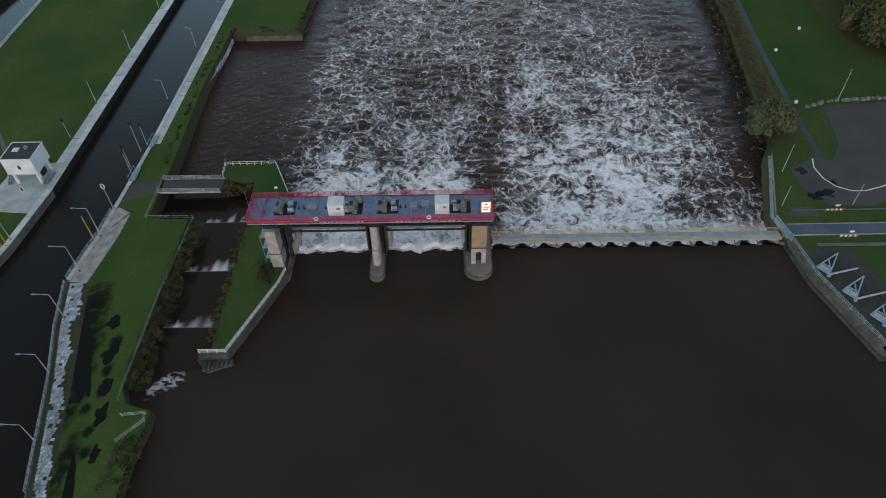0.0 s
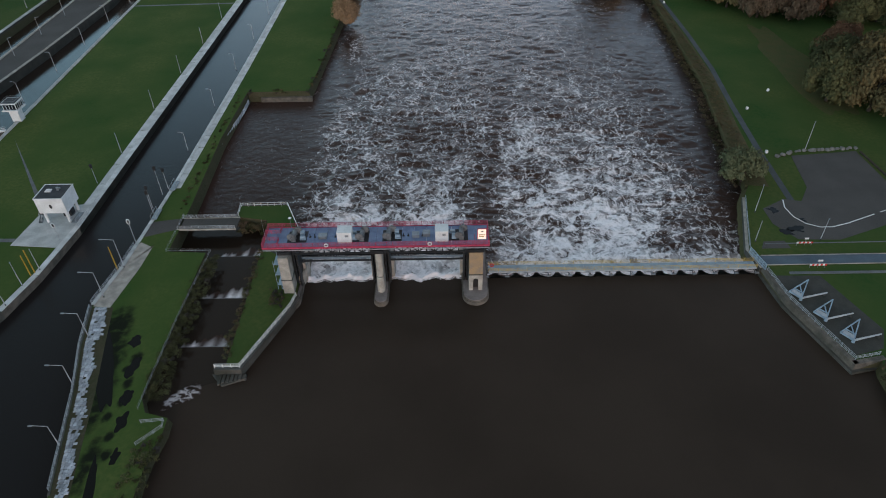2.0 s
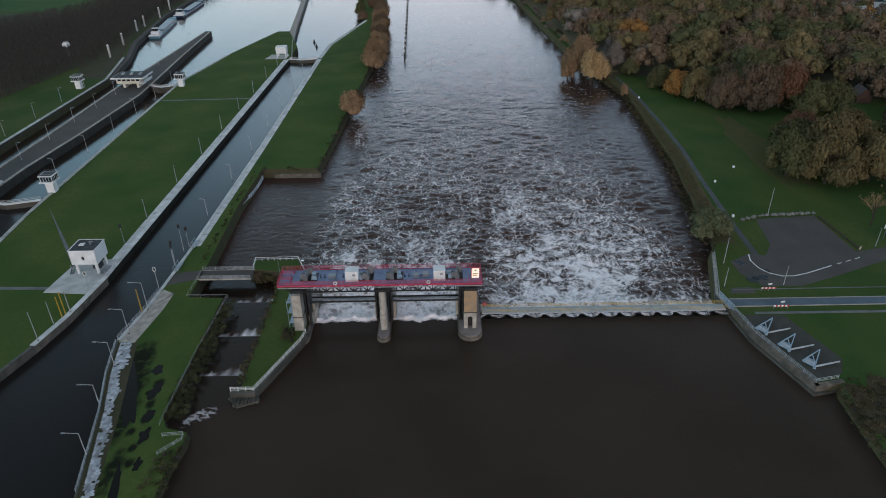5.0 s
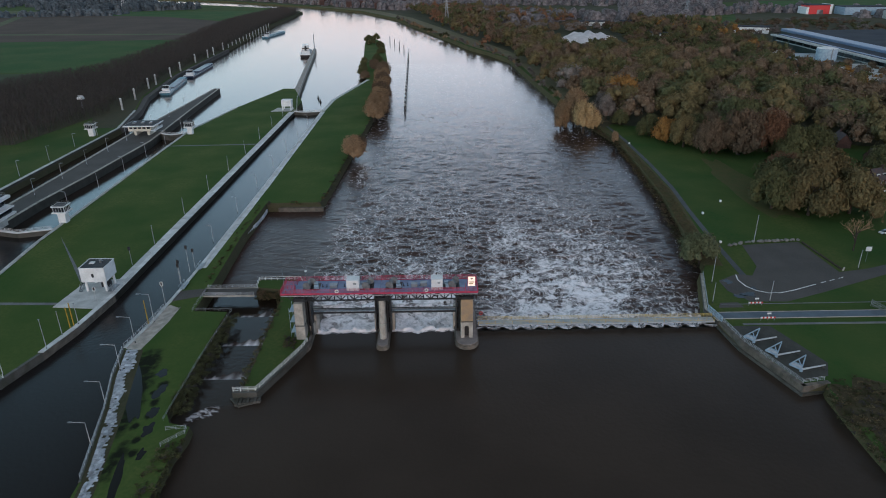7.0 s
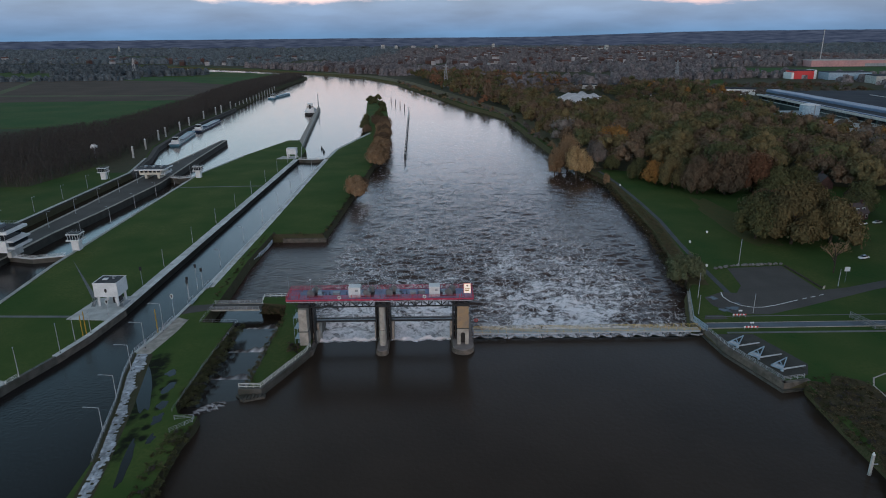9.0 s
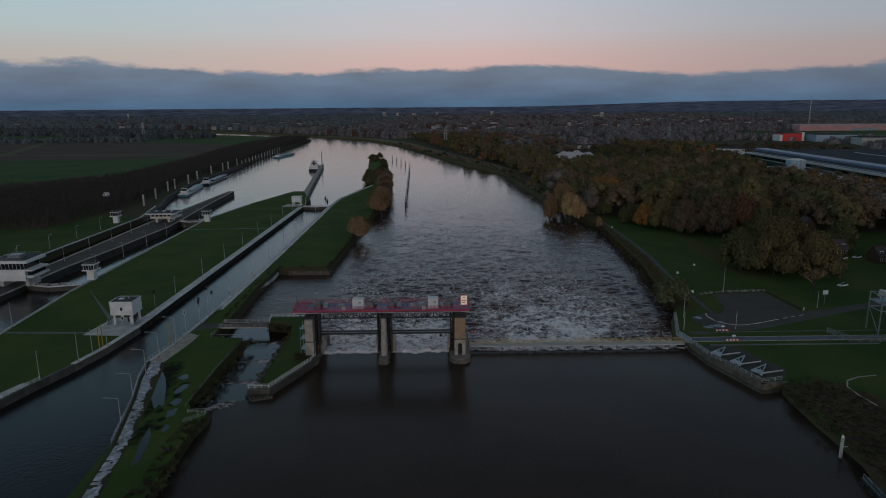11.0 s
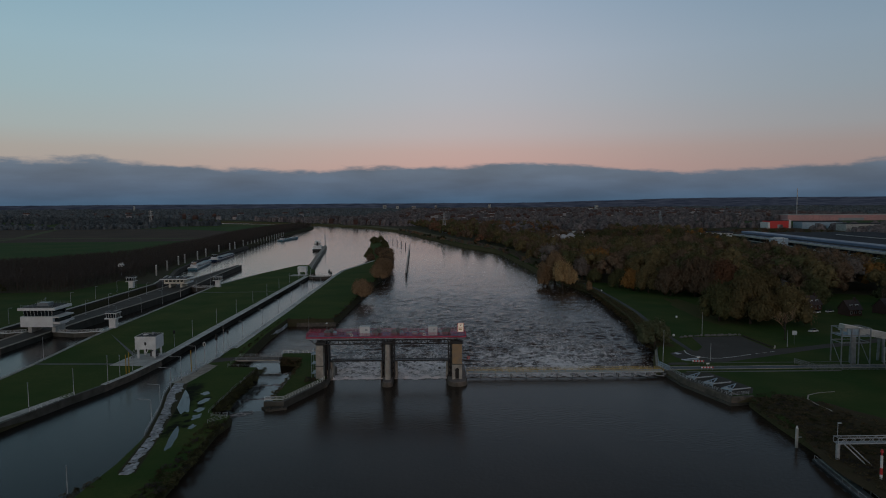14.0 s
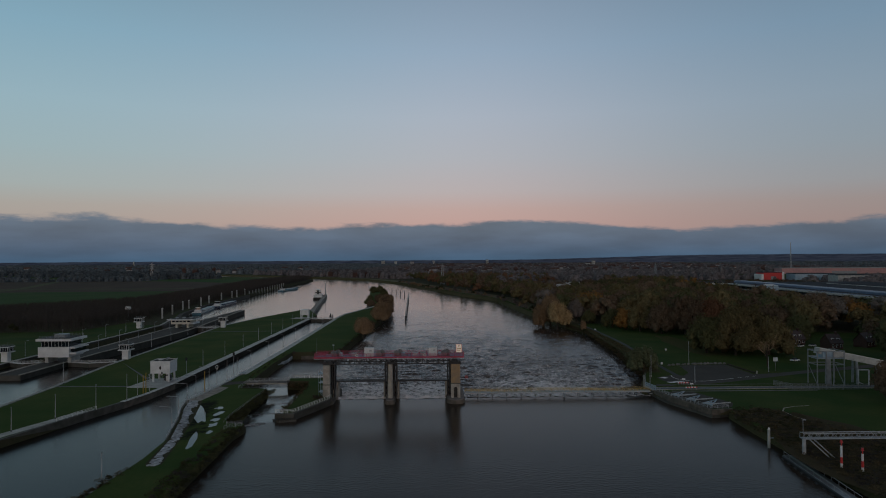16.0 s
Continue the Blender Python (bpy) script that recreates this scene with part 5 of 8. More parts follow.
# gangway frames hung on the quay by the signal posts
for (x, y, yaw) in ((-79.0, 122.5, 0), (-78.4, 137.0, 0), (-101.0, 121.5, 0)):
    t = thing("quay_stair", "grey steel quay stair with handrails", "stair", (x, y, G0), yaw, "quay stairs")
    part("grating", Geo().slab(-0.8, -2.5, 0.25, 0.8, 2.5, 0.4, 0.03), GREYST, t)
    for s in (-0.75, 0.75):
        part("handrail", Geo().cyl((s, -2.4, 1.4), (s, 2.4, 1.4), 0.05).cyl((s, -2.4, 0.3), (s, -2.4, 1.4), 0.05).cyl((s, 2.4, 0.3), (s, 2.4, 1.4), 0.05).cyl((s, 0, 0.3), (s, 0, 1.4), 0.05), RAILM, t)
    part("support", Geo().box(-0.7, -2.3, 0, 0.7, -2.1, 0.25).box(-0.7, 2.1, 0, 0.7, 2.3, 0.25), GREYST, t)

# white machinery tower on legs
g = Geo().prism([(-114, 109.5), (-100.3, 108.2), (-99.9, 128.5), (-112.3, 127)], G0 - 1, G0 + 0.12)
solid("pavement", g, PALE, "pale concrete platform around the white tower", "pavement", "structure")
tw = thing("lock_tower", "white flat-roofed lock machinery tower on four legs", "tower", (-105.4, 122.8, G0 + 0.12), 0)
part("body", Geo().box(-3.85, -3.6, 3.4, 3.85, 3.6, 8.0), WHITE, tw)
part("roof", Geo().slab(-3.75, -3.5, 8.0, 3.75, 3.5, 8.12, 0.03), ROOFD, tw, "dark felt roof")
g = Geo()
for a in ((-3.95, -3.7, 3.95, -3.5), (-3.95, 3.5, 3.95, 3.7), (-3.95, -3.5, -3.75, 3.5), (3.75, -3.5, 3.95, 3.5)):
    g.box(a[0], a[1], 7.95, a[2], a[3], 8.25)
part("parapet", g, WHITE, tw)
for lx, ly in ((-3.0, -2.8), (3.0, -2.8), (3.0, 2.8), (-3.0, 2.8), (0, 2.8)):
    part("leg", Geo().cyl((lx, ly, -0.05), (lx, ly, 3.42), 0.42, 0.40, 14), WHITE, tw)
part("roof_hatch", Geo().slab(-2.2, -0.3, 8.12, -0.7, 1.1, 8.4, 0.05), WHITE, tw)
part("roof_vent", Geo().cyl((1.0, 0.8, 8.1), (1.0, 0.8, 9.0), 0.35).cyl((1.0, 0.8, 9.0), (2.2, 0.2, 9.1), 0.15), GREYST, tw)
part("lookout", Geo().add([(-0.42 * math.cos(2 * math.pi * i / 16), -3.615, 5.6 + 0.7 * math.sin(2 * math.pi * i / 16)) for i in range(16)], [tuple(range(16))]), BLACK, tw, "black oval signal opening")
t = thing("tool_shed", "small dark shed under the white tower", "shed", (-104.0, 123.5, G0 + 0.12), 0)
part("body", Geo().slab(-1.2, -1, 0, 1.2, 1, 2.1, 0.1), DKSTEEL, t)
part("door", Geo().box(-0.5, -1.03, 0.05, 0.5, -1.003, 1.9), WHITE, t)
t = thing("steel_stair", "grey open steel stair beside the white tower", "stair", (-110.3, 121.6, G0 + 0.12), 0)
for s in (-0.5, 0.5):
    part("stringer", Geo().beam((s, -2.4, 0.1), (s, 2.2, 3.3), 0.10, 0.26), GREYST, t)
for k in range(14):
    part("tread", Geo().box(-0.5, -2.35 + k * 0.32, 0.15 + k * 0.225, 0.5, -2.07 + k * 0.32, 0.2 + k * 0.225), DKSTEEL, t)
part("handrail", Geo().cyl((0.5, -2.4, 1.1), (0.5, 2.2, 4.3), 0.04).cyl((-0.5, -2.4, 1.1), (-0.5, 2.2, 4.3), 0.04), RAILM, t)
g = Geo().prism([(-143.6, 170), (-141.9, 167.5), (-112.5, 126.5), (-114.5, 127)], G0 - 0.5, G0 + 0.03)
solid("path", g, PATHM, "pale gravel path across the lawn", "path", "structure", tri=True)
g = Geo().prism([(-150, 300.0), (-99, 302.0), (-99, 300.5), (-150, 298.5)][::-1], G0 - 0.5, G0 + 0.02)
solid("path", g, PATHM, "narrow worn path across the lawn", "path", "structure", tri=True)
g = Geo().prism([(-142, 113.5), (-114, 112.5), (-114, 111), (-142, 112)][::-1], G0 - 0.5, G0 + 0.02)
solid("path", g, PATHM, "narrow worn path across the lawn", "path", "structure", tri=True)


def lookout_cabin(x, y, yaw=0, wide=1.0, low=4.4, label="white lock-keeper's lookout cabin with dark windows"):
    t = thing("lookout_cabin", label, "cabin", (x, y, G0), yaw, "lookout cabins")
    w, d = 2.3 * wide, 2.3
    part("shaft", Geo().box(-1.5 * wide, -1.4, 0, 1.5 * wide, 1.4, low), WHITE, t)
    part("gallery", Geo().slab(-w - 0.5, -d - 0.5, low, w + 0.5, d + 0.5, low + 0.45, 0.06), WHITE, t)
    part("window_band", Geo().box(-w + 0.15, -d + 0.15, low + 0.45, w - 0.15, d - 0.15, low + 2.6, -0.1), GLASSD, t, "dark slanting windows")
    g = Geo()
    for i in range(5):
        u = -1 + 2 * i / 4
        for s in (-1, 1):
            g.beam((u * (w - 0.2), s * (d - 0.1), low + 0.45), (u * (w - 0.1), s * (d + 0.02), low + 2.6), 0.1, 0.1)
            g.beam((s * (w - 0.1), u * (d - 0.2), low + 0.45), (s * (w + 0.02), u * (d - 0.1), low + 2.6), 0.1, 0.1)
    part("mullions", g, WHITE, t)
    part("roof", Geo().slab(-w - 0.35, -d - 0.35, low + 2.6, w + 0.35, d + 0.35, low + 2.95, 0.08), WHITE, t)
    part("roof_felt", Geo().slab(-w, -d, low + 2.95, w, d, low + 3.0, 0.02), ROOFD, t)
    g = Geo()
    for a, b in (((-w, -d), (w, -d)), ((w, -d), (w, d)), ((w, d), (-w, d)), ((-w, d), (-w, -d))):
        g.cyl((*a, low + 3.6), (*b, low + 3.6), 0.04, n=5)
        g.cyl((*a, low + 3.0), (*a, low + 3.6), 0.04, n=5)
    part("roof_rail", g, GREYST, t)
    part("mast", Geo().cyl((0.6, 0.4, low + 3), (0.6, 0.4, low + 4.8), 0.05, 0.03), GREYST, t)
    return t


lookout_cabin(-147.2, 181.5)
lookout_cabin(-146.3, 328)
lookout_cabin(-204.5, 326)
lookout_cabin(-201.5, 176)
CREAM = mat("cream_wall_paint", (0.66, 0.62, 0.52), (0.54, 0.51, 0.43), 0.7, 0.4, fine=10, bump=0.03)
wc = thing("lock_cabin", "wide cream lock cabin with a flat white-edged roof between the chambers", "cabin", (-174.6, 330.5, G0), 0)
for lx in (-4.6, 3.2):
    part("leg", Geo().box(lx, -4.6, 0, lx + 1.4, 4.6, 2.7), CREAM, wc)
part("body", Geo().box(-7.2, -6.0, 2.7, 6.2, 6.0, 5.6), CREAM, wc)
for k in range(5):
    part("window", Geo().box(-6.4 + 2.6 * k, -6.06, 4.1, -4.5 + 2.6 * k, -6.004, 5.2), GLASSD, wc)
part("balcony", Geo().slab(6.2, -6.2, 2.7, 8.6, 6.2, 3.2, 0.05), WHITE, wc)
part("balcony_front", Geo().box(8.4, -6.2, 3.2, 8.58, 6.2, 4.1), WHITE, wc)
part("roof", Geo().slab(-9.6, -7.6, 5.6, 9.0, 7.6, 6.3, 0.1), WHITE, wc, "flat roof with a white edge")
part("roof_felt", Geo().slab(-9.2, -7.2, 6.3, 8.6, 7.2, 6.38, 0.02), ROOFD, wc)
for k in range(3):
    part("roof_vent", Geo().slab(-6 + 5 * k, -1.2, 6.38, -4.4 + 5 * k, 1.4, 7.2, 0.1), GREYST, wc)

cb = thing("control_building", "large white lock control building with dark window bands", "building", (-174.6, 175.5, G0), 0)
for lx in (-6.0, 4.6):
    part("leg", Geo().box(lx, -4, 0, lx + 1.6, 4, 2.9), CONCL, cb)
part("body", Geo().slab(-7.8, -6.5, 2.9, 6.6, 6.5, 7.6, 0.08), WHITE, cb)
part("terrace", Geo().slab(6.6, -6.0, 4.2, 9.4, 6.0, 5.0, 0.05), WHITE, cb)
part("terrace_glazing", Geo().box(6.7, -5.0, 5.0, 8.4, 5.0, 6.9), GLASSD, cb)
part("terrace_roof", Geo().slab(6.6, -6.0, 6.9, 9.2, 6.0, 7.5, 0.05), WHITE, cb)
part("window_band", Geo().box(-6.6, -5.4, 7.6, 5.8, 5.4, 10.4, -0.25), GLASSD, cb, "dark band of windows")
for i in range(9):
    xx = -6.6 + 12.4 * i / 8
    for s in (-1, 1):
        part("mullion", Geo().beam((xx, s * 5.45, 7.6), (xx * 1.03, s * 5.72, 10.4), 0.08, 0.08), WHITE, cb)
part("roof", Geo().slab(-8.6, -7.0, 10.4, 8.0, 7.0, 11.5, 0.15), WHITE, cb)
part("roof_felt", Geo().slab(-7.5, -6.0, 11.6, 6.7, 6.0, 11.7, 0.05), ROOFD, cb)
part("roof_plant", Geo().slab(-2.6, -2.2, 11.7, 2.4, 2.2, 13.1, 0.1), GREYST, cb)
for yy in (-6.1, 6.1):
    g = Geo()
    for i in range(9):
        g.cyl((-7.5 + 14.2 * i / 8, yy, 11.6), (-7.5 + 14.2 * i / 8, yy, 12.7), 0.05, n=5)
    g.cyl((-7.5, yy, 12.7), (6.7, yy, 12.7), 0.05, n=5).cyl((-7.5, yy, 12.1), (6.7, yy, 12.1), 0.04, n=5)
    part("roof_rail", g, GREYST, cb)
part("aerial", Geo().cyl((0, 0, 13), (0, 0, 15.6), 0.07, 0.04).beam((-0.8, 0, 14.9), (0.8, 0, 14.9), 0.06, 0.06), GREYST, cb)

# quays of the big locks
capped_wall([(-141.2, 60), (-143.2, 110), (-147.5, 162), (-150.0, 290), (-150.7, 338), (-140.2, 405)], 1.4, -1, "pale quay along the lock chamber", CONCL, WALLD, G0, 16, 0.2)
capped_wall([(-171.2, 138), (-170.7, 205), (-167.2, 245), (-163.7, 310), (-165.7, 340), (-170.2, 400), (-175.2, 484)], 1.2, 1, "dark quay of the lock island", CONC, WALLD, G0, 20, 0.25)
capped_wall([(-182.8, 138), (-182.8, 250), (-183.8, 322), (-181.3, 400), (-179.8, 484)], 1.2, -1, "dark quay of the lock island", CONC, WALLD, G0, 20, 0.25)
capped_wall([(-198.8, 60), (-197.3, 270), (-196.8, 345), (-208.8, 400)], 1.6, 1, "pale quay along the outer lock chamber", CONCL, WALLD, G0, 20, 0.25)
for xx, yy in [(-177, 190 + 24 * i) for i in range(6)] + [(-176.5, 345 + 30 * i) for i in range(4)]:
    lamp_post(xx, yy, 8, 0, "pale lamp post on the lock island", 1.0, group="lock lamp posts")
for i in range(6):
    lamp_post(-152.2, 195 + 27 * i, 8, 180, "pale lamp post on the lock quay", 1.0, group="lock lamp posts")
    lamp_post(-201, 190 + 27 * i, 8, 0, "pale lamp post on the outer lock quay", 1.0, group="lock lamp posts")


def lock_gate(a, b, ztop, zbot, bow, label):
    """A pair of mitre gates with a walkway and rails."""
    a, b = Vector((*a, 0)), Vector((*b, 0))
    t = thing("lock_gate", label, "lock gate", (a.x, a.y, ztop), 0, "lock gates")
    mid = (b - a) * 0.5 + Vector((0, bow, 0))
    for p, q in ((Vector((0, 0, 0)), mid), (mid, b - a)):
        part("leaf", Geo().beam(p + Vector((0, 0, (zbot - ztop) / 2)), q + Vector((0, 0, (zbot - ztop) / 2)), 0.8, ztop - zbot), CONCD, t)
        part("walkway", Geo().beam(p + Vector((0, 0, 0.1)), q + Vector((0, 0, 0.1)), 1.5, 0.2), WHITE, t, "pale walkway")
        d = (q - p).normalized()
        s = Vector((-d.y, d.x, 0)) * 0.7
        for k in (-1, 1):
            for z in (0.7, 1.2):
                part("handrail", Geo().cyl(p + s * k + Vector((0, 0, z)), q + s * k + Vector((0, 0, z)), 0.05, n=6), PALE, t)
            for i in range(6):
                c = p.lerp(q, (i + 0.5) / 6) + s * k
                part("post", Geo().cyl(c, c + Vector((0, 0, 1.2)), 0.05, n=6), PALE, t)


lock_gate((-171, 174), (-148.3, 174), 2.0, -4, -3.5, "closed mitre gates with pale walkways in the lock")
lock_gate((-198.2, 174), (-182.6, 174), 2.0, -4, -3.5, "closed mitre gates with pale walkways in the lock")
lock_gate((-165, 330), (-150.4, 330), 2.0, -4, -3.5, "closed mitre gates with pale walkways in the lock")
lock_gate((-95.8, 389), (-76.9, 389), 2.2, -4, -3.0, "closed mitre gates with a pale walkway at the canal end")

# far end of the canal
t = thing("gate_house", "white gate house on legs at the canal end", "house", (-101.6, 396, G0), 0)
part("body", Geo().box(-3.4, -3, 2.8, 3.4, 3, 6.8), WHITE, t)
part("roof", Geo().slab(-3.5, -3.1, 6.8, 3.5, 3.1, 7.0, 0.05), WHITE, t)
for lx in (-2.8, 2.8):
    for ly in (-2.4, 2.4):
        part("leg", Geo().box(lx - 0.35, ly - 0.35, 0, lx + 0.35, ly + 0.35, 2.82), WHITE, t)
g = Geo().prism([(-112, 390), (-98, 390), (-98, 402), (-110, 402)], G0 - 1, G0 + 0.1)
solid("pavement", g, CONCL, "pale concrete platform at the canal end", "pavement", "structure")
jt = solid("jetty", Geo().prism([(-97.6, 390), (-94.2, 390), (-103.6, 440), (-112.5, 512), (-139.8, 752), (-143.4, 752), (-116.5, 512), (-108.4, 440)], -6, 2.0), CONC, "long grey concrete guide jetty in the river", "jetty", tri=True)
part("kerb", Geo().prism([(-94.6, 391), (-94.2, 391), (-103.2, 440), (-112.1, 512), (-139.4, 750), (-139.8, 750), (-112.5, 512), (-103.6, 440)], 2.0, 2.4), CONCL, jt)
t = thing("dolphin_pile", "tall grey mooring pile at the jetty head", "pile", (-142.6, 756, -4), 0, "mooring piles")
part("shaft", Geo().cyl((0, 0, 0), (0, 0, 22), 0.6, 0.5, 10), GREYST, t)
part("cap", Geo().cyl((0, 0, 22), (0, 0, 22.6), 0.5, 0.2, 10), WHITE, t)
for (x, y) in ((-220.4, 401), (-227, 439), (-236.3, 488), (-237.5, 507), (-239.6, 547), (-243.5, 583), (-247.0, 678), (-247.5, 700), (-248, 640), (-250, 745)):
    t = thing("dolphin_pile", "tall white-topped mooring pile by the bank", "pile", (x + 1.5, y, -4), 0, "mooring piles")
    part("shaft", Geo().cyl((0, 0, 0), (0, 0, 14.2), 0.75, 0.7, 10), CONCL, t)
    part("cap", Geo().cyl((0, 0, 14.2), (0, 0, 14.7), 0.8, 0.4, 10), WHITE, t)
g = Geo().prism([(-198, 346), (-211, 400), (-226, 450), (-242, 560), (-247.5, 755), (-244.5, 755), (-237, 560), (-220, 450), (-205.5, 400), (-196, 348)][::-1], -6, 1.9)
solid("jetty", g, ASPH, "grey mooring jetty along the bank", "jetty", tri=True)
for i in range(14):
    t = thing("fender_pile", "pale timber fender pile along the bank", "pile", (-249.5 - 1.3 * i, 770 + 22 * i, -4), 0, "fender piles")
    part("shaft", Geo().cyl((0, 0, 0), (0, 0, 10.5), 0.7, 0.6, 8), CONCL, t)
    part("cap", Geo().cyl((0, 0, 10.5), (0, 0, 10.8), 0.7, 0.3, 8), CONCL, t)
for i in range(20):
    xx, yy = -20 - 8.1 * i / 19, 400 + 311 * i / 19
    t = thing("marker_pile", "black and white banded pile in the river", "pile", (xx, yy, -5), 0, "row of marker piles")
    part("shaft", Geo().cyl((0, 0, 0), (0, 0, 8.2), 0.55, 0.5, 10), BLACK, t)
    part("band", Geo().cyl((0, 0, 8.2), (0, 0, 9.8), 0.62, 0.62, 10), WHITE, t)
for (x, y) in ((-35, 752), (-42.4, 790), (-49.7, 817), (-58, 854)):
    t = thing("marker_pile", "dark pile standing alone in the river", "pile", (x, y, -5), 0, "row of marker piles")
    part("shaft", Geo().cyl((0, 0, 0), (0, 0, 9.6), 0.5, 0.45, 10), BLACK, t)
    part("cap", Geo().cyl((0, 0, 9.6), (0, 0, 10.0), 0.5, 0.2, 10), BLACK, t)
for (x, y) in ((-90, 455), (-86, 440), (103.5, 292)):
    t = thing("river_buoy", "dark navigation buoy floating in the water", "buoy", (x, y, LOW - 0.4), 0, "buoys")
    part("float", Geo().cyl((0, 0, 0), (0, 0, 1.2), 0.9, 0.8, 12), BLACK, t)
    part("topmark", Geo().cyl((0, 0, 1.2), (0, 0, 3.2), 0.6, 0.15, 10), DKSTEEL, t)


def ship(x, y, yaw, L, B, hull, label, house_at=-0.36, deckm=GREYST):
    t = thing("barge", label, "boat", (x, y, LOW - 0.5), yaw, "moored boats")
    hb = B / 2
    o = [(-hb, -L / 2), (hb, -L / 2), (hb, L * 0.36), (hb * 0.55, L * 0.46), (0, L / 2), (-hb * 0.55, L * 0.46), (-hb, L * 0.36)]
    part("hull", Geo().prism(offset(o, -0.2), 0, 2.3, -0.4), hull, t)
    part("deck", Geo().prism(offset(o, -0.1), 2.3, 2.42), deckm, t)
    part("hatch", Geo().slab(-hb * 0.75, -L * 0.22, 2.42, hb * 0.75, L * 0.34, 3.3, 0.2), deckm, t)
    hy = L * house_at
    part("wheelhouse", Geo().slab(-hb * 0.7, hy - 3, 2.42, hb * 0.7, hy + 3, 5.0, 0.15), WHITE, t)
    part("bridge", Geo().box(-hb * 0.45, hy - 1.2, 5.0, hb * 0.45, hy + 1.6, 7.0, 0.1), GLASSD, t)
    part("bridge_roof", Geo().slab(-hb * 0.55, hy - 1.5, 7.0, hb * 0.55, hy + 1.9, 7.25, 0.05), WHITE, t)
    part("mast", Geo().cyl((0, hy - 2, 5), (0, hy - 2, 9.5), 0.08, 0.05), GREYST, t)
    part("forecastle", Geo().prism([(-hb * 0.92, L * 0.37), (hb * 0.92, L * 0.37), (hb * 0.5, L * 0.45), (0, L * 0.485), (-hb * 0.5, L * 0.45)], 2.42, 3.4, 0.1), hull, t)
    part("stern", Geo().slab(-hb * 0.98, -L / 2, 2.42, hb * 0.98, -L / 2 + 5, 3.1, 0.3), WHITE, t, "white rounded stern deck")
    for sx in (-1, 1):
        part("rubbing_strake", Geo().box(sx * hb - 0.12, -L / 2, 1.95, sx * hb + 0.12, L * 0.36, 2.2), LINE, t, "pale line along the hull")
    for k in range(5):
        part("hatch_cover", Geo().slab(-hb * 0.72, -L * 0.21 + L * 0.109 * k, 3.3, hb * 0.72, -L * 0.21 + L * 0.101 + L * 0.109 * k, 3.55, 0.1), GREYST, t)
    return t


NAVY = mat("blue_hull_paint", (0.03, 0.06, 0.12), (0.02, 0.035, 0.07), 0.4, 0.3)
TEAL = mat("teal_hull_paint", (0.10, 0.25, 0.33), (0.08, 0.18, 0.24), 0.4, 0.3)
ship(-223.5, 516, 8, 80, 8.5, TEAL, "pale grey-blue cargo barge moored at the jetty", -0.4)
ship(-230.0, 604, 3, 84, 9, NAVY, "dark blue cargo barge moored at the jetty", -0.42, NAVY)
tug = ship(-146.5, 722, 8, 46, 10, DKSTEEL, "white tug moored at the jetty head", -0.1)
tug.scale = (1.25, 1.0, 1.3)
part("deckhouse", Geo().slab(-3.6, -15, 2.42, 3.6, 4, 5.2, 0.2), WHITE, tug)
part("upper_deckhouse", Geo().slab(-3.0, -10, 5.2, 3.0, 0, 7.8, 0.2), WHITE, tug)
part("window_strip", Geo().box(-3.05, -10.05, 6.2, 3.05, 0.05, 7.2), GLASSD, tug)
part("wheelhouse_roof", Geo().slab(-2.6, -8, 7.8, 2.6, -2, 9.6, 0.3), WHITE, tug)
part("bow_rail", Geo().beam((-4.6, 16, 3.4), (4.6, 16, 3.4), 0.2, 1.2), WHITE, tug)
part("funnel", Geo().cyl((0, -12, 5.2), (0, -12.4, 9.0), 0.9, 0.8, 12), DKSTEEL, tug)
ship(-233, 950, -7, 84, 9, TEAL, "teal cargo barge moored by the bank", -0.38, TEAL)

# ---- right bank: quay, road, car park, gantry, jetty ----
QW = [(96.5, 65.2), (89.0, 63.8), (82.8, 83.8), (81.6, 95.8)]
qw = capped_wall(QW, 1.2, -1, "weathered brown stone quay wall above the weir", QUAYM, QUAYM, G0, 5.0, 0.2)
capped_wall([(81.2, 95.8), (80.2, 103.2), (87.8, 126.8)], 0.8, -1, "concrete wing wall below the weir", CONC, CONCD, G0 - 0.1, 5.0, 0.2)
part("footing", Geo().prism([(96.5, 64.6), (88.6, 63.0), (82.2, 83.6), (81.0, 95.6), (81.8, 95.6), (83.0, 83.8), (89.2, 64.0), (96.5, 65.4)], -6, 0.7), CONCD, qw)
railing("pale grey tubular railing on the quay wall", [(95.4, 66.4, G0 + .2), (89.6, 65.2, G0 + .2), (83.6, 84.0, G0 + .2), (82.3, 94.6, G0 + .2)], 1.15)
railing("grey railing on the wing wall", [(81.2, 103.2, G0), (88.4, 126.4, G0)], 1.1, GREYST)
g = Geo().prism([(83.4, 92.8), (84.0, 84.8), (90.0, 66.4), (97.5, 68.4), (100.5, 74), (94.5, 92.5)], G0 - 1, G0 + 0.04)
solid("pavement", g, mat("dark_quay_paving", (0.062, 0.058, 0.05), (0.045, 0.045, 0.036), 0.8, 0.4, fine=8), "dark stained quay paving", "pavement", "structure")

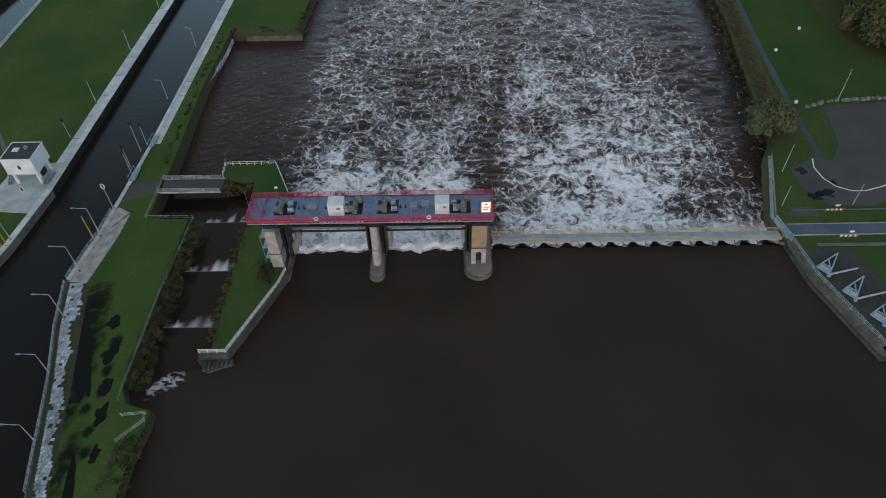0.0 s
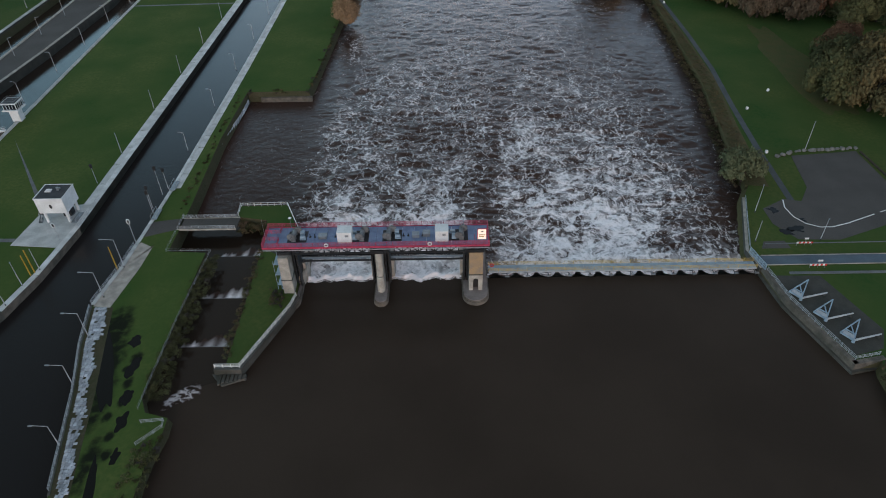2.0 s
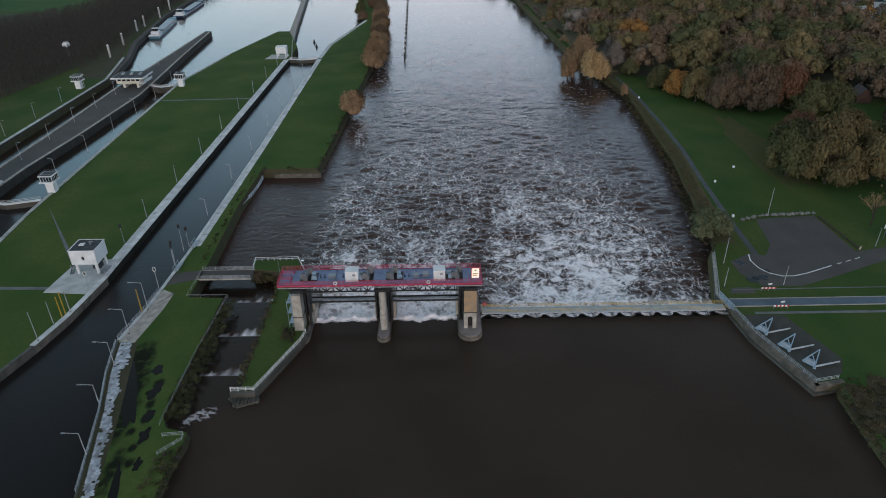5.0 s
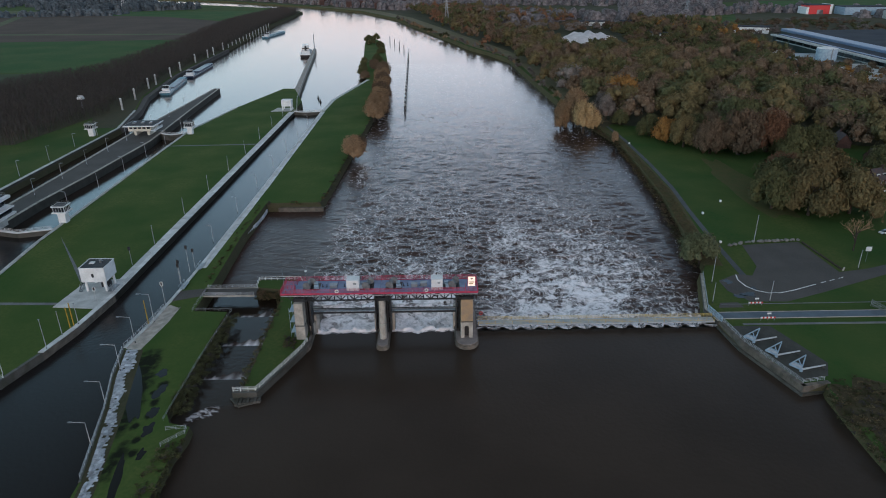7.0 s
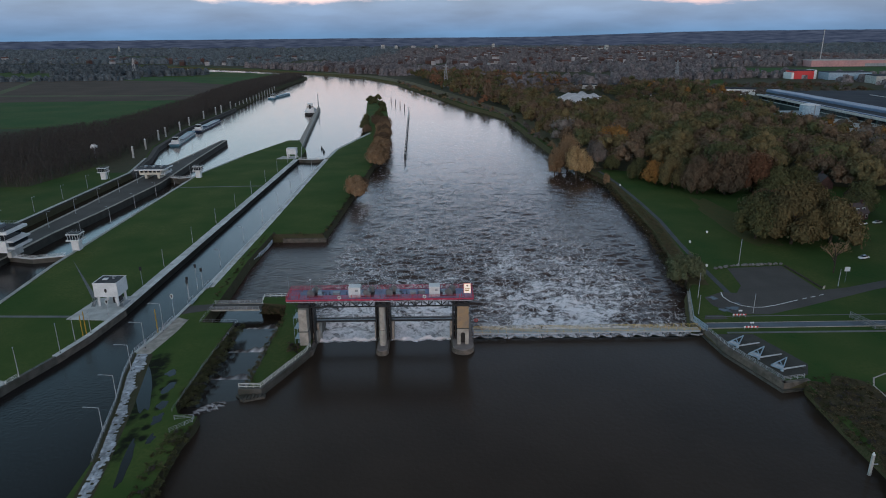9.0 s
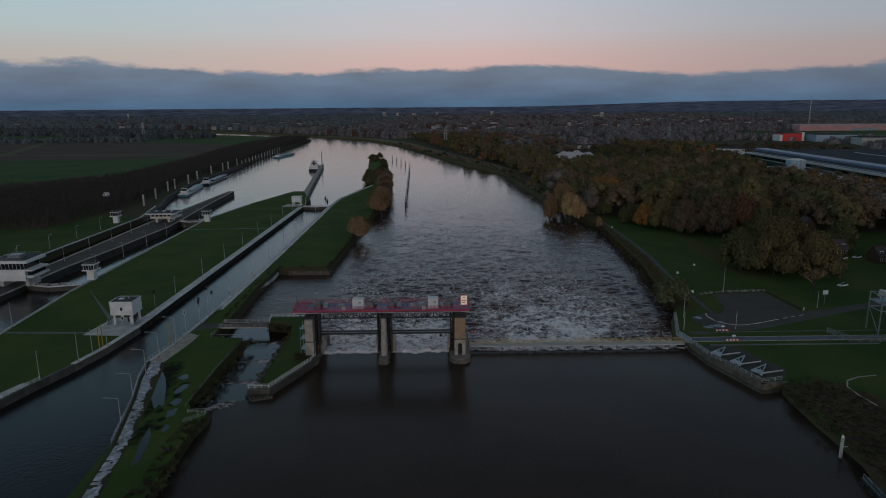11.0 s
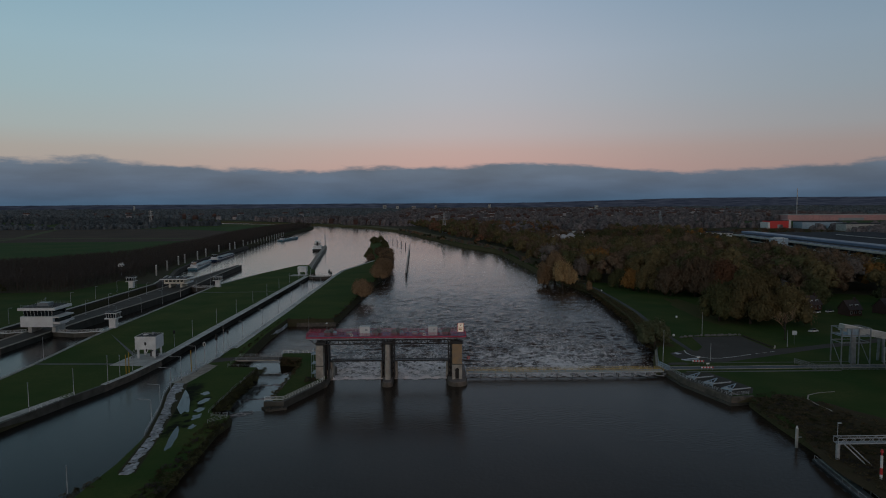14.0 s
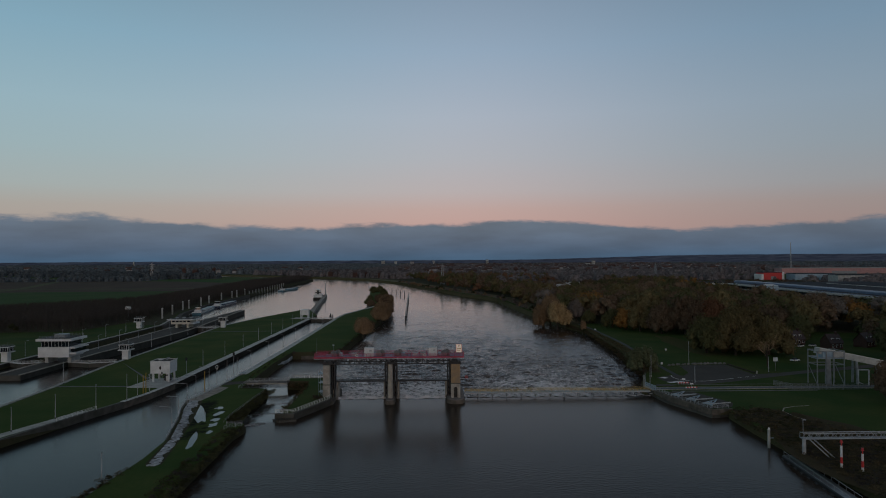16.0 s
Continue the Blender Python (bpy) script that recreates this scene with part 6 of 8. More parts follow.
# blue gate across the end of the service bridge
t = thing("bridge_gate", "pale blue steel gate at the end of the service bridge", "gate", (81.3, 98.4, G0), 0)
A, B = Vector((-0.7, 3.4, 0)), Vector((0.6, -3.6, 0))
for k in range(6):
    c = A.lerp(B, k / 5)
    part("post", Geo().beam(c, c + Vector((0, 0, 1.9)), 0.14, 0.14), LBLUE, t)
for z in (0.2, 1.0, 1.85):
    part("rail", Geo().beam(A + Vector((0, 0, z)), B + Vector((0, 0, z)), 0.1, 0.12), LBLUE, t)
g = Geo()
for k in range(46):
    c = A.lerp(B, (k + 0.5) / 46)
    g.beam(c + Vector((0, 0, 0.2)), c + Vector((0, 0, 1.8)), 0.04, 0.04)
part("infill", g, LBLUE, t)

# road to the bridge, kerbs and side walls
rd = solid("road", Geo().prism([(81.5, 97.0), (260, 97.6), (260, 100.9), (81.5, 100.4)], G0 - 1, G0 + 0.06), ROADB, "bluish grey service road to the weir", "road", "structure")
for ya, yb, xe in ((96.7, 97.3, 260), (100.42, 100.9, 260)):
    part("kerb", Geo().prism([(83, ya), (xe, yb), (xe, yb + 0.25), (83, ya + 0.25)], G0 - 0.2, G0 + 0.16), CONC, rd)
solid("path", Geo().prism([(87.5, 93.2), (140, 93.0), (140, 93.9), (87.5, 94.1)], G0 - 1, G0 + 0.12), PATHM, "low concrete strip beside the road", "path", "structure")
solid("path", Geo().prism([(86, 105.2), (150, 105.5), (150, 105.8), (86, 105.5)], G0 - 1, G0 + 0.10), PATHM, "low concrete strip beside the road", "path", "structure")


def barrier(x, y):
    t = thing("road_barrier", "red and white striped barrier board beside the road", "barrier", (x, y, G0), 0, "road barriers")
    for k in range(8):
        part("stripe", Geo().slab(-2.1 + 0.525 * k, -0.06, 0.75, -1.575 + 0.525 * k, 0.06, 1.25, 0.02), WHITE if k % 2 == 0 else REDS, t)
    for xx in (-1.9, 1.9):
        part("leg", Geo().beam((xx, 0.1, 0), (xx, 0.1, 0.95), 0.1, 0.08), GREYST, t)
    part("sign_plate", Geo().slab(-0.45, -0.06, 2.1, 0.65, 0.02, 2.6, 0.02), WHITE, t)
    part("sign_post", Geo().cyl((0.1, 0.1, 0), (0.1, 0.1, 2.6), 0.05), GREYST, t)


barrier(95.7, 104.4)
barrier(95.2, 95.5)

# three spare trestles stored on the quay
def stored_trestle(x, y):
    t = thing("stored_trestle", "pale blue triangular steel frame lying on the quay", "frame", (x, y, G0 + 0.05), 0, "stored weir frames")
    a, b, c = (-1.9, 1.9, 0.3), (-0.1, -0.6, 0.3), (4.2, 5.6, 0.55)
    part("leg", Geo().beam(a, c, 0.22, 0.24), LBLUE, t)
    part("leg", Geo().beam(b, c, 0.24, 0.26), LBLUE, t)
    part("tie", Geo().beam(a, b, 0.3, 0.35), LBLUE, t)
    part("tie", Geo().beam((-0.4, 2.9, 0.35), (1.1, 1.2, 0.35), 0.22, 0.25), LBLUE, t)
    part("brace", Geo().beam((1.5, 3.9, 0.4), (0.6, 0.6, 0.35), 0.18, 0.2), LBLUE, t)
    part("grating", Geo().prism([(-1.6, 1.7), (-0.1, -0.3), (0.7, 0.7), (-0.6, 2.5)], 0.36, 0.46), RAILM, t)
    part("boom", Geo().cyl((-0.1, -0.7, 0.5), (6.6, 0.9, 0.6), 0.24, 0.18, 10), RAILM, t, "pale round boom")
    part("foot", Geo().cyl((-0.3, -0.8, -0.02), (-0.3, -0.8, 0.6), 0.4, 0.3, 10), LBLUE, t)
    part("timber_rest", Geo().box(5.6, 0.1, -0.02, 6.1, 1.4, 0.3), CONCD, t)


for x, y in ((86.4, 84.8), (89.1, 77.8), (92.1, 71.2)):
    stored_trestle(x, y)

# car park
LOT = [(111.1, 149.0), (132.4, 151.2), (133.0, 126.0), (143.4, 128.2), (200, 149), (200, 142.5), (152.7, 126.4), (119.9, 112.0), (106.4, 106.6), (95.5, 107.0), (91.5, 114.0), (91.5, 121.0), (99.1, 125.6), (103.7, 124.3), (108.3, 131.3)]
solid("pavement", Geo().prism(LOT[::-1], G0 - 1, G0 + 0.05), ASPH, "dark asphalt car park with a curved line", "pavement", "structure", tri=True)
CUR = [(98.6, 125.2), (97.6, 121.5), (98.2, 117.0), (100.2, 113.8), (103.5, 112.0), (107.0, 112.0), (111.7, 113.5), (121.0, 117.5)]
for i in range(3):
    a, b = (123 + 3.6 * i, 118.4 + 1.45 * i), (125 + 3.6 * i, 119.2 + 1.45 * i)
    solid("road_marking", Geo().prism(strip([a, b], 0.26), G0 + 0.05, G0 + 0.062), LINE, "white dash painted on asphalt", "marking", "structure")
o = strip(CUR, 0.32)
solid("road_marking", Geo().prism(o if area2(o) > 0 else o[::-1], G0 + 0.05, G0 + 0.062), LINE, "white curved line painted on asphalt", "marking", "structure", tri=True)
g = Geo()
for cx, cy, r, s in ((94.5, 120, 1.4, 1), (97, 111, 1.6, 2), (93.8, 110.2, 1.2, 3), (100, 115.5, 0.9, 4)):
    pts = blob(cx, cy, r * 1.3, r, G0 + 0.056, s * 2.2, 24, 0.6)
    g.add(pts, [tuple(range(24))])
solid("puddle", g, PUD, "dark puddles on the car park asphalt", "puddle", "structure", tri=True)
solid("pavement", Geo().prism([(84.5, 103.4), (92, 103.4), (91.5, 106.5), (86, 106.3)], G0 - 1, G0 + 0.05), ASPH, "small asphalt turning place by the road", "pavement", "structure")
rr = random.Random(3)
ROCK = mat("grey_boulder", (0.20, 0.20, 0.19), (0.12, 0.12, 0.115), 0.9, 0.8, spread=0.2)


def boulder(x, y, r, seed):
    bm = bmesh.new()
    bmesh.ops.create_icosphere(bm, subdivisions=2, radius=r)
    for v in bm.verts:
        v.co *= 1 + 0.35 * noise.noise(v.co * (1.3 / r) + Vector((seed, 0, 0)))
        v.co.z = max(-0.3 * r, v.co.z * 0.75)
    me = bpy.data.meshes.new("boulder")
    bm.to_mesh(me); bm.free()
    me.materials.append(ROCK)
    ob = tagged(new("boulder", me), "grey boulder edging the car park", "boulder", "boulders round the car park")
    ob.location = (x, y, G0 + 0.3 * r)


for i in range(15):
    boulder(112.0 + 1.5 * i + rr.uniform(-.3, .3), 151.2 + 0.12 * i + rr.uniform(-.3, .3), rr.uniform(0.45, 0.9), i * 7.7)
for i in range(3):
    boulder(106.6 + 2.1 * i, 148.6 + 0.8 * i, 0.8, i * 3.3 + 90)
lg = solid("log_edging", Geo().cyl((133.4, 150.5, G0 + 0.25), (134.8, 127.5, G0 + 0.25), 0.32, 0.28, 10), BARK, "dark log lying along the car park edge", "log")
solid("log_edging", Geo().cyl((134.9, 127.3, G0 - 0.05), (135.0, 127.0, G0 + 1.2), 0.3, 0.25, 8), CONC, "short pale timber post at the car park", "post")
# paths
PTH = [(100.0, 124.8), (101.2, 150), (103.8, 185), (106.8, 215), (108.0, 250), (108.3, 300), (106, 345), (100, 420), (92, 560), (84, 660), (60, 745), (10, 930), (-60, 1200)]
o = strip(PTH, 1.9, -1)
solid("path", Geo().prism(o if area2(o) > 0 else o[::-1], G0 - 1, G0 + 0.04), mat("worn_path_asphalt", (0.078, 0.088, 0.092), (0.058, 0.066, 0.070), 0.85, 0.3, fine=20), "grey asphalt path along the river bank", "path", "structure", tri=True)
o = strip([(111, 51), (110.2, 57), (110.6, 62.5), (113, 66.3), (117.5, 68.6), (123, 69.6)], 0.4, -1)
solid("path", Geo().prism(o if area2(o) > 0 else o[::-1], G0 - 1, G0 + 0.05), CONC, "narrow pale kerb curving through the grass", "path", "structure", tri=True)
RGH = [(97.5, 132), (101.5, 170), (106.2, 207), (107.6, 260), (108.2, 300), (104.5, 345), (99.5, 345), (105.5, 300), (103.5, 260), (100.6, 207), (95.8, 170), (91.0, 133)]
solid("ground", Geo().prism(RGH, G0 - 1.5, G0 + 0.03, 0.3), ROUGH, "rough brown reeds along the water's edge", "ground", "structure", tri=True)
EARTH = mat("brown_bank_earth", (0.062, 0.050, 0.032), (0.044, 0.042, 0.022), 0.95, 0.3, fine=9, c3=(0.085, 0.066, 0.04), bump=0.6, spec=0.05)
for cx, cy, rx, ry, sd in ((107, 14, 15, 46, 4.1), (102, 56, 8, 11, 1.3)):
    o = blob(cx, cy, rx, ry, G0 + 0.008 + 0.004 * sd, sd, 72, 0.28)
    solid("ground", Geo().add(o, [tuple(range(len(o)))]), EARTH, "bare brown earth under the bank scrub", "ground", "structure", tri=True)
for x, y, h, yaw, lab in ((88.6, 119.4, 8.8, 0, "pale lamp post by the wing wall"), (83.8, 106.4, 6.4, 0, "short pale post by the wing wall"), (140.4, 128.2, 6.5, 0, "pale lamp post by the car park"),
                          (116.5, 151.8, 10.0, 0, "tall pale lamp post behind the boulders"), (101.0, 106.6, 6.6, 0, "pale lamp post at the car park edge"), (190, 118, 7, 0, "pale lamp post by the lane")):
    lamp_post(x, y, h, yaw, lab, 0, group="right bank lamp posts")
for x, y in ((103.8, 150.5), (121.2, 193.9), (109, 290), (108.5, 180)):
    t = thing("litter_bin", "small white park bin on a post", "bin", (x, y, G0), 0, "park bins")
    part("bin", Geo().slab(-0.35, -0.35, 0.4, 0.35, 0.35, 1.25, 0.08), WHITE, t)
    part("post", Geo().cyl((0, 0, 0), (0, 0, 0.42), 0.06), GREYST, t)
t = thing("road_sign", "white square sign on a post by the lane", "sign", (146.0, 133.3, G0), 0, "")
part("plate", Geo().slab(-0.95, -0.05, 4.1, 0.95, 0.05, 5.7, 0.02), WHITE, t)
part("post", Geo().cyl((0, 0.12, 0), (0, 0.12, 5.6), 0.06), GREYST, t)

# loading gantry with a white conveyor
gt = thing("loading_gantry", "grey steel loading gantry over the road", "gantry", (150.0, 104.5, G0), 0)
gt.scale = (0.82, 0.9, 0.86)
for x in (-6.2, -2.0, 1.2, 6.2):
    for y in (-3.4, 3.4):
        if x in (-2.0, 1.2) and y > 0:
            continue
        part("column", Geo().beam((x, y, 0), (x, y, 15.0), 0.38, 0.38), GREYST, gt)
for z in (9.0, 12.0, 14.8):
    for y in (-3.4, 3.4):
        part("girder", Geo().beam((-6.2, y, z), (6.2, y, z), 0.26, 0.32), GREYST, gt)
    for x in (-6.2, 6.2):
        part("girder", Geo().beam((x, -3.4, z), (x, 3.4, z), 0.26, 0.32), GREYST, gt)
part("platform", Geo().slab(-6.0, -3.2, 11.5, 6.0, 3.2, 11.8, 0.05), LBLUE, gt)
part("machine_house", Geo().slab(-3.0, -2.4, 11.8, 2.0, 2.4, 14.4, 0.15), LBLUE, gt)
part("chute", Geo().box(-1.3, -3.0, 0.3, 0.6, -1.0, 11.5, 0.2), GREYST, gt)
g = Geo()
for a in (-6.2, 6.2):
    g.beam((a, -3.4, 0.2), (a, 3.4, 9), 0.2, 0.2)
part("brace", g, GREYST, gt)
cv = thing("conveyor", "long white covered conveyor sloping down from the gantry", "conveyor", (156.0, 105.2, G0), 0)
cv.scale = (1.0, 0.9, 0.86)
part("gallery", Geo().beam((-9.5, -0.8, 14.8), (34, 2.5, 4.2), 3.4, 2.6), CONCL, cv)
part("roof_ridge", Geo().beam((-9.5, -0.8, 16.2), (34, 2.5, 5.6), 2.2, 0.3), WHITE, cv)
for k, x in enumerate((6, 15, 24, 32)):
    zt = 14.8 - (x + 9.5) * 10.6 / 43.5 - 1.2
    part("trestle_leg", Geo().beam((x, -0.8, 0), (x, -0.3, zt), 0.7, 0.7).beam((x, 2.5, 0), (x, 2.0, zt), 0.7, 0.7), GREYST, cv)
part("frame", Geo().beam((5, -3, 0), (5, -3, 6.5), 0.4, 0.4).beam((9, -3, 0), (9, -3, 6.5), 0.4, 0.4).beam((5, -3, 6.5), (9, -3, 6.5), 0.4, 0.4).beam((5, -3, 1.2), (7, -3, 0.3), 0.3, 0.3), RAILM, cv)
railing("grey mesh fence round the gantry yard", [(129.5, 103.5, G0), (132, 95, G0), (150, 94, G0), (170, 95, G0)], 2.0, GREYST, 3, 3.0, 0.05, "", True)
# landing stage upstream
t = thing("mooring_pile", "pale timber mooring pile in the river", "pile", (90.0, 30.9, -5), 0, "river mooring piles")
part("shaft", Geo().cyl((0, 0, 0), (0, 0, 9.8), 0.38, 0.33, 10), CONCL, t)
part("cap", Geo().cyl((0, 0, 9.8), (0, 0, 10.4), 0.33, 0.1, 10), WHITE, t)
part("step", Geo().box(0.3, -0.1, 7.5, 1.3, 0.1, 7.65), RAILM, t)
ld = thing("landing_stage", "white tubular landing stage bridge on a pile", "gangway", (92.0, 18.0, -5), 0)
part("column", Geo().cyl((0, 0, 0), (0, 0, 11.0), 0.45, 0.45, 12), RAILM, ld)
for y in (-0.7, 0.7):
    for z in (11.0, 12.3):
        part("boom", Geo().cyl((-0.5, y, z), (28, y, z), 0.12, n=8), RAILM, ld)
    g = Geo()
    for i in range(14):
        g.cyl((2 * i, y, 11), (2 * i + 1, y, 12.3), 0.05, n=5).cyl((2 * i + 1, y, 12.3), (2 * i + 2, y, 11), 0.05, n=5)
    part("lattice", g, RAILM, ld)
part("grating", Geo().slab(-0.6, -0.7, 10.95, 28, 0.7, 11.08, 0.02), GREYST, ld)
part("stair", Geo().beam((0.8, -1, 11), (6.0, -3.5, 5.6), 0.8, 0.15).cyl((0.8, -1.4, 12), (6.0, -3.9, 6.6), 0.05).cyl((0.8, -0.6, 12), (6.0, -3.1, 6.6), 0.05), RAILM, ld)
part("rail", Geo().cyl((-0.5, -0.9, 11), (-0.5, -0.9, 12.4), 0.05).cyl((-0.5, 0.9, 11), (-0.5, 0.9, 12.4), 0.05).cyl((-0.5, -0.9, 12.4), (-0.5, 0.9, 12.4), 0.05), RAILM, ld)
part("lamp", Geo().cyl((-0.2, 0, 12.3), (-0.2, 0, 15.5), 0.06).box(-0.2, -0.15, 15.4, 0.5, 0.15, 15.6), RAILM, ld)
part("bank_pier", Geo().box(27, -1.2, 4, 28.5, 1.2, 11), CONC, ld)
bt = thing("pontoon", "dark floating pontoon with fenders at the bank", "pontoon", (88.5, 6.0, -0.4), -6)
part("hull", Geo().slab(-1.5, -16, 0, 1.5, 16, 1.2, 0.15), DKSTEEL, bt)
part("deck", Geo().slab(-1.3, -15.8, 1.2, 1.3, 15.8, 1.28, 0.03), GREYST, bt)
for k in range(9):
    part("fender", Geo().cyl((-1.75, -14 + 3.5 * k, 0.2), (-1.75, -12.6 + 3.5 * k, 0.2), 0.35, n=10), BLACK, bt)
for s in (-1.2, 1.2):
    part("rail", Geo().cyl((s, -15.5, 2.2), (s, 15.5, 2.2), 0.05), RAILM, bt)
for k in range(11):
    part("post", Geo().cyl((1.2, -15.5 + 3.1 * k, 1.2), (1.2, -15.5 + 3.1 * k, 2.2), 0.05, n=5).cyl((-1.2, -15.5 + 3.1 * k, 1.2), (-1.2, -15.5 + 3.1 * k, 2.2), 0.05, n=5), RAILM, bt)
for k, (x, y) in enumerate(((94.6, 7.5), (97.5, 4.5))):
    t = thing("beacon_post", "white post with a red top by the landing stage", "beacon", (x, y, 1.0), 0, "beacons")
    part("shaft", Geo().cyl((0, 0, 0), (0, 0, 6.2 - k), 0.28, 0.25, 12), WHITE, t)
    part("band", Geo().cyl((0, 0, 2.2), (0, 0, 3.6), 0.29, 0.28, 12), REDS, t)
    part("head", Geo().cyl((0, 0, 6.2 - k), (0, 0, 6.9 - k), 0.12, 0.12, 12).cyl((0, 0, 6.9 - k), (0, 0, 7.5 - k), 0.34, 0.2, 12), REDS, t)


def house(x, y, yaw, w=9, d=8, h=4.5, label="red brick house with a dark tiled roof"):
    t = thing("house", label, "house", (x, y, G0), yaw, "houses behind the trees")
    part("wall", Geo().box(-w / 2, -d / 2, 0, w / 2, d / 2, h), BRICK, t)
    part("gable", Geo().add([(-w / 2, -d / 2, h), (-w / 2, d / 2, h), (-w / 2, 0, h + 4), (w / 2, -d / 2, h), (w / 2, d / 2, h), (w / 2, 0, h + 4)], [(0, 2, 1), (3, 4, 5), (0, 1, 4, 3)]), BRICK, t)
    r = part("roof", Geo().add([(-w / 2 - .4, -d / 2 - .4, h - .25), (w / 2 + .4, -d / 2 - .4, h - .25), (w / 2 + .4, 0, h + 4.2), (-w / 2 - .4, 0, h + 4.2), (-w / 2 - .4, d / 2 + .4, h - .25), (w / 2 + .4, d / 2 + .4, h - .25),
                               (-w / 2 - .4, -d / 2 - .4, h - .5), (w / 2 + .4, -d / 2 - .4, h - .5), (-w / 2 - .4, d / 2 + .4, h - .5), (w / 2 + .4, d / 2 + .4, h - .5)],
                              [(0, 1, 2, 3), (3, 2, 5, 4), (6, 7, 1, 0), (4, 5, 9, 8)]), TILE, t, "dark tiled roof")
    part("chimney", Geo().box(w * 0.25, -0.5, h + 2.5, w * 0.25 + 0.9, 0.5, h + 5.3), BRICK, r)
    for k in range(3):
        xx = -w * 0.33 + w * 0.33 * k
        wd = part("window", Geo().box(xx - 0.6, -d / 2 - 0.06, 1.0, xx + 0.6, -d / 2 - 0.004, 2.5), WHITE, t)
        part("pane", Geo().box(xx - 0.48, -d / 2 - 0.08, 1.12, xx + 0.48, -d / 2 - 0.064, 2.38), GLASSD, wd)
    for k in (-1, 1):
        wd = part("dormer", Geo().box(k * w * 0.22 - 0.8, -d * 0.36, h + 0.6, k * w * 0.22 + 0.8, -d * 0.05, h + 2.1), WHITE, t, "white dormer window")
        part("pane", Geo().box(k * w * 0.22 - 0.6, -d * 0.36 - 0.02, h + 0.8, k * w * 0.22 + 0.6, -d * 0.36 - 0.004, h + 1.9), GLASSD, wd)


for x, y, yaw, w in ((200, 216, 20, 10), (211, 200, 12, 9), (222, 250, 15, 12), (200, 285, 10, 14), (222, 282, 80, 12), (232, 205, 30, 11), (184, 318, 0, 12)):
    house(x, y, yaw, w * 0.85, 7, 3.4)
for x, y in ((197, 205), (205, 207), (168, 158)):
    t = thing("parked_car", "small pale car parked by the houses", "car", (x, y, G0), 20, "parked cars")
    part("body", Geo().slab(-2.1, -0.85, 0.35, 2.1, 0.85, 0.95, 0.1), WHITE, t)
    part("cabin", Geo().box(-1.3, -0.75, 0.95, 1.2, 0.75, 1.5, 0.2), GLASSD, t)
    for a in (-1.35, 1.35):
        for b in (-0.8, 0.8):
            part("wheel", Geo().cyl((a, b - 0.1, 0.33), (a, b + 0.1, 0.33), 0.33, n=12), BLACK, t)

# ---- trees ----
def leaf_mat(name, c1, c2, rough=0.8, grain_scale=0.9, swing=0.28):
    m = bpy.data.materials.new(name)
    m.use_nodes = True
    nt = m.node_tree
    p = nt.nodes["Principled BSDF"]
    geo, rp, oi = nt.nodes.new("ShaderNodeNewGeometry"), nt.nodes.new("ShaderNodeValToRGB"), nt.nodes.new("ShaderNodeObjectInfo")
    e = rp.color_ramp.elements
    e[0].color, e[1].color = (*c1, 1), (*c2, 1)
    mid = e.new(0.55); mid.color = (*[(a + b) * 0.5 for a, b in zip(c1, c2)], 1)
    hs = nt.nodes.new("ShaderNodeHueSaturation")
    mr = nt.nodes.new("ShaderNodeMapRange"); mr.inputs[3].default_value, mr.inputs[4].default_value = 0.8, 1.2
    nt.links.new(geo.outputs["Random Per Island"], rp.inputs[0])
    nt.links.new(oi.outputs["Random"], mr.inputs[0]); nt.links.new(mr.outputs[0], hs.inputs["Value"])
    grain, span = nt.nodes.new("ShaderNodeTexNoise"), nt.nodes.new("ShaderNodeMapRange")
    grain.inputs["Scale"].default_value, grain.inputs["Detail"].default_value = grain_scale, 4
    nt.links.new(geo.outputs["Position"], grain.inputs["Vector"]); nt.links.new(grain.outputs[0], span.inputs[0])
    for i, v in ((1, 0.3), (2, 0.7), (3, 1 - swing), (4, 1 + swing)):
        span.inputs[i].default_value = v
    tone = nt.nodes.new("ShaderNodeMix"); tone.data_type = "RGBA"; tone.blend_type = "MULTIPLY"; tone.inputs[0].default_value = 1
    nt.links.new(rp.outputs[0], tone.inputs[6]); nt.links.new(span.outputs[0], tone.inputs[7])
    nt.links.new(tone.outputs[2], hs.inputs["Color"]); nt.links.new(hs.outputs[0], p.inputs["Base Color"])
    p.inputs["Roughness"].default_value = rough
    p.inputs["Specular IOR Level"].default_value = 0.05
    # ragged relief of leaf sprays
    rag, bp = nt.nodes.new("ShaderNodeTexNoise"), nt.nodes.new("ShaderNodeBump")
    rag.inputs["Scale"].default_value, rag.inputs["Detail"].default_value, rag.inputs["Roughness"].default_value = grain_scale * 0.8, 3, 0.65
    bp.inputs["Strength"].default_value, bp.inputs["Distance"].default_value = 0.9, 1.1 / grain_scale
    nt.links.new(geo.outputs["Position"], rag.inputs["Vector"]); nt.links.new(rag.outputs[0], bp.inputs["Height"])
    nt.links.new(bp.outputs[0], p.inputs["Normal"])
    return m


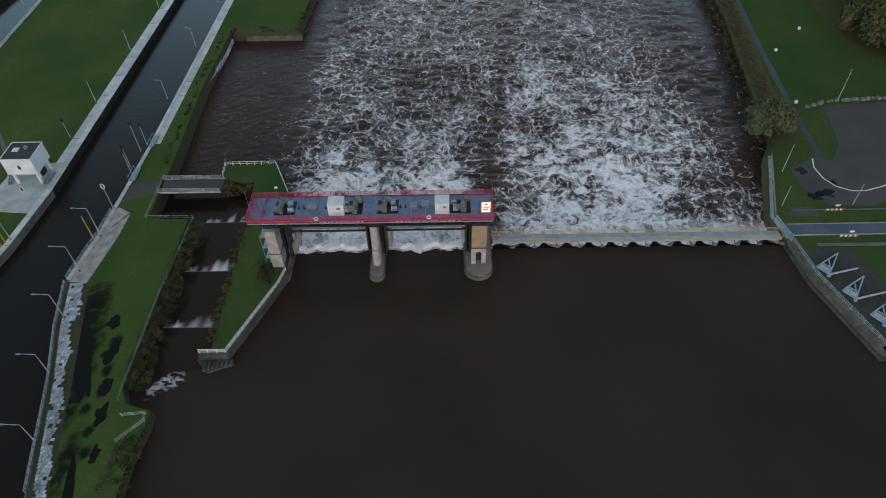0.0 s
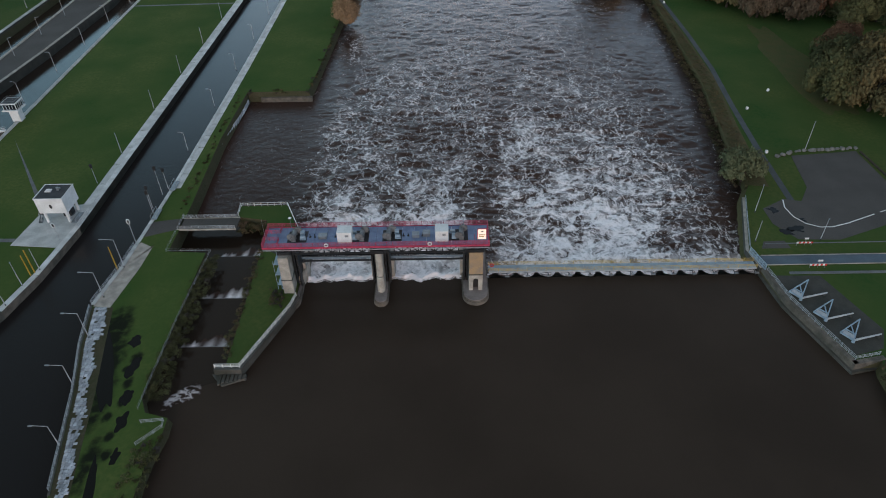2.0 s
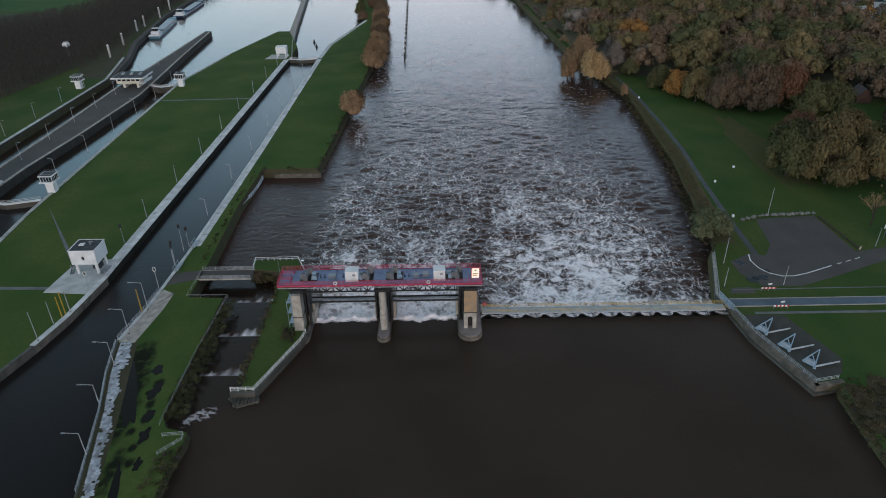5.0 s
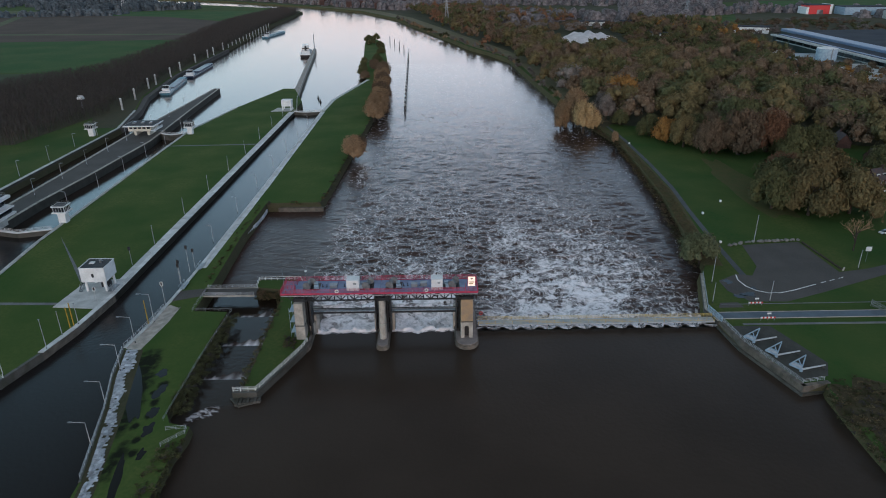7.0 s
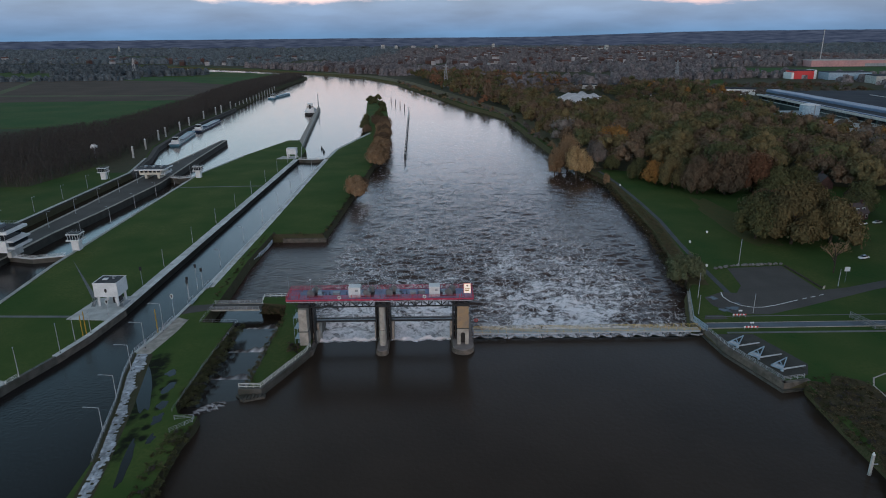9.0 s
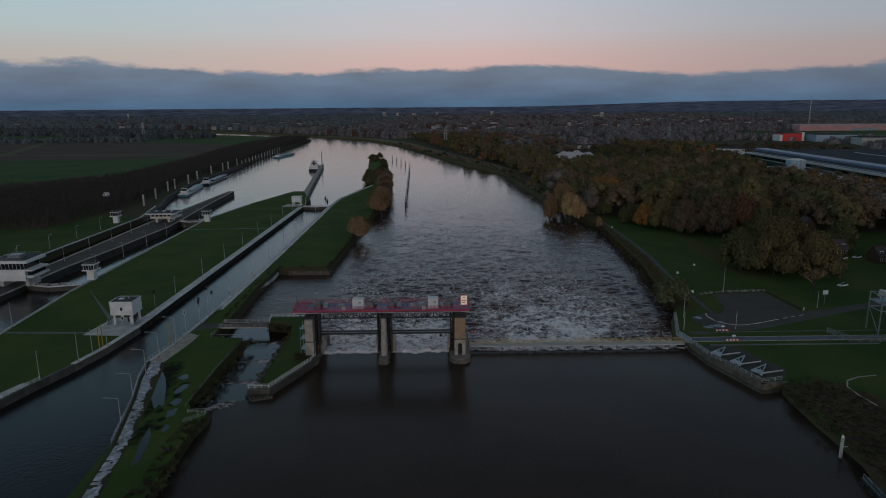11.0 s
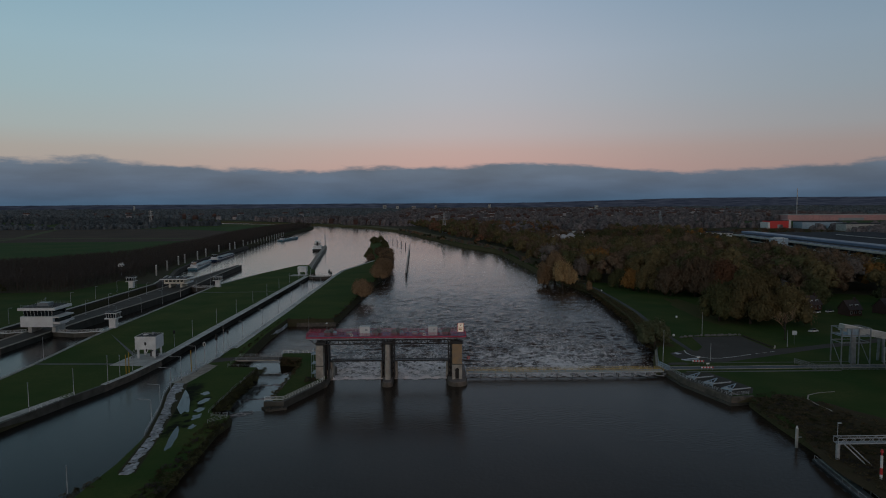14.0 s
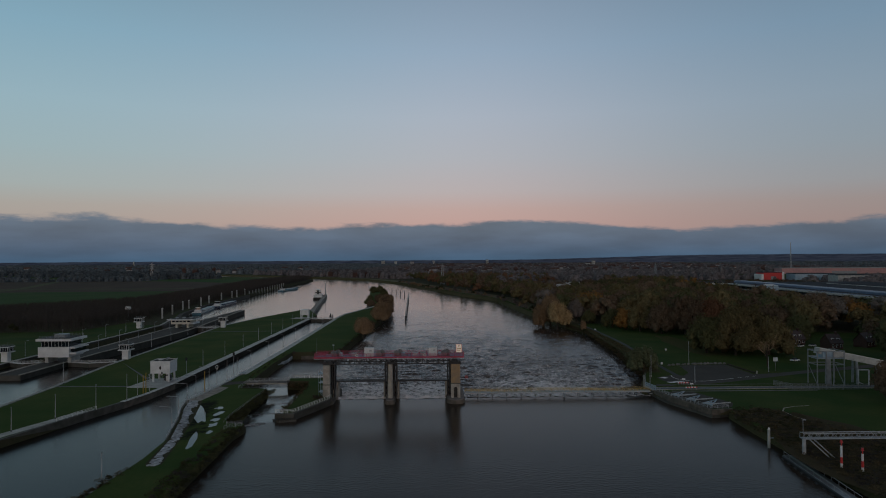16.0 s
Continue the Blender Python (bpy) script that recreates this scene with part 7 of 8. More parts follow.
LEAF = {"oak": leaf_mat("oak_leaves", (0.102, 0.081, 0.040), (0.146, 0.116, 0.057)),
        "green": leaf_mat("green_leaves", (0.067, 0.068, 0.033), (0.098, 0.097, 0.045)),
        "brown": leaf_mat("brown_leaves", (0.108, 0.074, 0.050), (0.153, 0.108, 0.072)),
        "orange": leaf_mat("orange_leaves", (0.181, 0.095, 0.031), (0.235, 0.122, 0.041)),
        "gold": leaf_mat("golden_leaves", (0.363, 0.253, 0.130), (0.484, 0.341, 0.176)),
        "tan": leaf_mat("tan_leaves", (0.204, 0.136, 0.081), (0.270, 0.180, 0.108)),
        "red": leaf_mat("rust_red_leaves", (0.138, 0.074, 0.046), (0.190, 0.098, 0.058)),
        "willow": leaf_mat("willow_leaves", (0.082, 0.093, 0.051), (0.112, 0.122, 0.070)),
        "grey": leaf_mat("bare_grey_twigs", (0.132, 0.112, 0.100), (0.170, 0.145, 0.130)),
        "rank": leaf_mat("brown_undergrowth", (0.088, 0.068, 0.038), (0.124, 0.096, 0.054)),
        "scrub": leaf_mat("dark_scrub_leaves", (0.036, 0.040, 0.017), (0.062, 0.058, 0.028)),
        "bare": leaf_mat("bare_dark_twigs", (0.050, 0.043, 0.039), (0.070, 0.060, 0.054))}


def crown_points(rng, n, lumps=14, flat=0.85):
    """Leaf places in a unit crown made of overlapping lumps, with gaps between them, and the lumps' middles and radii."""
    d = rng.normal(size=(lumps, 3)); d /= np.linalg.norm(d, axis=1)[:, None]
    d[:, 2] = np.abs(d[:, 2]) * 1.1 - 0.35
    c = d * rng.uniform(0.36, 0.70, (lumps, 1))
    r = rng.uniform(0.22, 0.42, lumps)
    k = rng.choice(lumps, n, p=r ** 2 / (r ** 2).sum())
    v = rng.normal(size=(n, 3)); v /= np.linalg.norm(v, axis=1)[:, None]
    v[:, 2] = np.where(v[:, 2] < -0.3, -v[:, 2], v[:, 2])
    p = c[k] + v * (r[k] * rng.uniform(0.68, 1.12, n))[:, None]
    p[:, 2] *= flat
    return p, v, c * np.array([1, 1, flat]), r


def ico_sphere(cuts):
    bm = bmesh.new()
    bmesh.ops.create_icosphere(bm, subdivisions=cuts, radius=1)
    out = np.array([v.co for v in bm.verts]), np.array([[v.index for v in f.verts] for f in bm.faces])
    bm.free()
    return out


ICO = ico_sphere(1)


def lump_tris(c, r, rng, flat=0.85):
    """The dense inner foliage of a crown: a rough knob for every lump."""
    iv, jf = ICO
    v = iv[None] * (r[:, None, None] * rng.uniform(0.40, 0.80, (len(r), len(iv), 1)))
    v[:, :, 2] *= flat
    v = v + c[:, None, :]
    f = jf[None] + (np.arange(len(r)) * len(iv))[:, None, None]
    return v.reshape(-1, 3), f.reshape(-1, 3)


def leaf_quads(p, nrm, size, rng):
    """A small bent leaf clump (one quad) at each place, facing roughly outwards."""
    n = len(p)
    w = nrm + rng.normal(scale=0.30, size=(n, 3)); w /= np.linalg.norm(w, axis=1)[:, None]
    a = np.cross(w, rng.normal(size=(n, 3))); a /= np.linalg.norm(a, axis=1)[:, None]
    b = np.cross(w, a)
    s = size * rng.uniform(0.6, 1.25, (n, 1))
    a, b = a * s, b * s * 0.8
    bend = w * s * 0.25
    return np.stack([p - a - bend, p - b, p + a - bend, p + b], 1).reshape(-1, 3)


def leaf_mesh(name, qv, mats, qi=None, tv=None, tf=None, ti=None):
    """One mesh of loose leaf quads and, where given, triangles of inner foliage."""
    me = bpy.data.meshes.new(name)
    n = len(qv) // 4
    v = qv if tv is None else np.concatenate([qv, tv])
    m = 0 if tf is None else len(tf)
    me.vertices.add(len(v)); me.vertices.foreach_set("co", np.ascontiguousarray(v, dtype=np.float32).ravel())
    loops = np.arange(4 * n, dtype=np.int32)
    starts = np.arange(0, 4 * n, 4, dtype=np.int32)
    index = np.zeros(n, np.int32) if qi is None else qi
    if m:
        loops = np.concatenate([loops, (tf + 4 * n).ravel().astype(np.int32)])
        starts = np.concatenate([starts, 4 * n + np.arange(0, 3 * m, 3, dtype=np.int32)])
        index = np.concatenate([index, np.zeros(m, np.int32) if ti is None else ti])
    me.loops.add(len(loops)); me.loops.foreach_set("vertex_index", loops)
    me.polygons.add(n + m); me.polygons.foreach_set("loop_start", starts)
    for q in mats:
        me.materials.append(q)
    me.polygons.foreach_set("material_index", np.ascontiguousarray(index, dtype=np.int32))
    me.polygons.foreach_set("use_smooth", np.concatenate([np.zeros(n, bool), np.ones(m, bool)]))
    me.update(calc_edges=True)
    me.validate()
    return me


rng = np.random.default_rng(5)
CROWNS, TRUNKS = {}, {}


def crown_mesh(kind, variant):
    key = (kind, variant)
    if key not in CROWNS:
        p, v, c, r = crown_points(rng, 5000, 38)
        tv, tf = lump_tris(c, r, rng)
        CROWNS[key] = leaf_mesh("crown", leaf_quads(p, v, 0.037, rng), [LEAF[kind]], None, tv, tf)
    return CROWNS[key]


def trunk_mesh(variant):
    if variant not in TRUNKS:
        r = random.Random(variant)
        g = Geo().cyl((0, 0, -0.06), (0.02, 0, 0.42), 0.045, 0.032, 8).cyl((0.02, 0, 0.42), (0, 0.02, 0.85), 0.032, 0.012, 7)
        for k in range(9):
            a, z = k * 2.4 + r.random(), r.uniform(0.28, 0.62)
            q = (0.36 * math.cos(a), 0.36 * math.sin(a), z + r.uniform(0.15, 0.32))
            g.cyl((0.02, 0, z), q, 0.018, 0.007, 5)
            g.cyl(q, (q[0] * 1.35, q[1] * 1.35, q[2] + 0.1), 0.007, 0.003, 4)
        TRUNKS[variant] = g.mesh("trunk", BARK)
    return TRUNKS[variant]


def tree(x, y, h, r, kind, label, z=G0, low=0.04, name="tree"):
    t = thing(name, label, "tree", (x, y, z), random.uniform(0, 360), "trees along the river")
    tr = part("trunk", trunk_mesh(random.randint(0, 3)), None, t)
    tr.scale = (h * 0.8, h * 0.8, h * 0.85)
    c = part("crown", crown_mesh(kind, random.randint(0, 1)), None, t)
    ch = h * (1 - low)
    c.location = (0, 0, h * low + ch * 0.38)
    c.scale = (r * 0.95, r * 0.95, ch * 0.92)
    return t


tree(91.0, 136.5, 13.0, 8.6, "willow", "round grey-green willow on the river bank", 0.6, 0.0)
tree(92.0, 331, 21, 9.6, "gold", "golden-leaved tree leaning over the water", -0.8, 0.0)
tree(98.0, 334, 14, 7.0, "gold", "smaller golden-leaved tree beside the water", -0.5, 0.0)
tree(84.5, 348, 20, 9.0, "tan", "pale brown tree at the water's edge", -0.8, 0.0)
tree(91.5, 357, 24, 10.5, "tan", "tall pale brown tree at the water's edge", -0.5, 0.0)
tree(80.5, 343, 13, 5.5, "tan", "low pale brown bush over the water", -1.2, 0.0)
tree(110.0, 350, 17, 8.6, "grey", "grey leafless tree behind the bank", G0, 0.05)
tree(103.0, 298, 8, 2.6, "tan", "thin pale brown tree on the bank", 0.5, 0.1)
for x, y, h, r, k, lab in ((146, 270, 21, 10, "brown", "rounded brown-leaved oak"), (160, 267, 28, 14.5, "brown", "broad brown-leaved oak"), (177, 272, 25, 12, "red", "broad oak with yellow-brown leaves"), (166, 284, 30, 14, "green", "tall oak with olive leaves"),
                           (137, 284, 20, 9.5, "oak", "broad tree with yellow-brown leaves"), (131, 294, 17, 9, "orange", "orange-leaved tree"), (126, 310, 15, 8, "green", "rounded green tree"), (184, 262, 18, 11, "green", "broad green tree"),
                           (168, 236, 12, 7, "red", "rust-red low tree"), (160, 226, 13, 7.5, "red", "rust-red low tree"), (166, 216, 14, 8, "brown", "rounded brown-leaved tree"),
                           (139, 186, 20, 11.5, "green", "broad oak with olive leaves"), (150, 178, 22, 13, "oak", "broad oak with yellow-brown leaves"), (167, 179, 21, 13, "oak", "broad oak with yellow-brown leaves"), (156, 194, 25, 13.5, "oak", "broad oak with yellow-brown leaves"),
                           (152, 206, 19, 12, "green", "broad dark green tree"), (168, 199, 23, 13, "oak", "broad oak with yellow-brown leaves"), (196, 262, 19, 12, "green", "broad dark green tree"), (208, 226, 17, 10, "green", "broad dark green tree"),
                           (116, 337, 12, 6, "green", "rounded green tree"), (115, 376, 15, 8, "grey", "grey leafless tree"), (149, 300, 17, 9, "green", "broad green tree"), (160, 304, 18, 10, "brown", "broad brown-leaved oak")):
    tree(x, y, h * 0.93, r * 1.14, k, lab + " beside the riverside park", G0 - 0.4, 0.0)
for x, y, h, r, k in ((-41.5, 272, 13, 6.6, "tan"), (-41.0, 282, 11, 6, "brown"), (-38.5, 362, 13, 7, "tan"), (-37.5, 374, 15, 7.5, "tan"), (-37, 388, 16, 8, "tan"), (-38, 404, 13, 6.5, "brown"), (-38.5, 422, 13, 6.5, "tan"),
                      (-39, 440, 14, 7, "brown"), (-40, 460, 14, 7, "tan"), (-41, 482, 14, 7, "brown"), (-43, 505, 14, 7, "tan"), (-44, 530, 14, 7, "brown"), (-46, 556, 13, 6.5, "brown"), (-60, 530, 8, 4.5, "brown"), (-64, 548, 8, 4.5, "green"), (-66, 566, 8, 4.5, "green"), (-56, 585, 11, 6, "brown"), (-58, 640, 9, 5, "green"), (-68, 590, 7, 4, "green"),
                      (-70, 625, 7, 4, "green"), (-58, 700, 8, 5, "green"), (-64, 760, 8, 5, "green"), (-78, 790, 9, 6, "green"), (-84, 830, 9, 6, "green"), (-76, 845, 9, 6, "green")):
    tree(x, y, h, r * 1.28, k, "low bushy tree on the river spit in late autumn colours" if k != "green" else "low dark green shrub on the spit", 1.0, 0.02)


def bare_tree(x, y, h, label):
    """A leafless tree: a trunk that forks again and again into thin twigs."""
    t = thing("tree", label, "tree", (x, y, G0), 0, "trees along the river")
    r = random.Random(41)
    limbs, twigs = Geo(), Geo()

    def grow(p, d, l, w, k):
        q = p + d * l
        (limbs if k < 2 else twigs).cyl(p, q, w, w * 0.65, 6 if k < 2 else 4)
        if k == 5:
            return
        for i in range(3 if k else 7):
            side = Vector((r.uniform(-1, 1), r.uniform(-1, 1), r.uniform(-0.1, 0.5))).normalized()
            grow(p.lerp(q, r.uniform(0.35, 1.0)) if k < 3 else q, (d + side * (0.75 if k else 0.9)).normalized(), l * r.uniform(0.5, 0.72), w * 0.55, k + 1)
    grow(Vector((0, 0, -0.1)), Vector((0, 0, 1)), h * 0.5, 0.28, 0)
    part("trunk", limbs, BARK, t)
    part("twigs", twigs, LEAF["tan"], t, "pale brown bare twigs")


tree(158, 77, 15, 10, "brown", "broad brown bush at the edge of the bank")
tree(150, 62, 8, 6, "green", "low olive bush at the edge of the bank")
bare_tree(147.5, 143, 13, "leafless pale brown tree beside the car park")


def inside(px, py, poly):
    c = np.zeros(len(px), bool)
    for (x1, y1), (x2, y2) in zip(poly, poly[1:] + poly[:1]):
        c ^= ((y1 > py) != (y2 > py)) & (px < (x2 - x1) * (py - y1) / ((y2 - y1) or 1e-9) + x1)
    return c


def scatter(poly, spacing, jitter=0.45):
    xs, ys = [p[0] for p in poly], [p[1] for p in poly]
    gx, gy = np.meshgrid(np.arange(min(xs), max(xs), spacing), np.arange(min(ys), max(ys), spacing))
    px, py = gx.ravel() + rng.uniform(-jitter, jitter, gx.size) * spacing, gy.ravel() + rng.uniform(-jitter, jitter, gx.size) * spacing
    k = inside(px, py, poly)
    return px[k], py[k]


def woods(poly, spacing, h, r, kinds, weights, n, size, label, z=G0, hvar=0.2, name="woodland", lumps=0):
    """Many tree crowns in one object, each in one of the leaf colours; lumps: knobs of inner foliage in every crown."""
    px, py = scatter(poly, spacing)
    V, I, TV, TF, TI = [], [], [], [], []
    tone = vnoise(px / 45.0, py / 45.0, 77)
    count = 0
    for x, y, tn in zip(px, py, tone):
        s = 1 + rng.uniform(-hvar, hvar)
        p, nr, c, cr = crown_points(rng, n, lumps or 9)
        size3, base = np.array([r * s, r * s, h * s * 0.68]) * rng.uniform(0.85, 1.15, 3), np.array([x, y, z + h * s * 0.42])
        if h < 10:
            nr = nr * 0.35 + np.array([0, 0, 0.7])
        V.append(leaf_quads(p * size3 + base, nr, size, rng))
        k = rng.choice(len(kinds), p=weights) if rng.random() < 0.7 else int(tn * len(kinds)) % len(kinds)
        I.append(np.full(n, k, np.int32))
        if lumps:
            tv, tf = lump_tris(c, cr, rng)
            TV.append(tv * size3 + base); TF.append(tf + count); TI.append(np.full(len(tf), k, np.int32))
            count += len(tv)
    extra = (np.concatenate(TV), np.concatenate(TF), np.concatenate(TI)) if lumps else ()
    me = leaf_mesh(name, np.concatenate(V), [LEAF[k] for k in kinds], np.concatenate(I), *extra)
    return tagged(new(name, me), label, "woods", "", "stuff")


def bare_wood(poly, spacing, h, stems, twigs, label):
    """A leafless wood: slender upright stems with a haze of fine twigs round their tops."""
    px, py = scatter(poly, spacing)

    def slivers(k, z0, z1, lean, w0, w1):
        n = len(px) * k
        x, y = np.repeat(px, k) + rng.normal(0, spacing * 0.3, n), np.repeat(py, k) + rng.normal(0, spacing * 0.3, n)
        a = rng.uniform(0, 2 * math.pi, n)
        w = np.stack([np.cos(a), np.sin(a), 0 * a], -1)
        lo = np.stack([x, y, G0 + h * rng.uniform(z0[0], z0[1], n)], -1)
        hi = lo + np.stack([rng.normal(0, lean, n), rng.normal(0, lean, n), h * rng.uniform(z1[0], z1[1], n)], -1)
        return np.stack([lo - w * w0, lo + w * w0, hi + w * w1, hi - w * w1], 1).reshape(-1, 3)
    me = leaf_mesh("woodland", np.concatenate([slivers(stems, (-0.02, 0.0), (0.7, 1.0), 0.7, 0.12, 0.05), slivers(twigs, (0.50, 0.78), (0.10, 0.26), 1.3, 0.16, 0.05)]), [LEAF["bare"]])
    return tagged(new("woodland", me), label, "woods", "", "stuff")


W1 = [(112, 362), (135, 318), (165, 312), (184, 292), (205, 300), (240, 258), (300, 250), (330, 400), (312, 470), (290, 540), (250, 590), (200, 590), (150, 605), (110, 640), (90, 650), (88, 640), (94, 520), (101, 420)]
woods(W1, 15.0, 21.5, 11.5, ["brown", "oak", "green", "brown", "grey", "orange"], [0.38, 0.31, 0.26, 0.02, 0.01, 0.02], 470, 0.78, "dense autumn wood of brown and green trees", G0, 0.30, "woodland", 18)
woods([(188, 130), (255, 96), (420, 110), (430, 300), (335, 330), (305, 245), (240, 232), (242, 192), (212, 158)], 15.0, 20.5, 11.5, ["green", "oak", "brown", "red"], [0.50, 0.33, 0.15, 0.02], 430, 0.74, "dark green and brown garden trees", G0, 0.32, "woodland", 18)
woods([(96, 345), (99, 345), (93, 420), (88, 560), (83, 640), (62, 735), (0, 930), (-62, 1190), (-70, 1186), (-6, 918), (48, 742), (76, 650), (84, 540), (92, 409)], 8.0, 7, 4.0, ["grey", "tan", "scrub"], [0.45, 0.33, 0.22], 90, 0.62, "low grey bushes along the river bank", 1.0, 0.4, "woodland", 6)
woods([(62, 745), (108, 735), (100, 860), (70, 1000), (230, 1060), (240, 1160), (90, 1400), (-60, 1400), (-20, 1250), (20, 960)], 16, 19, 9.6, ["brown", "green", "oak", "red"], [0.45, 0.25, 0.2, 0.1], 120, 0.9, "wooded river bank farther downstream", G0, 0.3, "woodland", 8)
woods([(300, 560), (335, 500), (372, 700), (410, 880), (420, 1000), (320, 1060), (296, 960), (310, 720)], 16, 18, 9.4, ["brown", "green", "oak", "orange"], [0.4, 0.3, 0.25, 0.05], 140, 0.8, "trees between the works and the gravel yard", G0, 0.3, "woodland", 8)
BARE = [(-240, 306), (-226, 392), (-232, 450), (-242, 520), (-248, 600), (-249, 755), (-267, 1010), (-274, 1385), (-330, 1440), (-352, 1130), (-338, 950), (-322, 790), (-318, 580), (-360, 500), (-450, 400), (-520, 285)]
bare_wood(BARE, 3.8, 10.0, 3, 10, "bare dark wood along the far bank")
woods([(-262, 300), (-300, 255), (-560, 240), (-520, 285), (-262, 302)], 13, 9, 5, ["scrub", "green"], [0.7, 0.3], 80, 0.6, "dark hedge wood behind the locks", G0, 0.2, "woodland", 6)
# scrub on the banks of the fish ladder and the spit
woods([(-61.2, 58), (-60.6, 104), (-56.6, 104.5), (-56.4, 58)], 1.1, 1.7, 1.15, ["scrub", "green", "bare"], [0.72, 0.16, 0.12], 250, 0.08, "dark rough scrub along the fish ladder", 1.0, 0.4, "scrub")
woods([(-47.4, 68), (-47.0, 112), (-45.4, 112), (-45.0, 68)], 1.0, 1.0, 0.8, ["rank", "green", "scrub"], [0.6, 0.25, 0.15], 90, 0.12, "straw-coloured rough grass edge of the islet", 1.5, 0.4, "scrub")
woods([(-58.6, 45), (-53.4, 49), (-53.0, 42), (-51.8, 0), (-51, -60), (-56.6, -60), (-57.5, 0), (-58.0, 38)], 1.3, 1.9, 1.2, ["scrub", "bare", "green"], [0.6, 0.2, 0.2], 90, 0.17, "rough scrub on the river bank", 1.1, 0.4, "scrub")
woods([(-39.5, 84.5), (-36.2, 84.0), (-36.6, 89.0), (-40.5, 91.0)], 0.9, 1.0, 0.8, ["rank", "bare", "scrub"], [0.5, 0.3, 0.2], 60, 0.12, "withered brown weeds beside the pier", G0, 0.4, "scrub")
woods([(-55.0, 116), (-46, 115.2), (-45, 118.6), (-55, 120)], 1.1, 2.6, 1.2, ["rank", "scrub", "brown"], [0.5, 0.3, 0.2], 130, 0.14, "brown brambles at the bridge end", -0.4, 0.4, "scrub")
woods([(-73.3, 124), (-74.6, 165), (-73.6, 199), (-72.4, 199), (-72.9, 165), (-71.4, 124)], 1.6, 0.9, 0.8, ["scrub", "green"], [0.7, 0.3], 80, 0.15, "rough grass over the basin wall", 1.8, 0.4, "scrub")
woods([(-72, 201.8), (-49, 202.2), (-47.6, 222), (-45.6, 270), (-43.2, 330), (-41.4, 385), (-39.6, 385), (-41.8, 330), (-44.4, 270), (-46.6, 215), (-48, 200.4), (-70, 200.2)], 2.0, 1.5, 1.3, ["scrub", "bare", "oak"], [0.55, 0.2, 0.25], 70, 0.22, "rough scrub along the river edge", 1.2, 0.4, "scrub")
woods([(91.4, 61), (97, 65), (104, 65), (108.6, 60), (110, 50), (115, 40), (127, 25), (133, -40), (91.5, -40), (91.2, 5), (91.2, 45)], 1.5, 0.9, 1.4, ["rank", "scrub", "bare"], [0.72, 0.10, 0.18], 30, 0.20, "rough brown scrub on the bank", 1.9, 0.4, "scrub")
woods([(90.5, 133), (95.5, 170), (100.5, 207), (103.5, 260), (105.5, 300), (102.5, 342), (98.0, 342), (102.0, 300), (100.0, 260), (96.8, 207), (91.8, 170), (87.5, 136)], 1.35, 1.7, 1.25, ["rank", "oak", "scrub", "brown"], [0.4, 0.2, 0.2, 0.2], 46, 0.2, "brown reeds at the water's edge", 0.2, 0.4, "reeds")
woods([(97, 137), (100.4, 170), (105, 207), (107, 260), (107.4, 300), (105.5, 300), (103.5, 260), (100.5, 207), (95.5, 170), (91.5, 137)], 1.6, 0.7, 1.0, ["rank", "green", "oak"], [0.4, 0.4, 0.2], 34, 0.18, "rough grass verge beside the river path", G0, 0.4, "scrub")
woods([(97, 66), (106, 68), (113, 60), (116, 48), (122, 38), (134, 24), (140, -40), (131, -40), (125, 22), (113, 40), (108, 52), (104, 63)], 2.6, 0.6, 1.1, ["rank", "scrub", "green"], [0.5, 0.25, 0.25], 30, 0.2, "thin brown undergrowth at the edge of the lawn", G0, 0.5, "scrub")

woods([(-71.4, 12), (-69.0, 12), (-68.6, -10), (-68.4, -60), (-71.6, -60), (-71.8, -10)], 1.3, 1.5, 1.2, ["scrub", "rank", "bare"], [0.5, 0.3, 0.2], 60, 0.17, "dark scrub along the canal edge", 1.2, 0.4, "scrub")

# ---- the valley beyond ----
def field(poly, m, label, z=0.0):
    if area2(poly) < 0:
        poly = poly[::-1]
    solid("ground", Geo().prism(poly, G0 - 0.5, G0 + 0.05 + z), m, label, "field", "structure", tri=True)


PLOUGH = mat("ploughed_soil", (0.11, 0.087, 0.072), (0.088, 0.072, 0.062), 0.95, 0.02, fine=20, bump=0.1, spec=0.03)
CROP = mat("winter_crop", (0.044, 0.100, 0.036), (0.070, 0.112, 0.044), 0.95, 0.02, fine=20, bump=0.1, spec=0.03)
STUB = mat("pale_stubble", (0.13, 0.145, 0.085), (0.10, 0.115, 0.07), 0.95, 0.02, fine=20, bump=0.1, spec=0.03)
MEAD = mat("far_meadow", (0.055, 0.085, 0.045), (0.075, 0.082, 0.055), 0.95, 0.004, fine=10, bump=0.05, spec=0.03)
TOWN = mat("far_town_ground", (0.085, 0.080, 0.056), (0.060, 0.064, 0.040), 0.95, 0.006, fine=10, bump=0.05, spec=0.03)
field([(-300, -900), (-300, 225), (-530, 225), (-3400, 500), (-3400, -900)], MEAD, "wide dull meadow behind the locks")
field([(-540, 270), (-450, 405), (-360, 505), (-322, 577), (-1900, 520), (-1900, 240)], MEAD, "dull meadow behind the river wood")
field([(-320, 585), (-324, 790), (-338, 935), (-690, 960), (-1900, 900), (-1900, 560)], CROP, "green winter crop field", 0.01)
field([(-339, 950), (-353, 1150), (-520, 1290), (-820, 1390), (-1500, 1350), (-1500, 960), (-690, 975)], PLOUGH, "brown ploughed field by the river wood", 0.02)
field([(-330, 868), (-339, 936), (-690, 957), (-1900, 905), (-1900, 790), (-545, 858)], PLOUGH, "dark brown ploughed strip", 0.025)
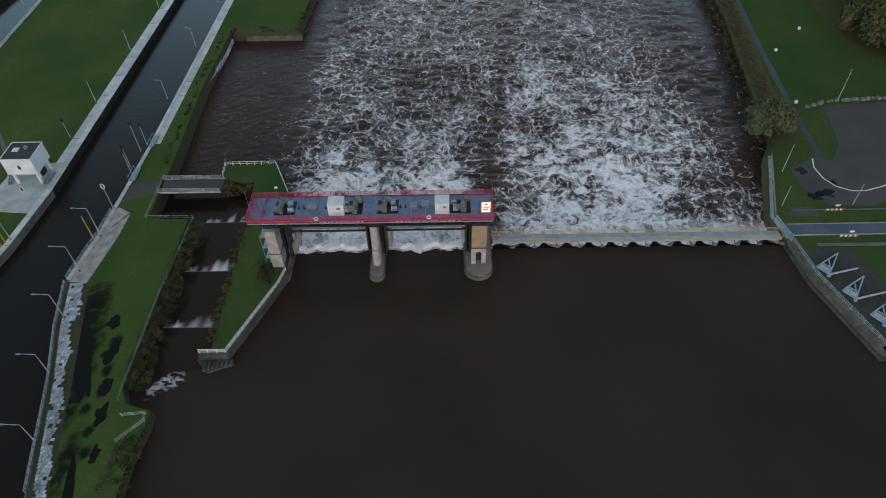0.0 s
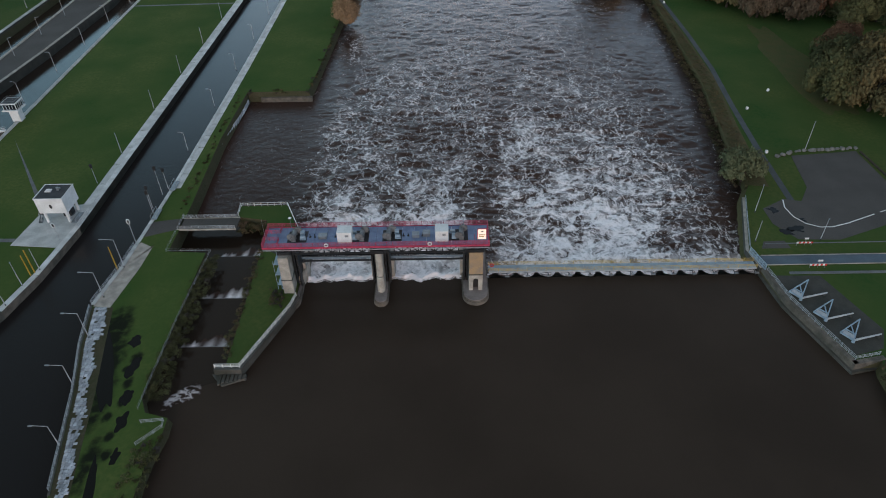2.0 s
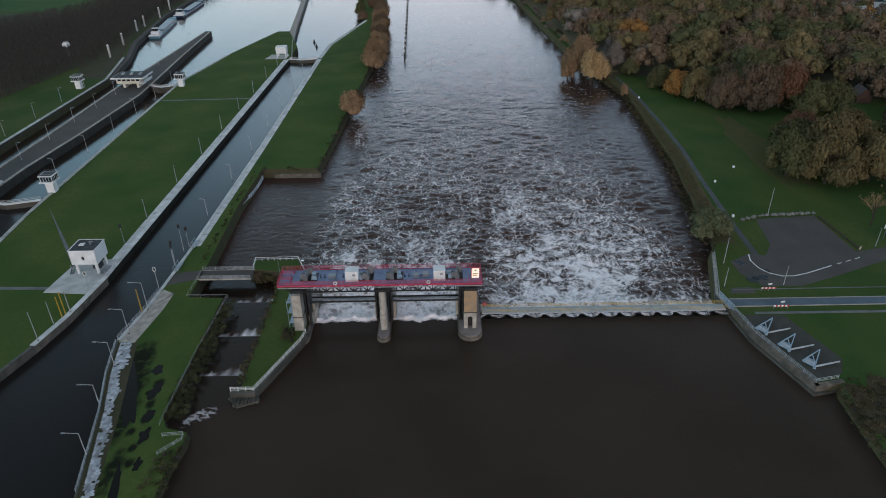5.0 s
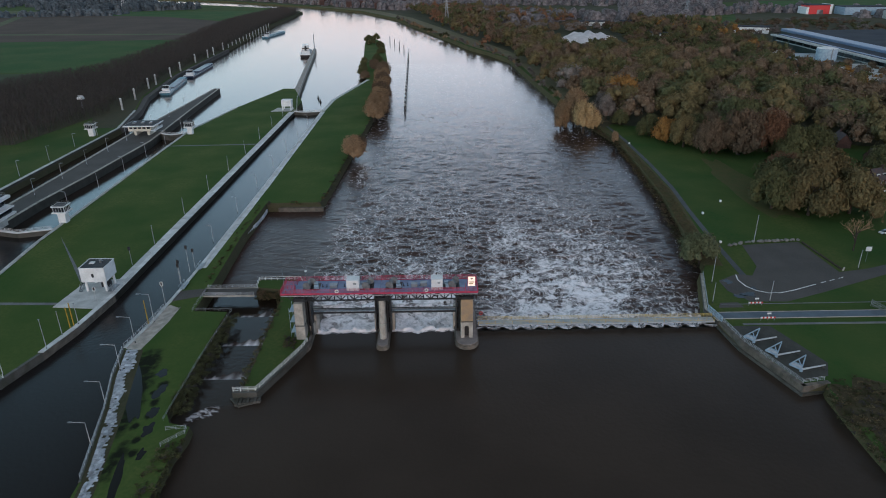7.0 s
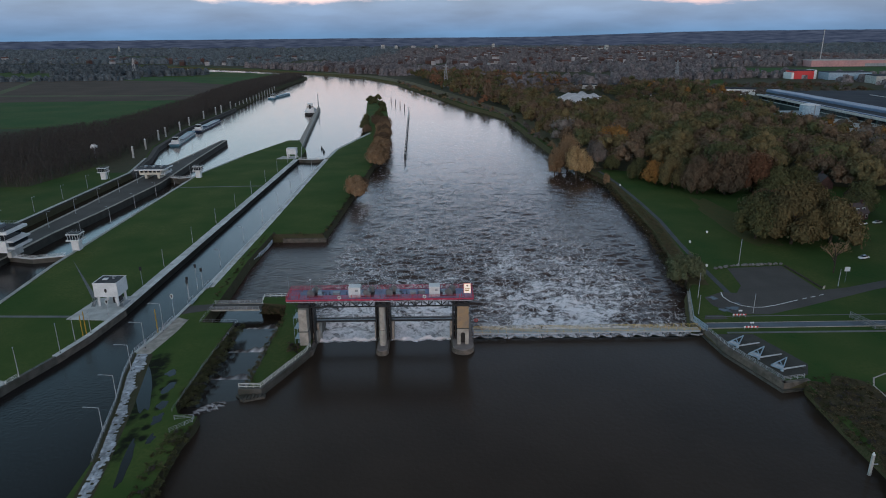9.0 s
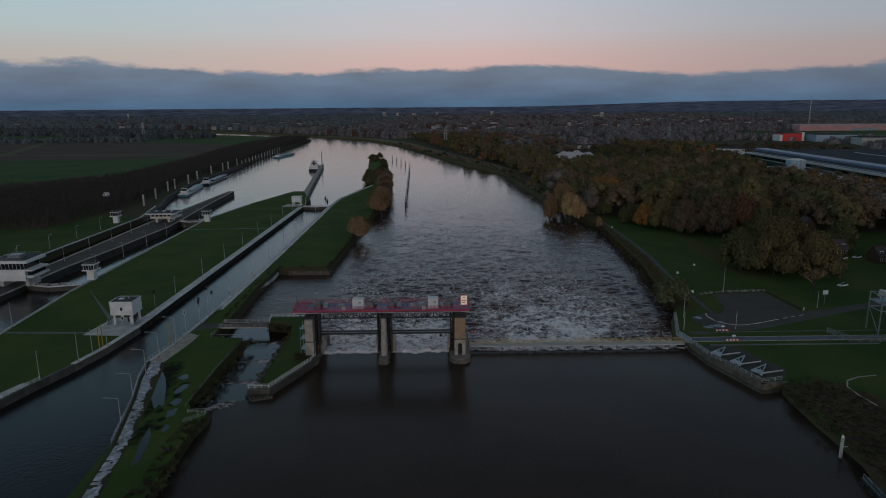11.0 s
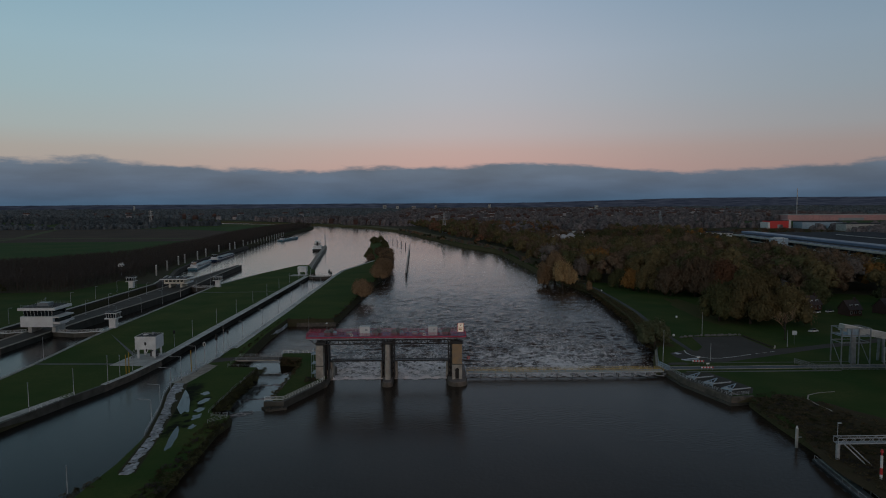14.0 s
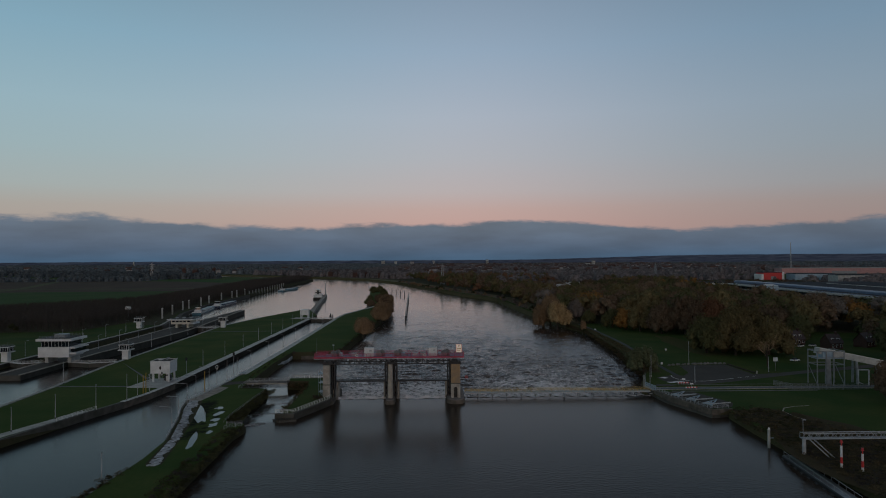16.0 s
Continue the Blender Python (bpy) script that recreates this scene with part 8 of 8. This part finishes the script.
field([(-337, 930), (-338, 950), (-690, 978), (-1900, 925), (-1900, 895), (-690, 955)], STUB, "pale strip of stubble between the fields", 0.03)
field([(-640, 640), (-690, 960), (-860, 1400), (-842, 1400), (-672, 960), (-628, 640)], STUB, "pale farm track between the fields", 0.06)
field([(-353, 1160), (-332, 1420), (-640, 1450), (-830, 1400), (-530, 1300)], CROP, "green field near the river bend", 0.01)
field([(-640, 1460), (-1500, 1600), (-1900, 1370), (-860, 1410)], STUB, "pale stubble field", 0.01)
field([(-1550, 1560), (-3400, 1700), (-3400, 700), (-1950, 720), (-1950, 1240)], MEAD, "wide dull meadow", 0.015)
field([(420, 860), (640, 780), (2600, 900), (2600, 1500), (600, 1330)], TOWN, "dull ground of the works area")
field([(720, 1330), (1500, 1250), (2200, 1420), (2000, 1640), (760, 1600)], CROP, "green field beside the halls", 0.03)
for i, (x0, y0, x1, y1) in enumerate(((-3800, 2900, -200, 4300), (-200, 1560, 1300, 4300), (1300, 1700, 4200, 4000))):
    field([(x0, y0), (x1, y0), (x1, y1), (x0, y1)], TOWN if i else MEAD, "distant dusky countryside", -0.01)
field([(104, 330), (112, 340), (300, 250), (420, 100), (700, 100), (800, 760), (430, 900), (300, 640), (160, 790), (60, 760), (82, 660)], TOWN, "leaf-strewn woodland floor", 0.005)
field([(380, -900), (380, 95), (3000, 95), (3000, -900)], MEAD, "dull meadow behind the bank", 0.0)


field([(80, 690), (-2, 935), (-62, 1205), (-140, 1400), (-262, 1565), (430, 1600), (430, 880), (300, 640), (160, 700)], TOWN, "dull rough grass along the lower river", -0.02)
field([(-262, 1572), (-505, 1815), (-985, 2170), (-2600, 2480), (-2600, 2900), (-200, 2900), (-200, 1600)], TOWN, "dull brown ground across the river bend", -0.02)
field(BARE, BANK, "dark leaf-strewn floor of the bare wood", 0.02)


# far woods and hedges: low lumpy canopies
def canopy(polys, spacing, r, h, label, m, seed, gap=0.36):
    rn = np.random.default_rng(seed)
    g = Geo()
    for poly in polys:
        xs, ys = [p[0] for p in poly], [p[1] for p in poly]
        n = int((max(xs) - min(xs)) * (max(ys) - min(ys)) / spacing ** 2)
        px, py = rn.uniform(min(xs), max(xs), n), rn.uniform(min(ys), max(ys), n)
        k = inside(px, py, poly) & (vnoise(px / 210.0, py / 160.0, seed) > gap)
        for x, y in zip(px[k], py[k]):
            s = rn.uniform(0.6, 1.4)
            o = len(g.v)
            ph = rn.uniform(0, 6.28)
            for q in range(7):
                a = ph + 2 * math.pi * q / 7
                w = rn.uniform(0.75, 1.2)
                g.v.append((x + r * s * w * math.cos(a), y + r * s * w * math.sin(a), G0 - 0.5))
            for q in range(7):
                a = ph + 0.4 + 2 * math.pi * q / 7
                w = rn.uniform(0.45, 0.8)
                g.v.append((x + r * s * w * math.cos(a), y + r * s * w * math.sin(a), G0 + h * s * rn.uniform(0.6, 1.0)))
            g.v.append((x, y, G0 + h * s * 1.05))
            for q in range(7):
                e = (q + 1) % 7
                g.f += [(o + q, o + e, o + 7 + e, o + 7 + q), (o + 7 + q, o + 7 + e, o + 14)]
    solid("far_woods", g, m, label, "woods", "stuff", True)


# far canopy colours, greyed and blued to stand in for distance haze
FW = [leaf_mat("hazed_canopy_brown", (0.112, 0.102, 0.107), (0.179, 0.156, 0.156), 0.8, 0.22, 0.55), leaf_mat("hazed_canopy_green", (0.078, 0.091, 0.101), (0.116, 0.130, 0.139), 0.8, 0.2, 0.5)]
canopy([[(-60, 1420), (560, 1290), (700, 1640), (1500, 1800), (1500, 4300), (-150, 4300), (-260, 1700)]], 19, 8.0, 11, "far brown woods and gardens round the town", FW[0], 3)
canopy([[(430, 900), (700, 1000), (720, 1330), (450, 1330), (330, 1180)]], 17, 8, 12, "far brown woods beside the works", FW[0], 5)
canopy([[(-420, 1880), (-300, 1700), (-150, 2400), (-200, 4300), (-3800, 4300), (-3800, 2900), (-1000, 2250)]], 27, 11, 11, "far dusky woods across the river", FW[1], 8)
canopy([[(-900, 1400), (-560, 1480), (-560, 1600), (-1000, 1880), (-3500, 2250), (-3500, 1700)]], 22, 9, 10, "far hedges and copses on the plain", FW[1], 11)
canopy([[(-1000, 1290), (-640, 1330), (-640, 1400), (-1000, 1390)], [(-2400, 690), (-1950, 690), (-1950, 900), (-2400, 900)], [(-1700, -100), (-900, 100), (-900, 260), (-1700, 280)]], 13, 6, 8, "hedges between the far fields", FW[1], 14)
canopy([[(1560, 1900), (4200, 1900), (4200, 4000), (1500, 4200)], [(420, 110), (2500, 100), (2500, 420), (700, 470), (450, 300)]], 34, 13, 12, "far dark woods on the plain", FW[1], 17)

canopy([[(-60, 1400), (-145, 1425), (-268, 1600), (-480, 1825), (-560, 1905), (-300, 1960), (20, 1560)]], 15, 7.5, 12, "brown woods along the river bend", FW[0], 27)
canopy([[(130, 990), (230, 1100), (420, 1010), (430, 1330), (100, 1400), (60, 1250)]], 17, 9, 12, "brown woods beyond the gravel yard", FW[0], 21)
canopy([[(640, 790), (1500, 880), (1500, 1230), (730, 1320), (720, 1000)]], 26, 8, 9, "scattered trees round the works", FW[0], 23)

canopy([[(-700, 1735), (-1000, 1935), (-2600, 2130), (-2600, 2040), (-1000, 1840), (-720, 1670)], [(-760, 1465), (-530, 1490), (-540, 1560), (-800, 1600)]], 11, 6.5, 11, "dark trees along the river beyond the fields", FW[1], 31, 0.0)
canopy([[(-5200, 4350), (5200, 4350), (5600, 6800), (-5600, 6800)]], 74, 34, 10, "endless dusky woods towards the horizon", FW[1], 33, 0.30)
# town roofs
rt = random.Random(12)
ROOFS = [mat("town_roof_red", (0.12, 0.066, 0.056), (0.085, 0.052, 0.046), 0.8, 0.1), mat("town_wall_pale", (0.42, 0.40, 0.40), (0.28, 0.27, 0.27), 0.8, 0.1), TILE]
blk = []
for k in range(3):
    for i in range(6):
        w, d, h = rt.uniform(8, 22), rt.uniform(8, 12), rt.uniform(5, 9)
        g = Geo().box(-w / 2, -d / 2, 0, w / 2, d / 2, h)
        g.add([(-w / 2 - .3, -d / 2 - .3, h), (w / 2 + .3, -d / 2 - .3, h), (w / 2 + .3, d / 2 + .3, h), (-w / 2 - .3, d / 2 + .3, h), (-w / 2, 0, h + 3.5), (w / 2, 0, h + 3.5)], [(0, 1, 5, 4), (2, 3, 4, 5), (1, 2, 5), (3, 0, 4)])
        me = g.mesh("town_house", [ROOFS[1] if (i + k) % 2 else BRICK, ROOFS[0] if i % 2 else TILE])
        for q, p in enumerate(me.polygons):
            p.material_index = 1 if q >= 6 else 0
        blk.append(me)
for i in range(460):
    if i < 60:
        if i % 4:
            continue
        x, y = rt.uniform(-280, 120), rt.uniform(1500, 1800)
        if x < -150 and y < 1640:
            y += 160
    elif i < 410:
        x, y = rt.uniform(-100, 1400), rt.uniform(1700, 3900)
    else:
        x, y = rt.uniform(-1900, -500), rt.uniform(1950, 2600)
    if x < -420 and y < 1700 - 0.62 * (x + 400):
        continue
    ob = tagged(new("town_house", blk[i % 18]), "distant town house with a pitched roof", "house", "distant town houses")
    ob.matrix_basis = pose(x, y, G0 + 1.5, 0, 0, rt.uniform(0, 180)) @ Matrix.Diagonal((1.15, 1.15, 1.5, 1))
for x, y, yaw in ((-190, 1512, 10), (-168, 1530, 30), (-262, 1600, 70), (-120, 1440, 0), (-176, 1560, 50)):
    ob = tagged(new("town_house", blk[2]), "distant white house on the river bank", "house", "distant town houses")
    ob.matrix_basis = pose(x, y, G0 + 1.5, 0, 0, yaw) @ Matrix.Diagonal((1.0, 1.1, 1.5, 1))
for x, y, w, d, h, m in ((-300, 4000, 26, 20, 46, WHITE), (-220, 3980, 18, 16, 40, WHITE), (-120, 4050, 30, 18, 36, ROOFS[1]), (20, 3900, 16, 16, 44, ROOFS[1]), (330, 3700, 18, 14, 52, WHITE), (880, 3400, 20, 14, 42, WHITE), (845, 3380, 30, 14, 24, WHITE),
                         (500, 3300, 44, 16, 20, ROOFS[0]), (1250, 3300, 60, 16, 18, ROOFS[0]), (1180, 2900, 40, 14, 16, WHITE), (-1900, 4100, 10, 10, 48, WHITE), (60, 3500, 40, 14, 22, ROOFS[1]), (700, 3000, 60, 14, 16, ROOFS[0])):
    h, w, m = h * 0.72, w * 0.8, (CONCL if m is WHITE else m)
    t = thing("tower_block", "distant pale block of the town skyline", "building", (x, y, G0), rt.uniform(-15, 15), "distant tall buildings")
    part("wall", Geo().box(-w / 2, -d / 2, 0, w / 2, d / 2, h), m, t)
    part("roof", Geo().slab(-w / 2 - .3, -d / 2 - .3, h, w / 2 + .3, d / 2 + .3, h + 1, 0.3), ROOFD, t)
    for k in range(int(h / 8)):
        part("window_row", Geo().box(-w * 0.42, -d / 2 - 0.3, 3 + 7.5 * k, w * 0.42, -d / 2 - 0.05, 5 + 7.5 * k), GLASSD, t)


def pylon(x, y, h, label="far lattice power pylon"):
    t = thing("power_pylon", label, "pylon", (x, y, G0), 10, "power pylons")
    b = h * 0.09
    for sx in (-1, 1):
        for sy in (-1, 1):
            part("leg", Geo().beam((sx * b, sy * b, 0), (sx * 0.6, sy * 0.6, h), 0.5, 0.5), GREYST, t)
    for k, z in enumerate((0.66, 0.78, 0.9)):
        part("cross_arm", Geo().beam((-h * 0.14, 0, h * z), (h * 0.14, 0, h * z), 0.5, 0.6), GREYST, t)
    g = Geo()
    for k in range(8):
        za, zb = h * k / 9, h * (k + 1) / 9
        wa, wb = b + (0.6 - b) * k / 9, b + (0.6 - b) * (k + 1) / 9
        s = 1 if k % 2 else -1
        g.beam((-wa * s, -wa, za), (wb * s, -wb, zb), 0.25, 0.25).beam((-wa * s, wa, za), (wb * s, wb, zb), 0.25, 0.25)
    part("lattice", g, GREYST, t)


pylon(22, 1063, 38)
pylon(455, 1180, 36)
pylon(-690, 1500, 40)
pylon(-880, 1000, 36)
pylon(-1500, 1300, 40)
pylon(700, 830, 32)
t = thing("radio_mast", "tall thin radio mast on the plain", "mast", (1130, 1900, G0), 0)
part("shaft", Geo().cyl((0, 0, 0), (0, 0, 92), 1.6, 1.0, 6), GREYST, t)
part("foot", Geo().slab(-4, -4, 0, 4, 4, 2, 0.2), CONC, t)

# works: long blue-roofed hall, tank, red and pink halls, salt heap
BLUER = mat("blue_sheet_roof", (0.16, 0.22, 0.33), (0.12, 0.17, 0.26), 0.4, 0.05, spec=0.1)
SOLAR = mat("dark_panel_roof", (0.035, 0.042, 0.055), (0.05, 0.058, 0.07), 0.85, 0.05, spec=0.05)
GREENG = mat("dark_green_cladding", (0.03, 0.055, 0.05), (0.02, 0.035, 0.035), 0.4, 0.1)
hall = thing("works_hall", "long industrial hall with blue-grey roof and dark cladding", "hall", (398, 733, G0), -2.5)
part("wall", Geo().box(0, -330, 0, 205, 0, 11.6), GREENG, hall)
part("wall", Geo().box(28, 0.1, 0, 205, 44, 11.6), GREENG, hall)
part("roof", Geo().slab(-2, -332, 11.6, 28, 1, 12.2, 0.3), SOLAR, hall)
part("roof", Geo().slab(44, -332, 11.6, 207, 46, 12.6, 0.3), SOLAR, hall)
part("roof_band", Geo().slab(28.1, -332, 11.6, 43.9, 46, 14.6, 0.6), BLUER, hall, "pale blue raised roof band")
part("roof_band", Geo().slab(-3.2, -332, 11.2, 1.5, 1.5, 12.8, 0.3), CONCL, hall, "pale eaves band")
part("roof_band", Geo().slab(120, -332, 12.6, 121.6, -20, 13.2, 0.2), CONCL, hall)
part("roof_band", Geo().slab(6, -332, 12.2, 9, 0, 12.7, 0.1), BLUER, hall)
part("wall_band", Geo().box(-1.0, -330, 6.6, -0.05, -10, 7.3), CONCL, hall, "pale band along the dark cladding")
for k in range(19):
    part("window", Geo().box(-0.4, -322 + 16.6 * k, 7.8, -0.05, -309 + 16.6 * k, 10.4), GLASSD, hall)
part("canopy", Geo().slab(-46, -325, 5.5, -1.2, -196, 6.4, 0.2), CONCL, hall, "pale loading canopy")
for k in range(12):
    part("loading_dock", Geo().box(-46.5, -322 + 10.3 * k, 0.2, -44, -316 + 10.3 * k, 5.4), WHITE, hall)
part("annex", Geo().slab(-50, -192, 0, -1.2, -120, 6.0, 0.2), GREENG, hall, "low dark flat-roofed annex")
t = thing("storage_tank", "pale grey round storage tank beside the hall", "tank", (366, 562, G0 + 6.0), 0)
part("shell", Geo().cyl((0, 0, 0), (0, 0, 11), 9, n=32), LBLUE, t)
part("lid", Geo().cyl((0, 0, 11), (0, 0, 12.2), 9.1, 4, 32), WHITE, t)
part("ladder", Geo().box(-0.4, -9.4, 0, 0.4, -9.05, 11.6), GREYST, t)
for x, y, yaw, w, d, h, wm, lab in ((697, 1200, 0, 38, 30, 15, REDS, "bright red industrial hall beyond the woods"), (768, 1175, -5, 76, 40, 13, LBLUE, "pale grey industrial hall"), (1135, 1665, -2, 340, 50, 15, mat("pink_cladding", (0.50, 0.27, 0.26), (0.40, 0.24, 0.24), 0.6, 0.03), "long pink-lit distribution hall"),
                                    (775, 1062, -8, 56, 40, 13, CONCL, "white industrial hall beyond the woods"), (430, 880, -25, 60, 20, 8, WHITE, "low white office building"), (250, 1010, -10, 50, 14, 6, CONCL, "low pale shed by the works road"), (310, 1010, 5, 34, 16, 6, ROOFS[0], "low red-roofed shed by the road"), (1900, 1560, -4, 300, 60, 14, CONCL, "long pale industrial hall"), (300, 820, -30, 40, 16, 6, CONCL, "low pale shed among the trees")):
    t = thing("industrial_hall", lab, "hall", (x, y, G0), yaw, "distant halls")
    part("wall", Geo().box(-w / 2, -d / 2, 0, w / 2, d / 2, h), wm, t)
    part("roof", Geo().slab(-w / 2 - .5, -d / 2 - .5, h, w / 2 + .5, d / 2 + .5, h + 1.2, 0.5), CONCL if w > 100 else SOLAR, t)
    part("door", Geo().box(-w * 0.1, -d / 2 - 0.4, 0, w * 0.1, -d / 2 - 0.06, h * 0.5), GREYST, t)
    if wm is REDS:
        for sx in (-1, 1):
            part("gable_tower", Geo().box(sx * w / 2 - (4.5 if sx < 0 else 0.05), -d / 2 - 0.5, 0, sx * w / 2 + (0.05 if sx < 0 else 4.5), d / 2, h - (3 if sx < 0 else -1.6)), WHITE, t, "white end tower")
salt = Geo()
for i in range(24):
    for j in range(12):
        u, v = i / 23, j / 11
        e = math.sin(math.pi * u) ** 0.5 * math.sin(math.pi * v) ** 0.7
        salt.v.append((-33 + 66 * u, -52 + 104 * v, e * (9 + 5.5 * noise.noise((u * 6, v * 7, 1)))))
for i in range(23):
    for j in range(11):
        salt.f.append((i * 12 + j, (i + 1) * 12 + j, (i + 1) * 12 + j + 1, i * 12 + j + 1))
ob = solid("gravel_mound", salt, mat("white_gravel", (0.66, 0.62, 0.62), (0.50, 0.46, 0.46), 0.9, 0.15), "pile of white gravel in a yard", "gravel pile", smooth=True, at=(192, 800, G0 - 0.1))
ob.rotation_euler.z = radians(-22)
solid("road", Geo().prism([(250, 1100), (262, 1100), (300, 700), (288, 700)][::-1], G0 - 0.3, G0 + 0.12), ASPH, "grey works road between the trees", "road", "structure")
solid("pavement", Geo().prism([(262, 500), (296, 466), (376, 455), (390, 600), (385, 690), (300, 590)], G0 - 0.5, G0 + 0.14), CONCL, "pale paved works yard", "pavement", "structure", tri=True)
solid("pavement", Geo().prism([(112, 740), (150, 700), (262, 700), (270, 960), (110, 980)], G0 - 0.5, G0 + 0.13), TOWN, "grey yard around the white gravel", "pavement", "structure")
# tall tree row between the gravel yard and the river
woods([(92, 650), (140, 640), (132, 715), (118, 790), (104, 900), (92, 1100), (66, 1100), (78, 900), (80, 760)], 11.0, 13, 7.2, ["brown", "oak", "green", "red"], [0.4, 0.28, 0.26, 0.06], 200, 0.7, "autumn tree row along the river bank", G0, 0.25, "woodland", 10)
woods([(92, 655), (146, 612), (200, 598), (250, 600), (262, 690), (215, 716), (160, 712), (148, 745), (138, 860), (108, 960), (98, 960), (108, 800), (84, 745)], 13.5, 15, 8.6, ["brown", "oak", "green"], [0.5, 0.28, 0.22], 190, 0.95, "autumn trees in front of the gravel yard", G0, 0.25, "woodland", 14)
woods([(235, 735), (300, 640), (385, 745), (400, 860), (300, 960), (250, 960)], 15, 14, 8.8, ["brown", "green", "oak"], [0.42, 0.36, 0.22], 150, 0.8, "dark trees beside the works road", G0, 0.3, "woodland", 12)
woods([(120, 900), (160, 880), (230, 900), (250, 985), (170, 1010), (112, 1000)], 15, 12, 8, ["brown", "grey", "oak"], [0.6, 0.2, 0.2], 120, 0.8, "brown trees behind the gravel yard", G0, 0.3, "woodland", 10)
woods([(410, 800), (600, 800), (660, 960), (640, 1060), (440, 1010)], 21, 9, 8, ["brown", "grey", "green"], [0.5, 0.25, 0.25], 110, 0.8, "low trees behind the long hall", G0, 0.35, "woodland", 10)
woods([(322, 420), (388, 400), (388, 520), (352, 545), (316, 520)], 13, 13, 7.5, ["grey", "brown", "orange", "green"], [0.3, 0.4, 0.1, 0.2], 150, 0.7, "thin grey and brown trees beside the hall", G0, 0.3, "woodland", 12)
RANKG = mat("rank_bank_grass", (0.150, 0.130, 0.085), (0.100, 0.102, 0.056), 0.95, 0.06, fine=14, c3=(0.17, 0.145, 0.098), bump=0.4, spec=0.03)
field([(103.5, 345), (95.5, 409), (89.5, 520), (84.5, 633), (66, 700), (50, 741), (6, 922), (-64, 1195), (-146, 1393), (-276, 1563), (-262, 1575), (-120, 1410), (-40, 1205), (30, 930), (76, 745), (100, 645), (108, 520), (110, 409), (112, 345)], RANKG, "rank brownish grass along the river bank", 0.03)
# white radar cabin on a mast above the bare wood
t = thing("radar_cabin", "small white radar cabin on a mast in the bare wood", "cabin", (-248, 404, G0), 0)
part("mast", Geo().cyl((0, 0, -0.1), (0, 0, 7.2), 0.4, 0.3, 10), GREYST, t)
part("cabin", Geo().slab(-1.9, -1.5, 7.2, 1.9, 1.5, 9.3, 0.5), WHITE, t)
part("aerial", Geo().beam((-1.8, 0, 9.9), (1.8, 0, 9.9), 0.25, 0.3).cyl((0, 0, 9.3), (0, 0, 9.9), 0.1), WHITE, t)
field([(-200, 346), (-211, 402), (-226, 452), (-242, 562), (-249, 757), (-258, 757), (-252, 562), (-240, 452), (-230, 380), (-215, 346)], BANK, "dark leaf-strewn bank behind the mooring jetty", 0.01)
lt = Geo()
o = blob(141, 214, 9, 46, G0 + 0.02, 2.4, 60, 0.3)
lt.add(o, [tuple(range(len(o)))])
solid("ground", lt, mat("leaf_litter", (0.075, 0.078, 0.030), (0.052, 0.078, 0.026), 0.95, 0.3, fine=9, c3=(0.10, 0.080, 0.04), bump=0.4, spec=0.05), "fallen leaves on the lawn along the trees", "ground", "structure", tri=True)
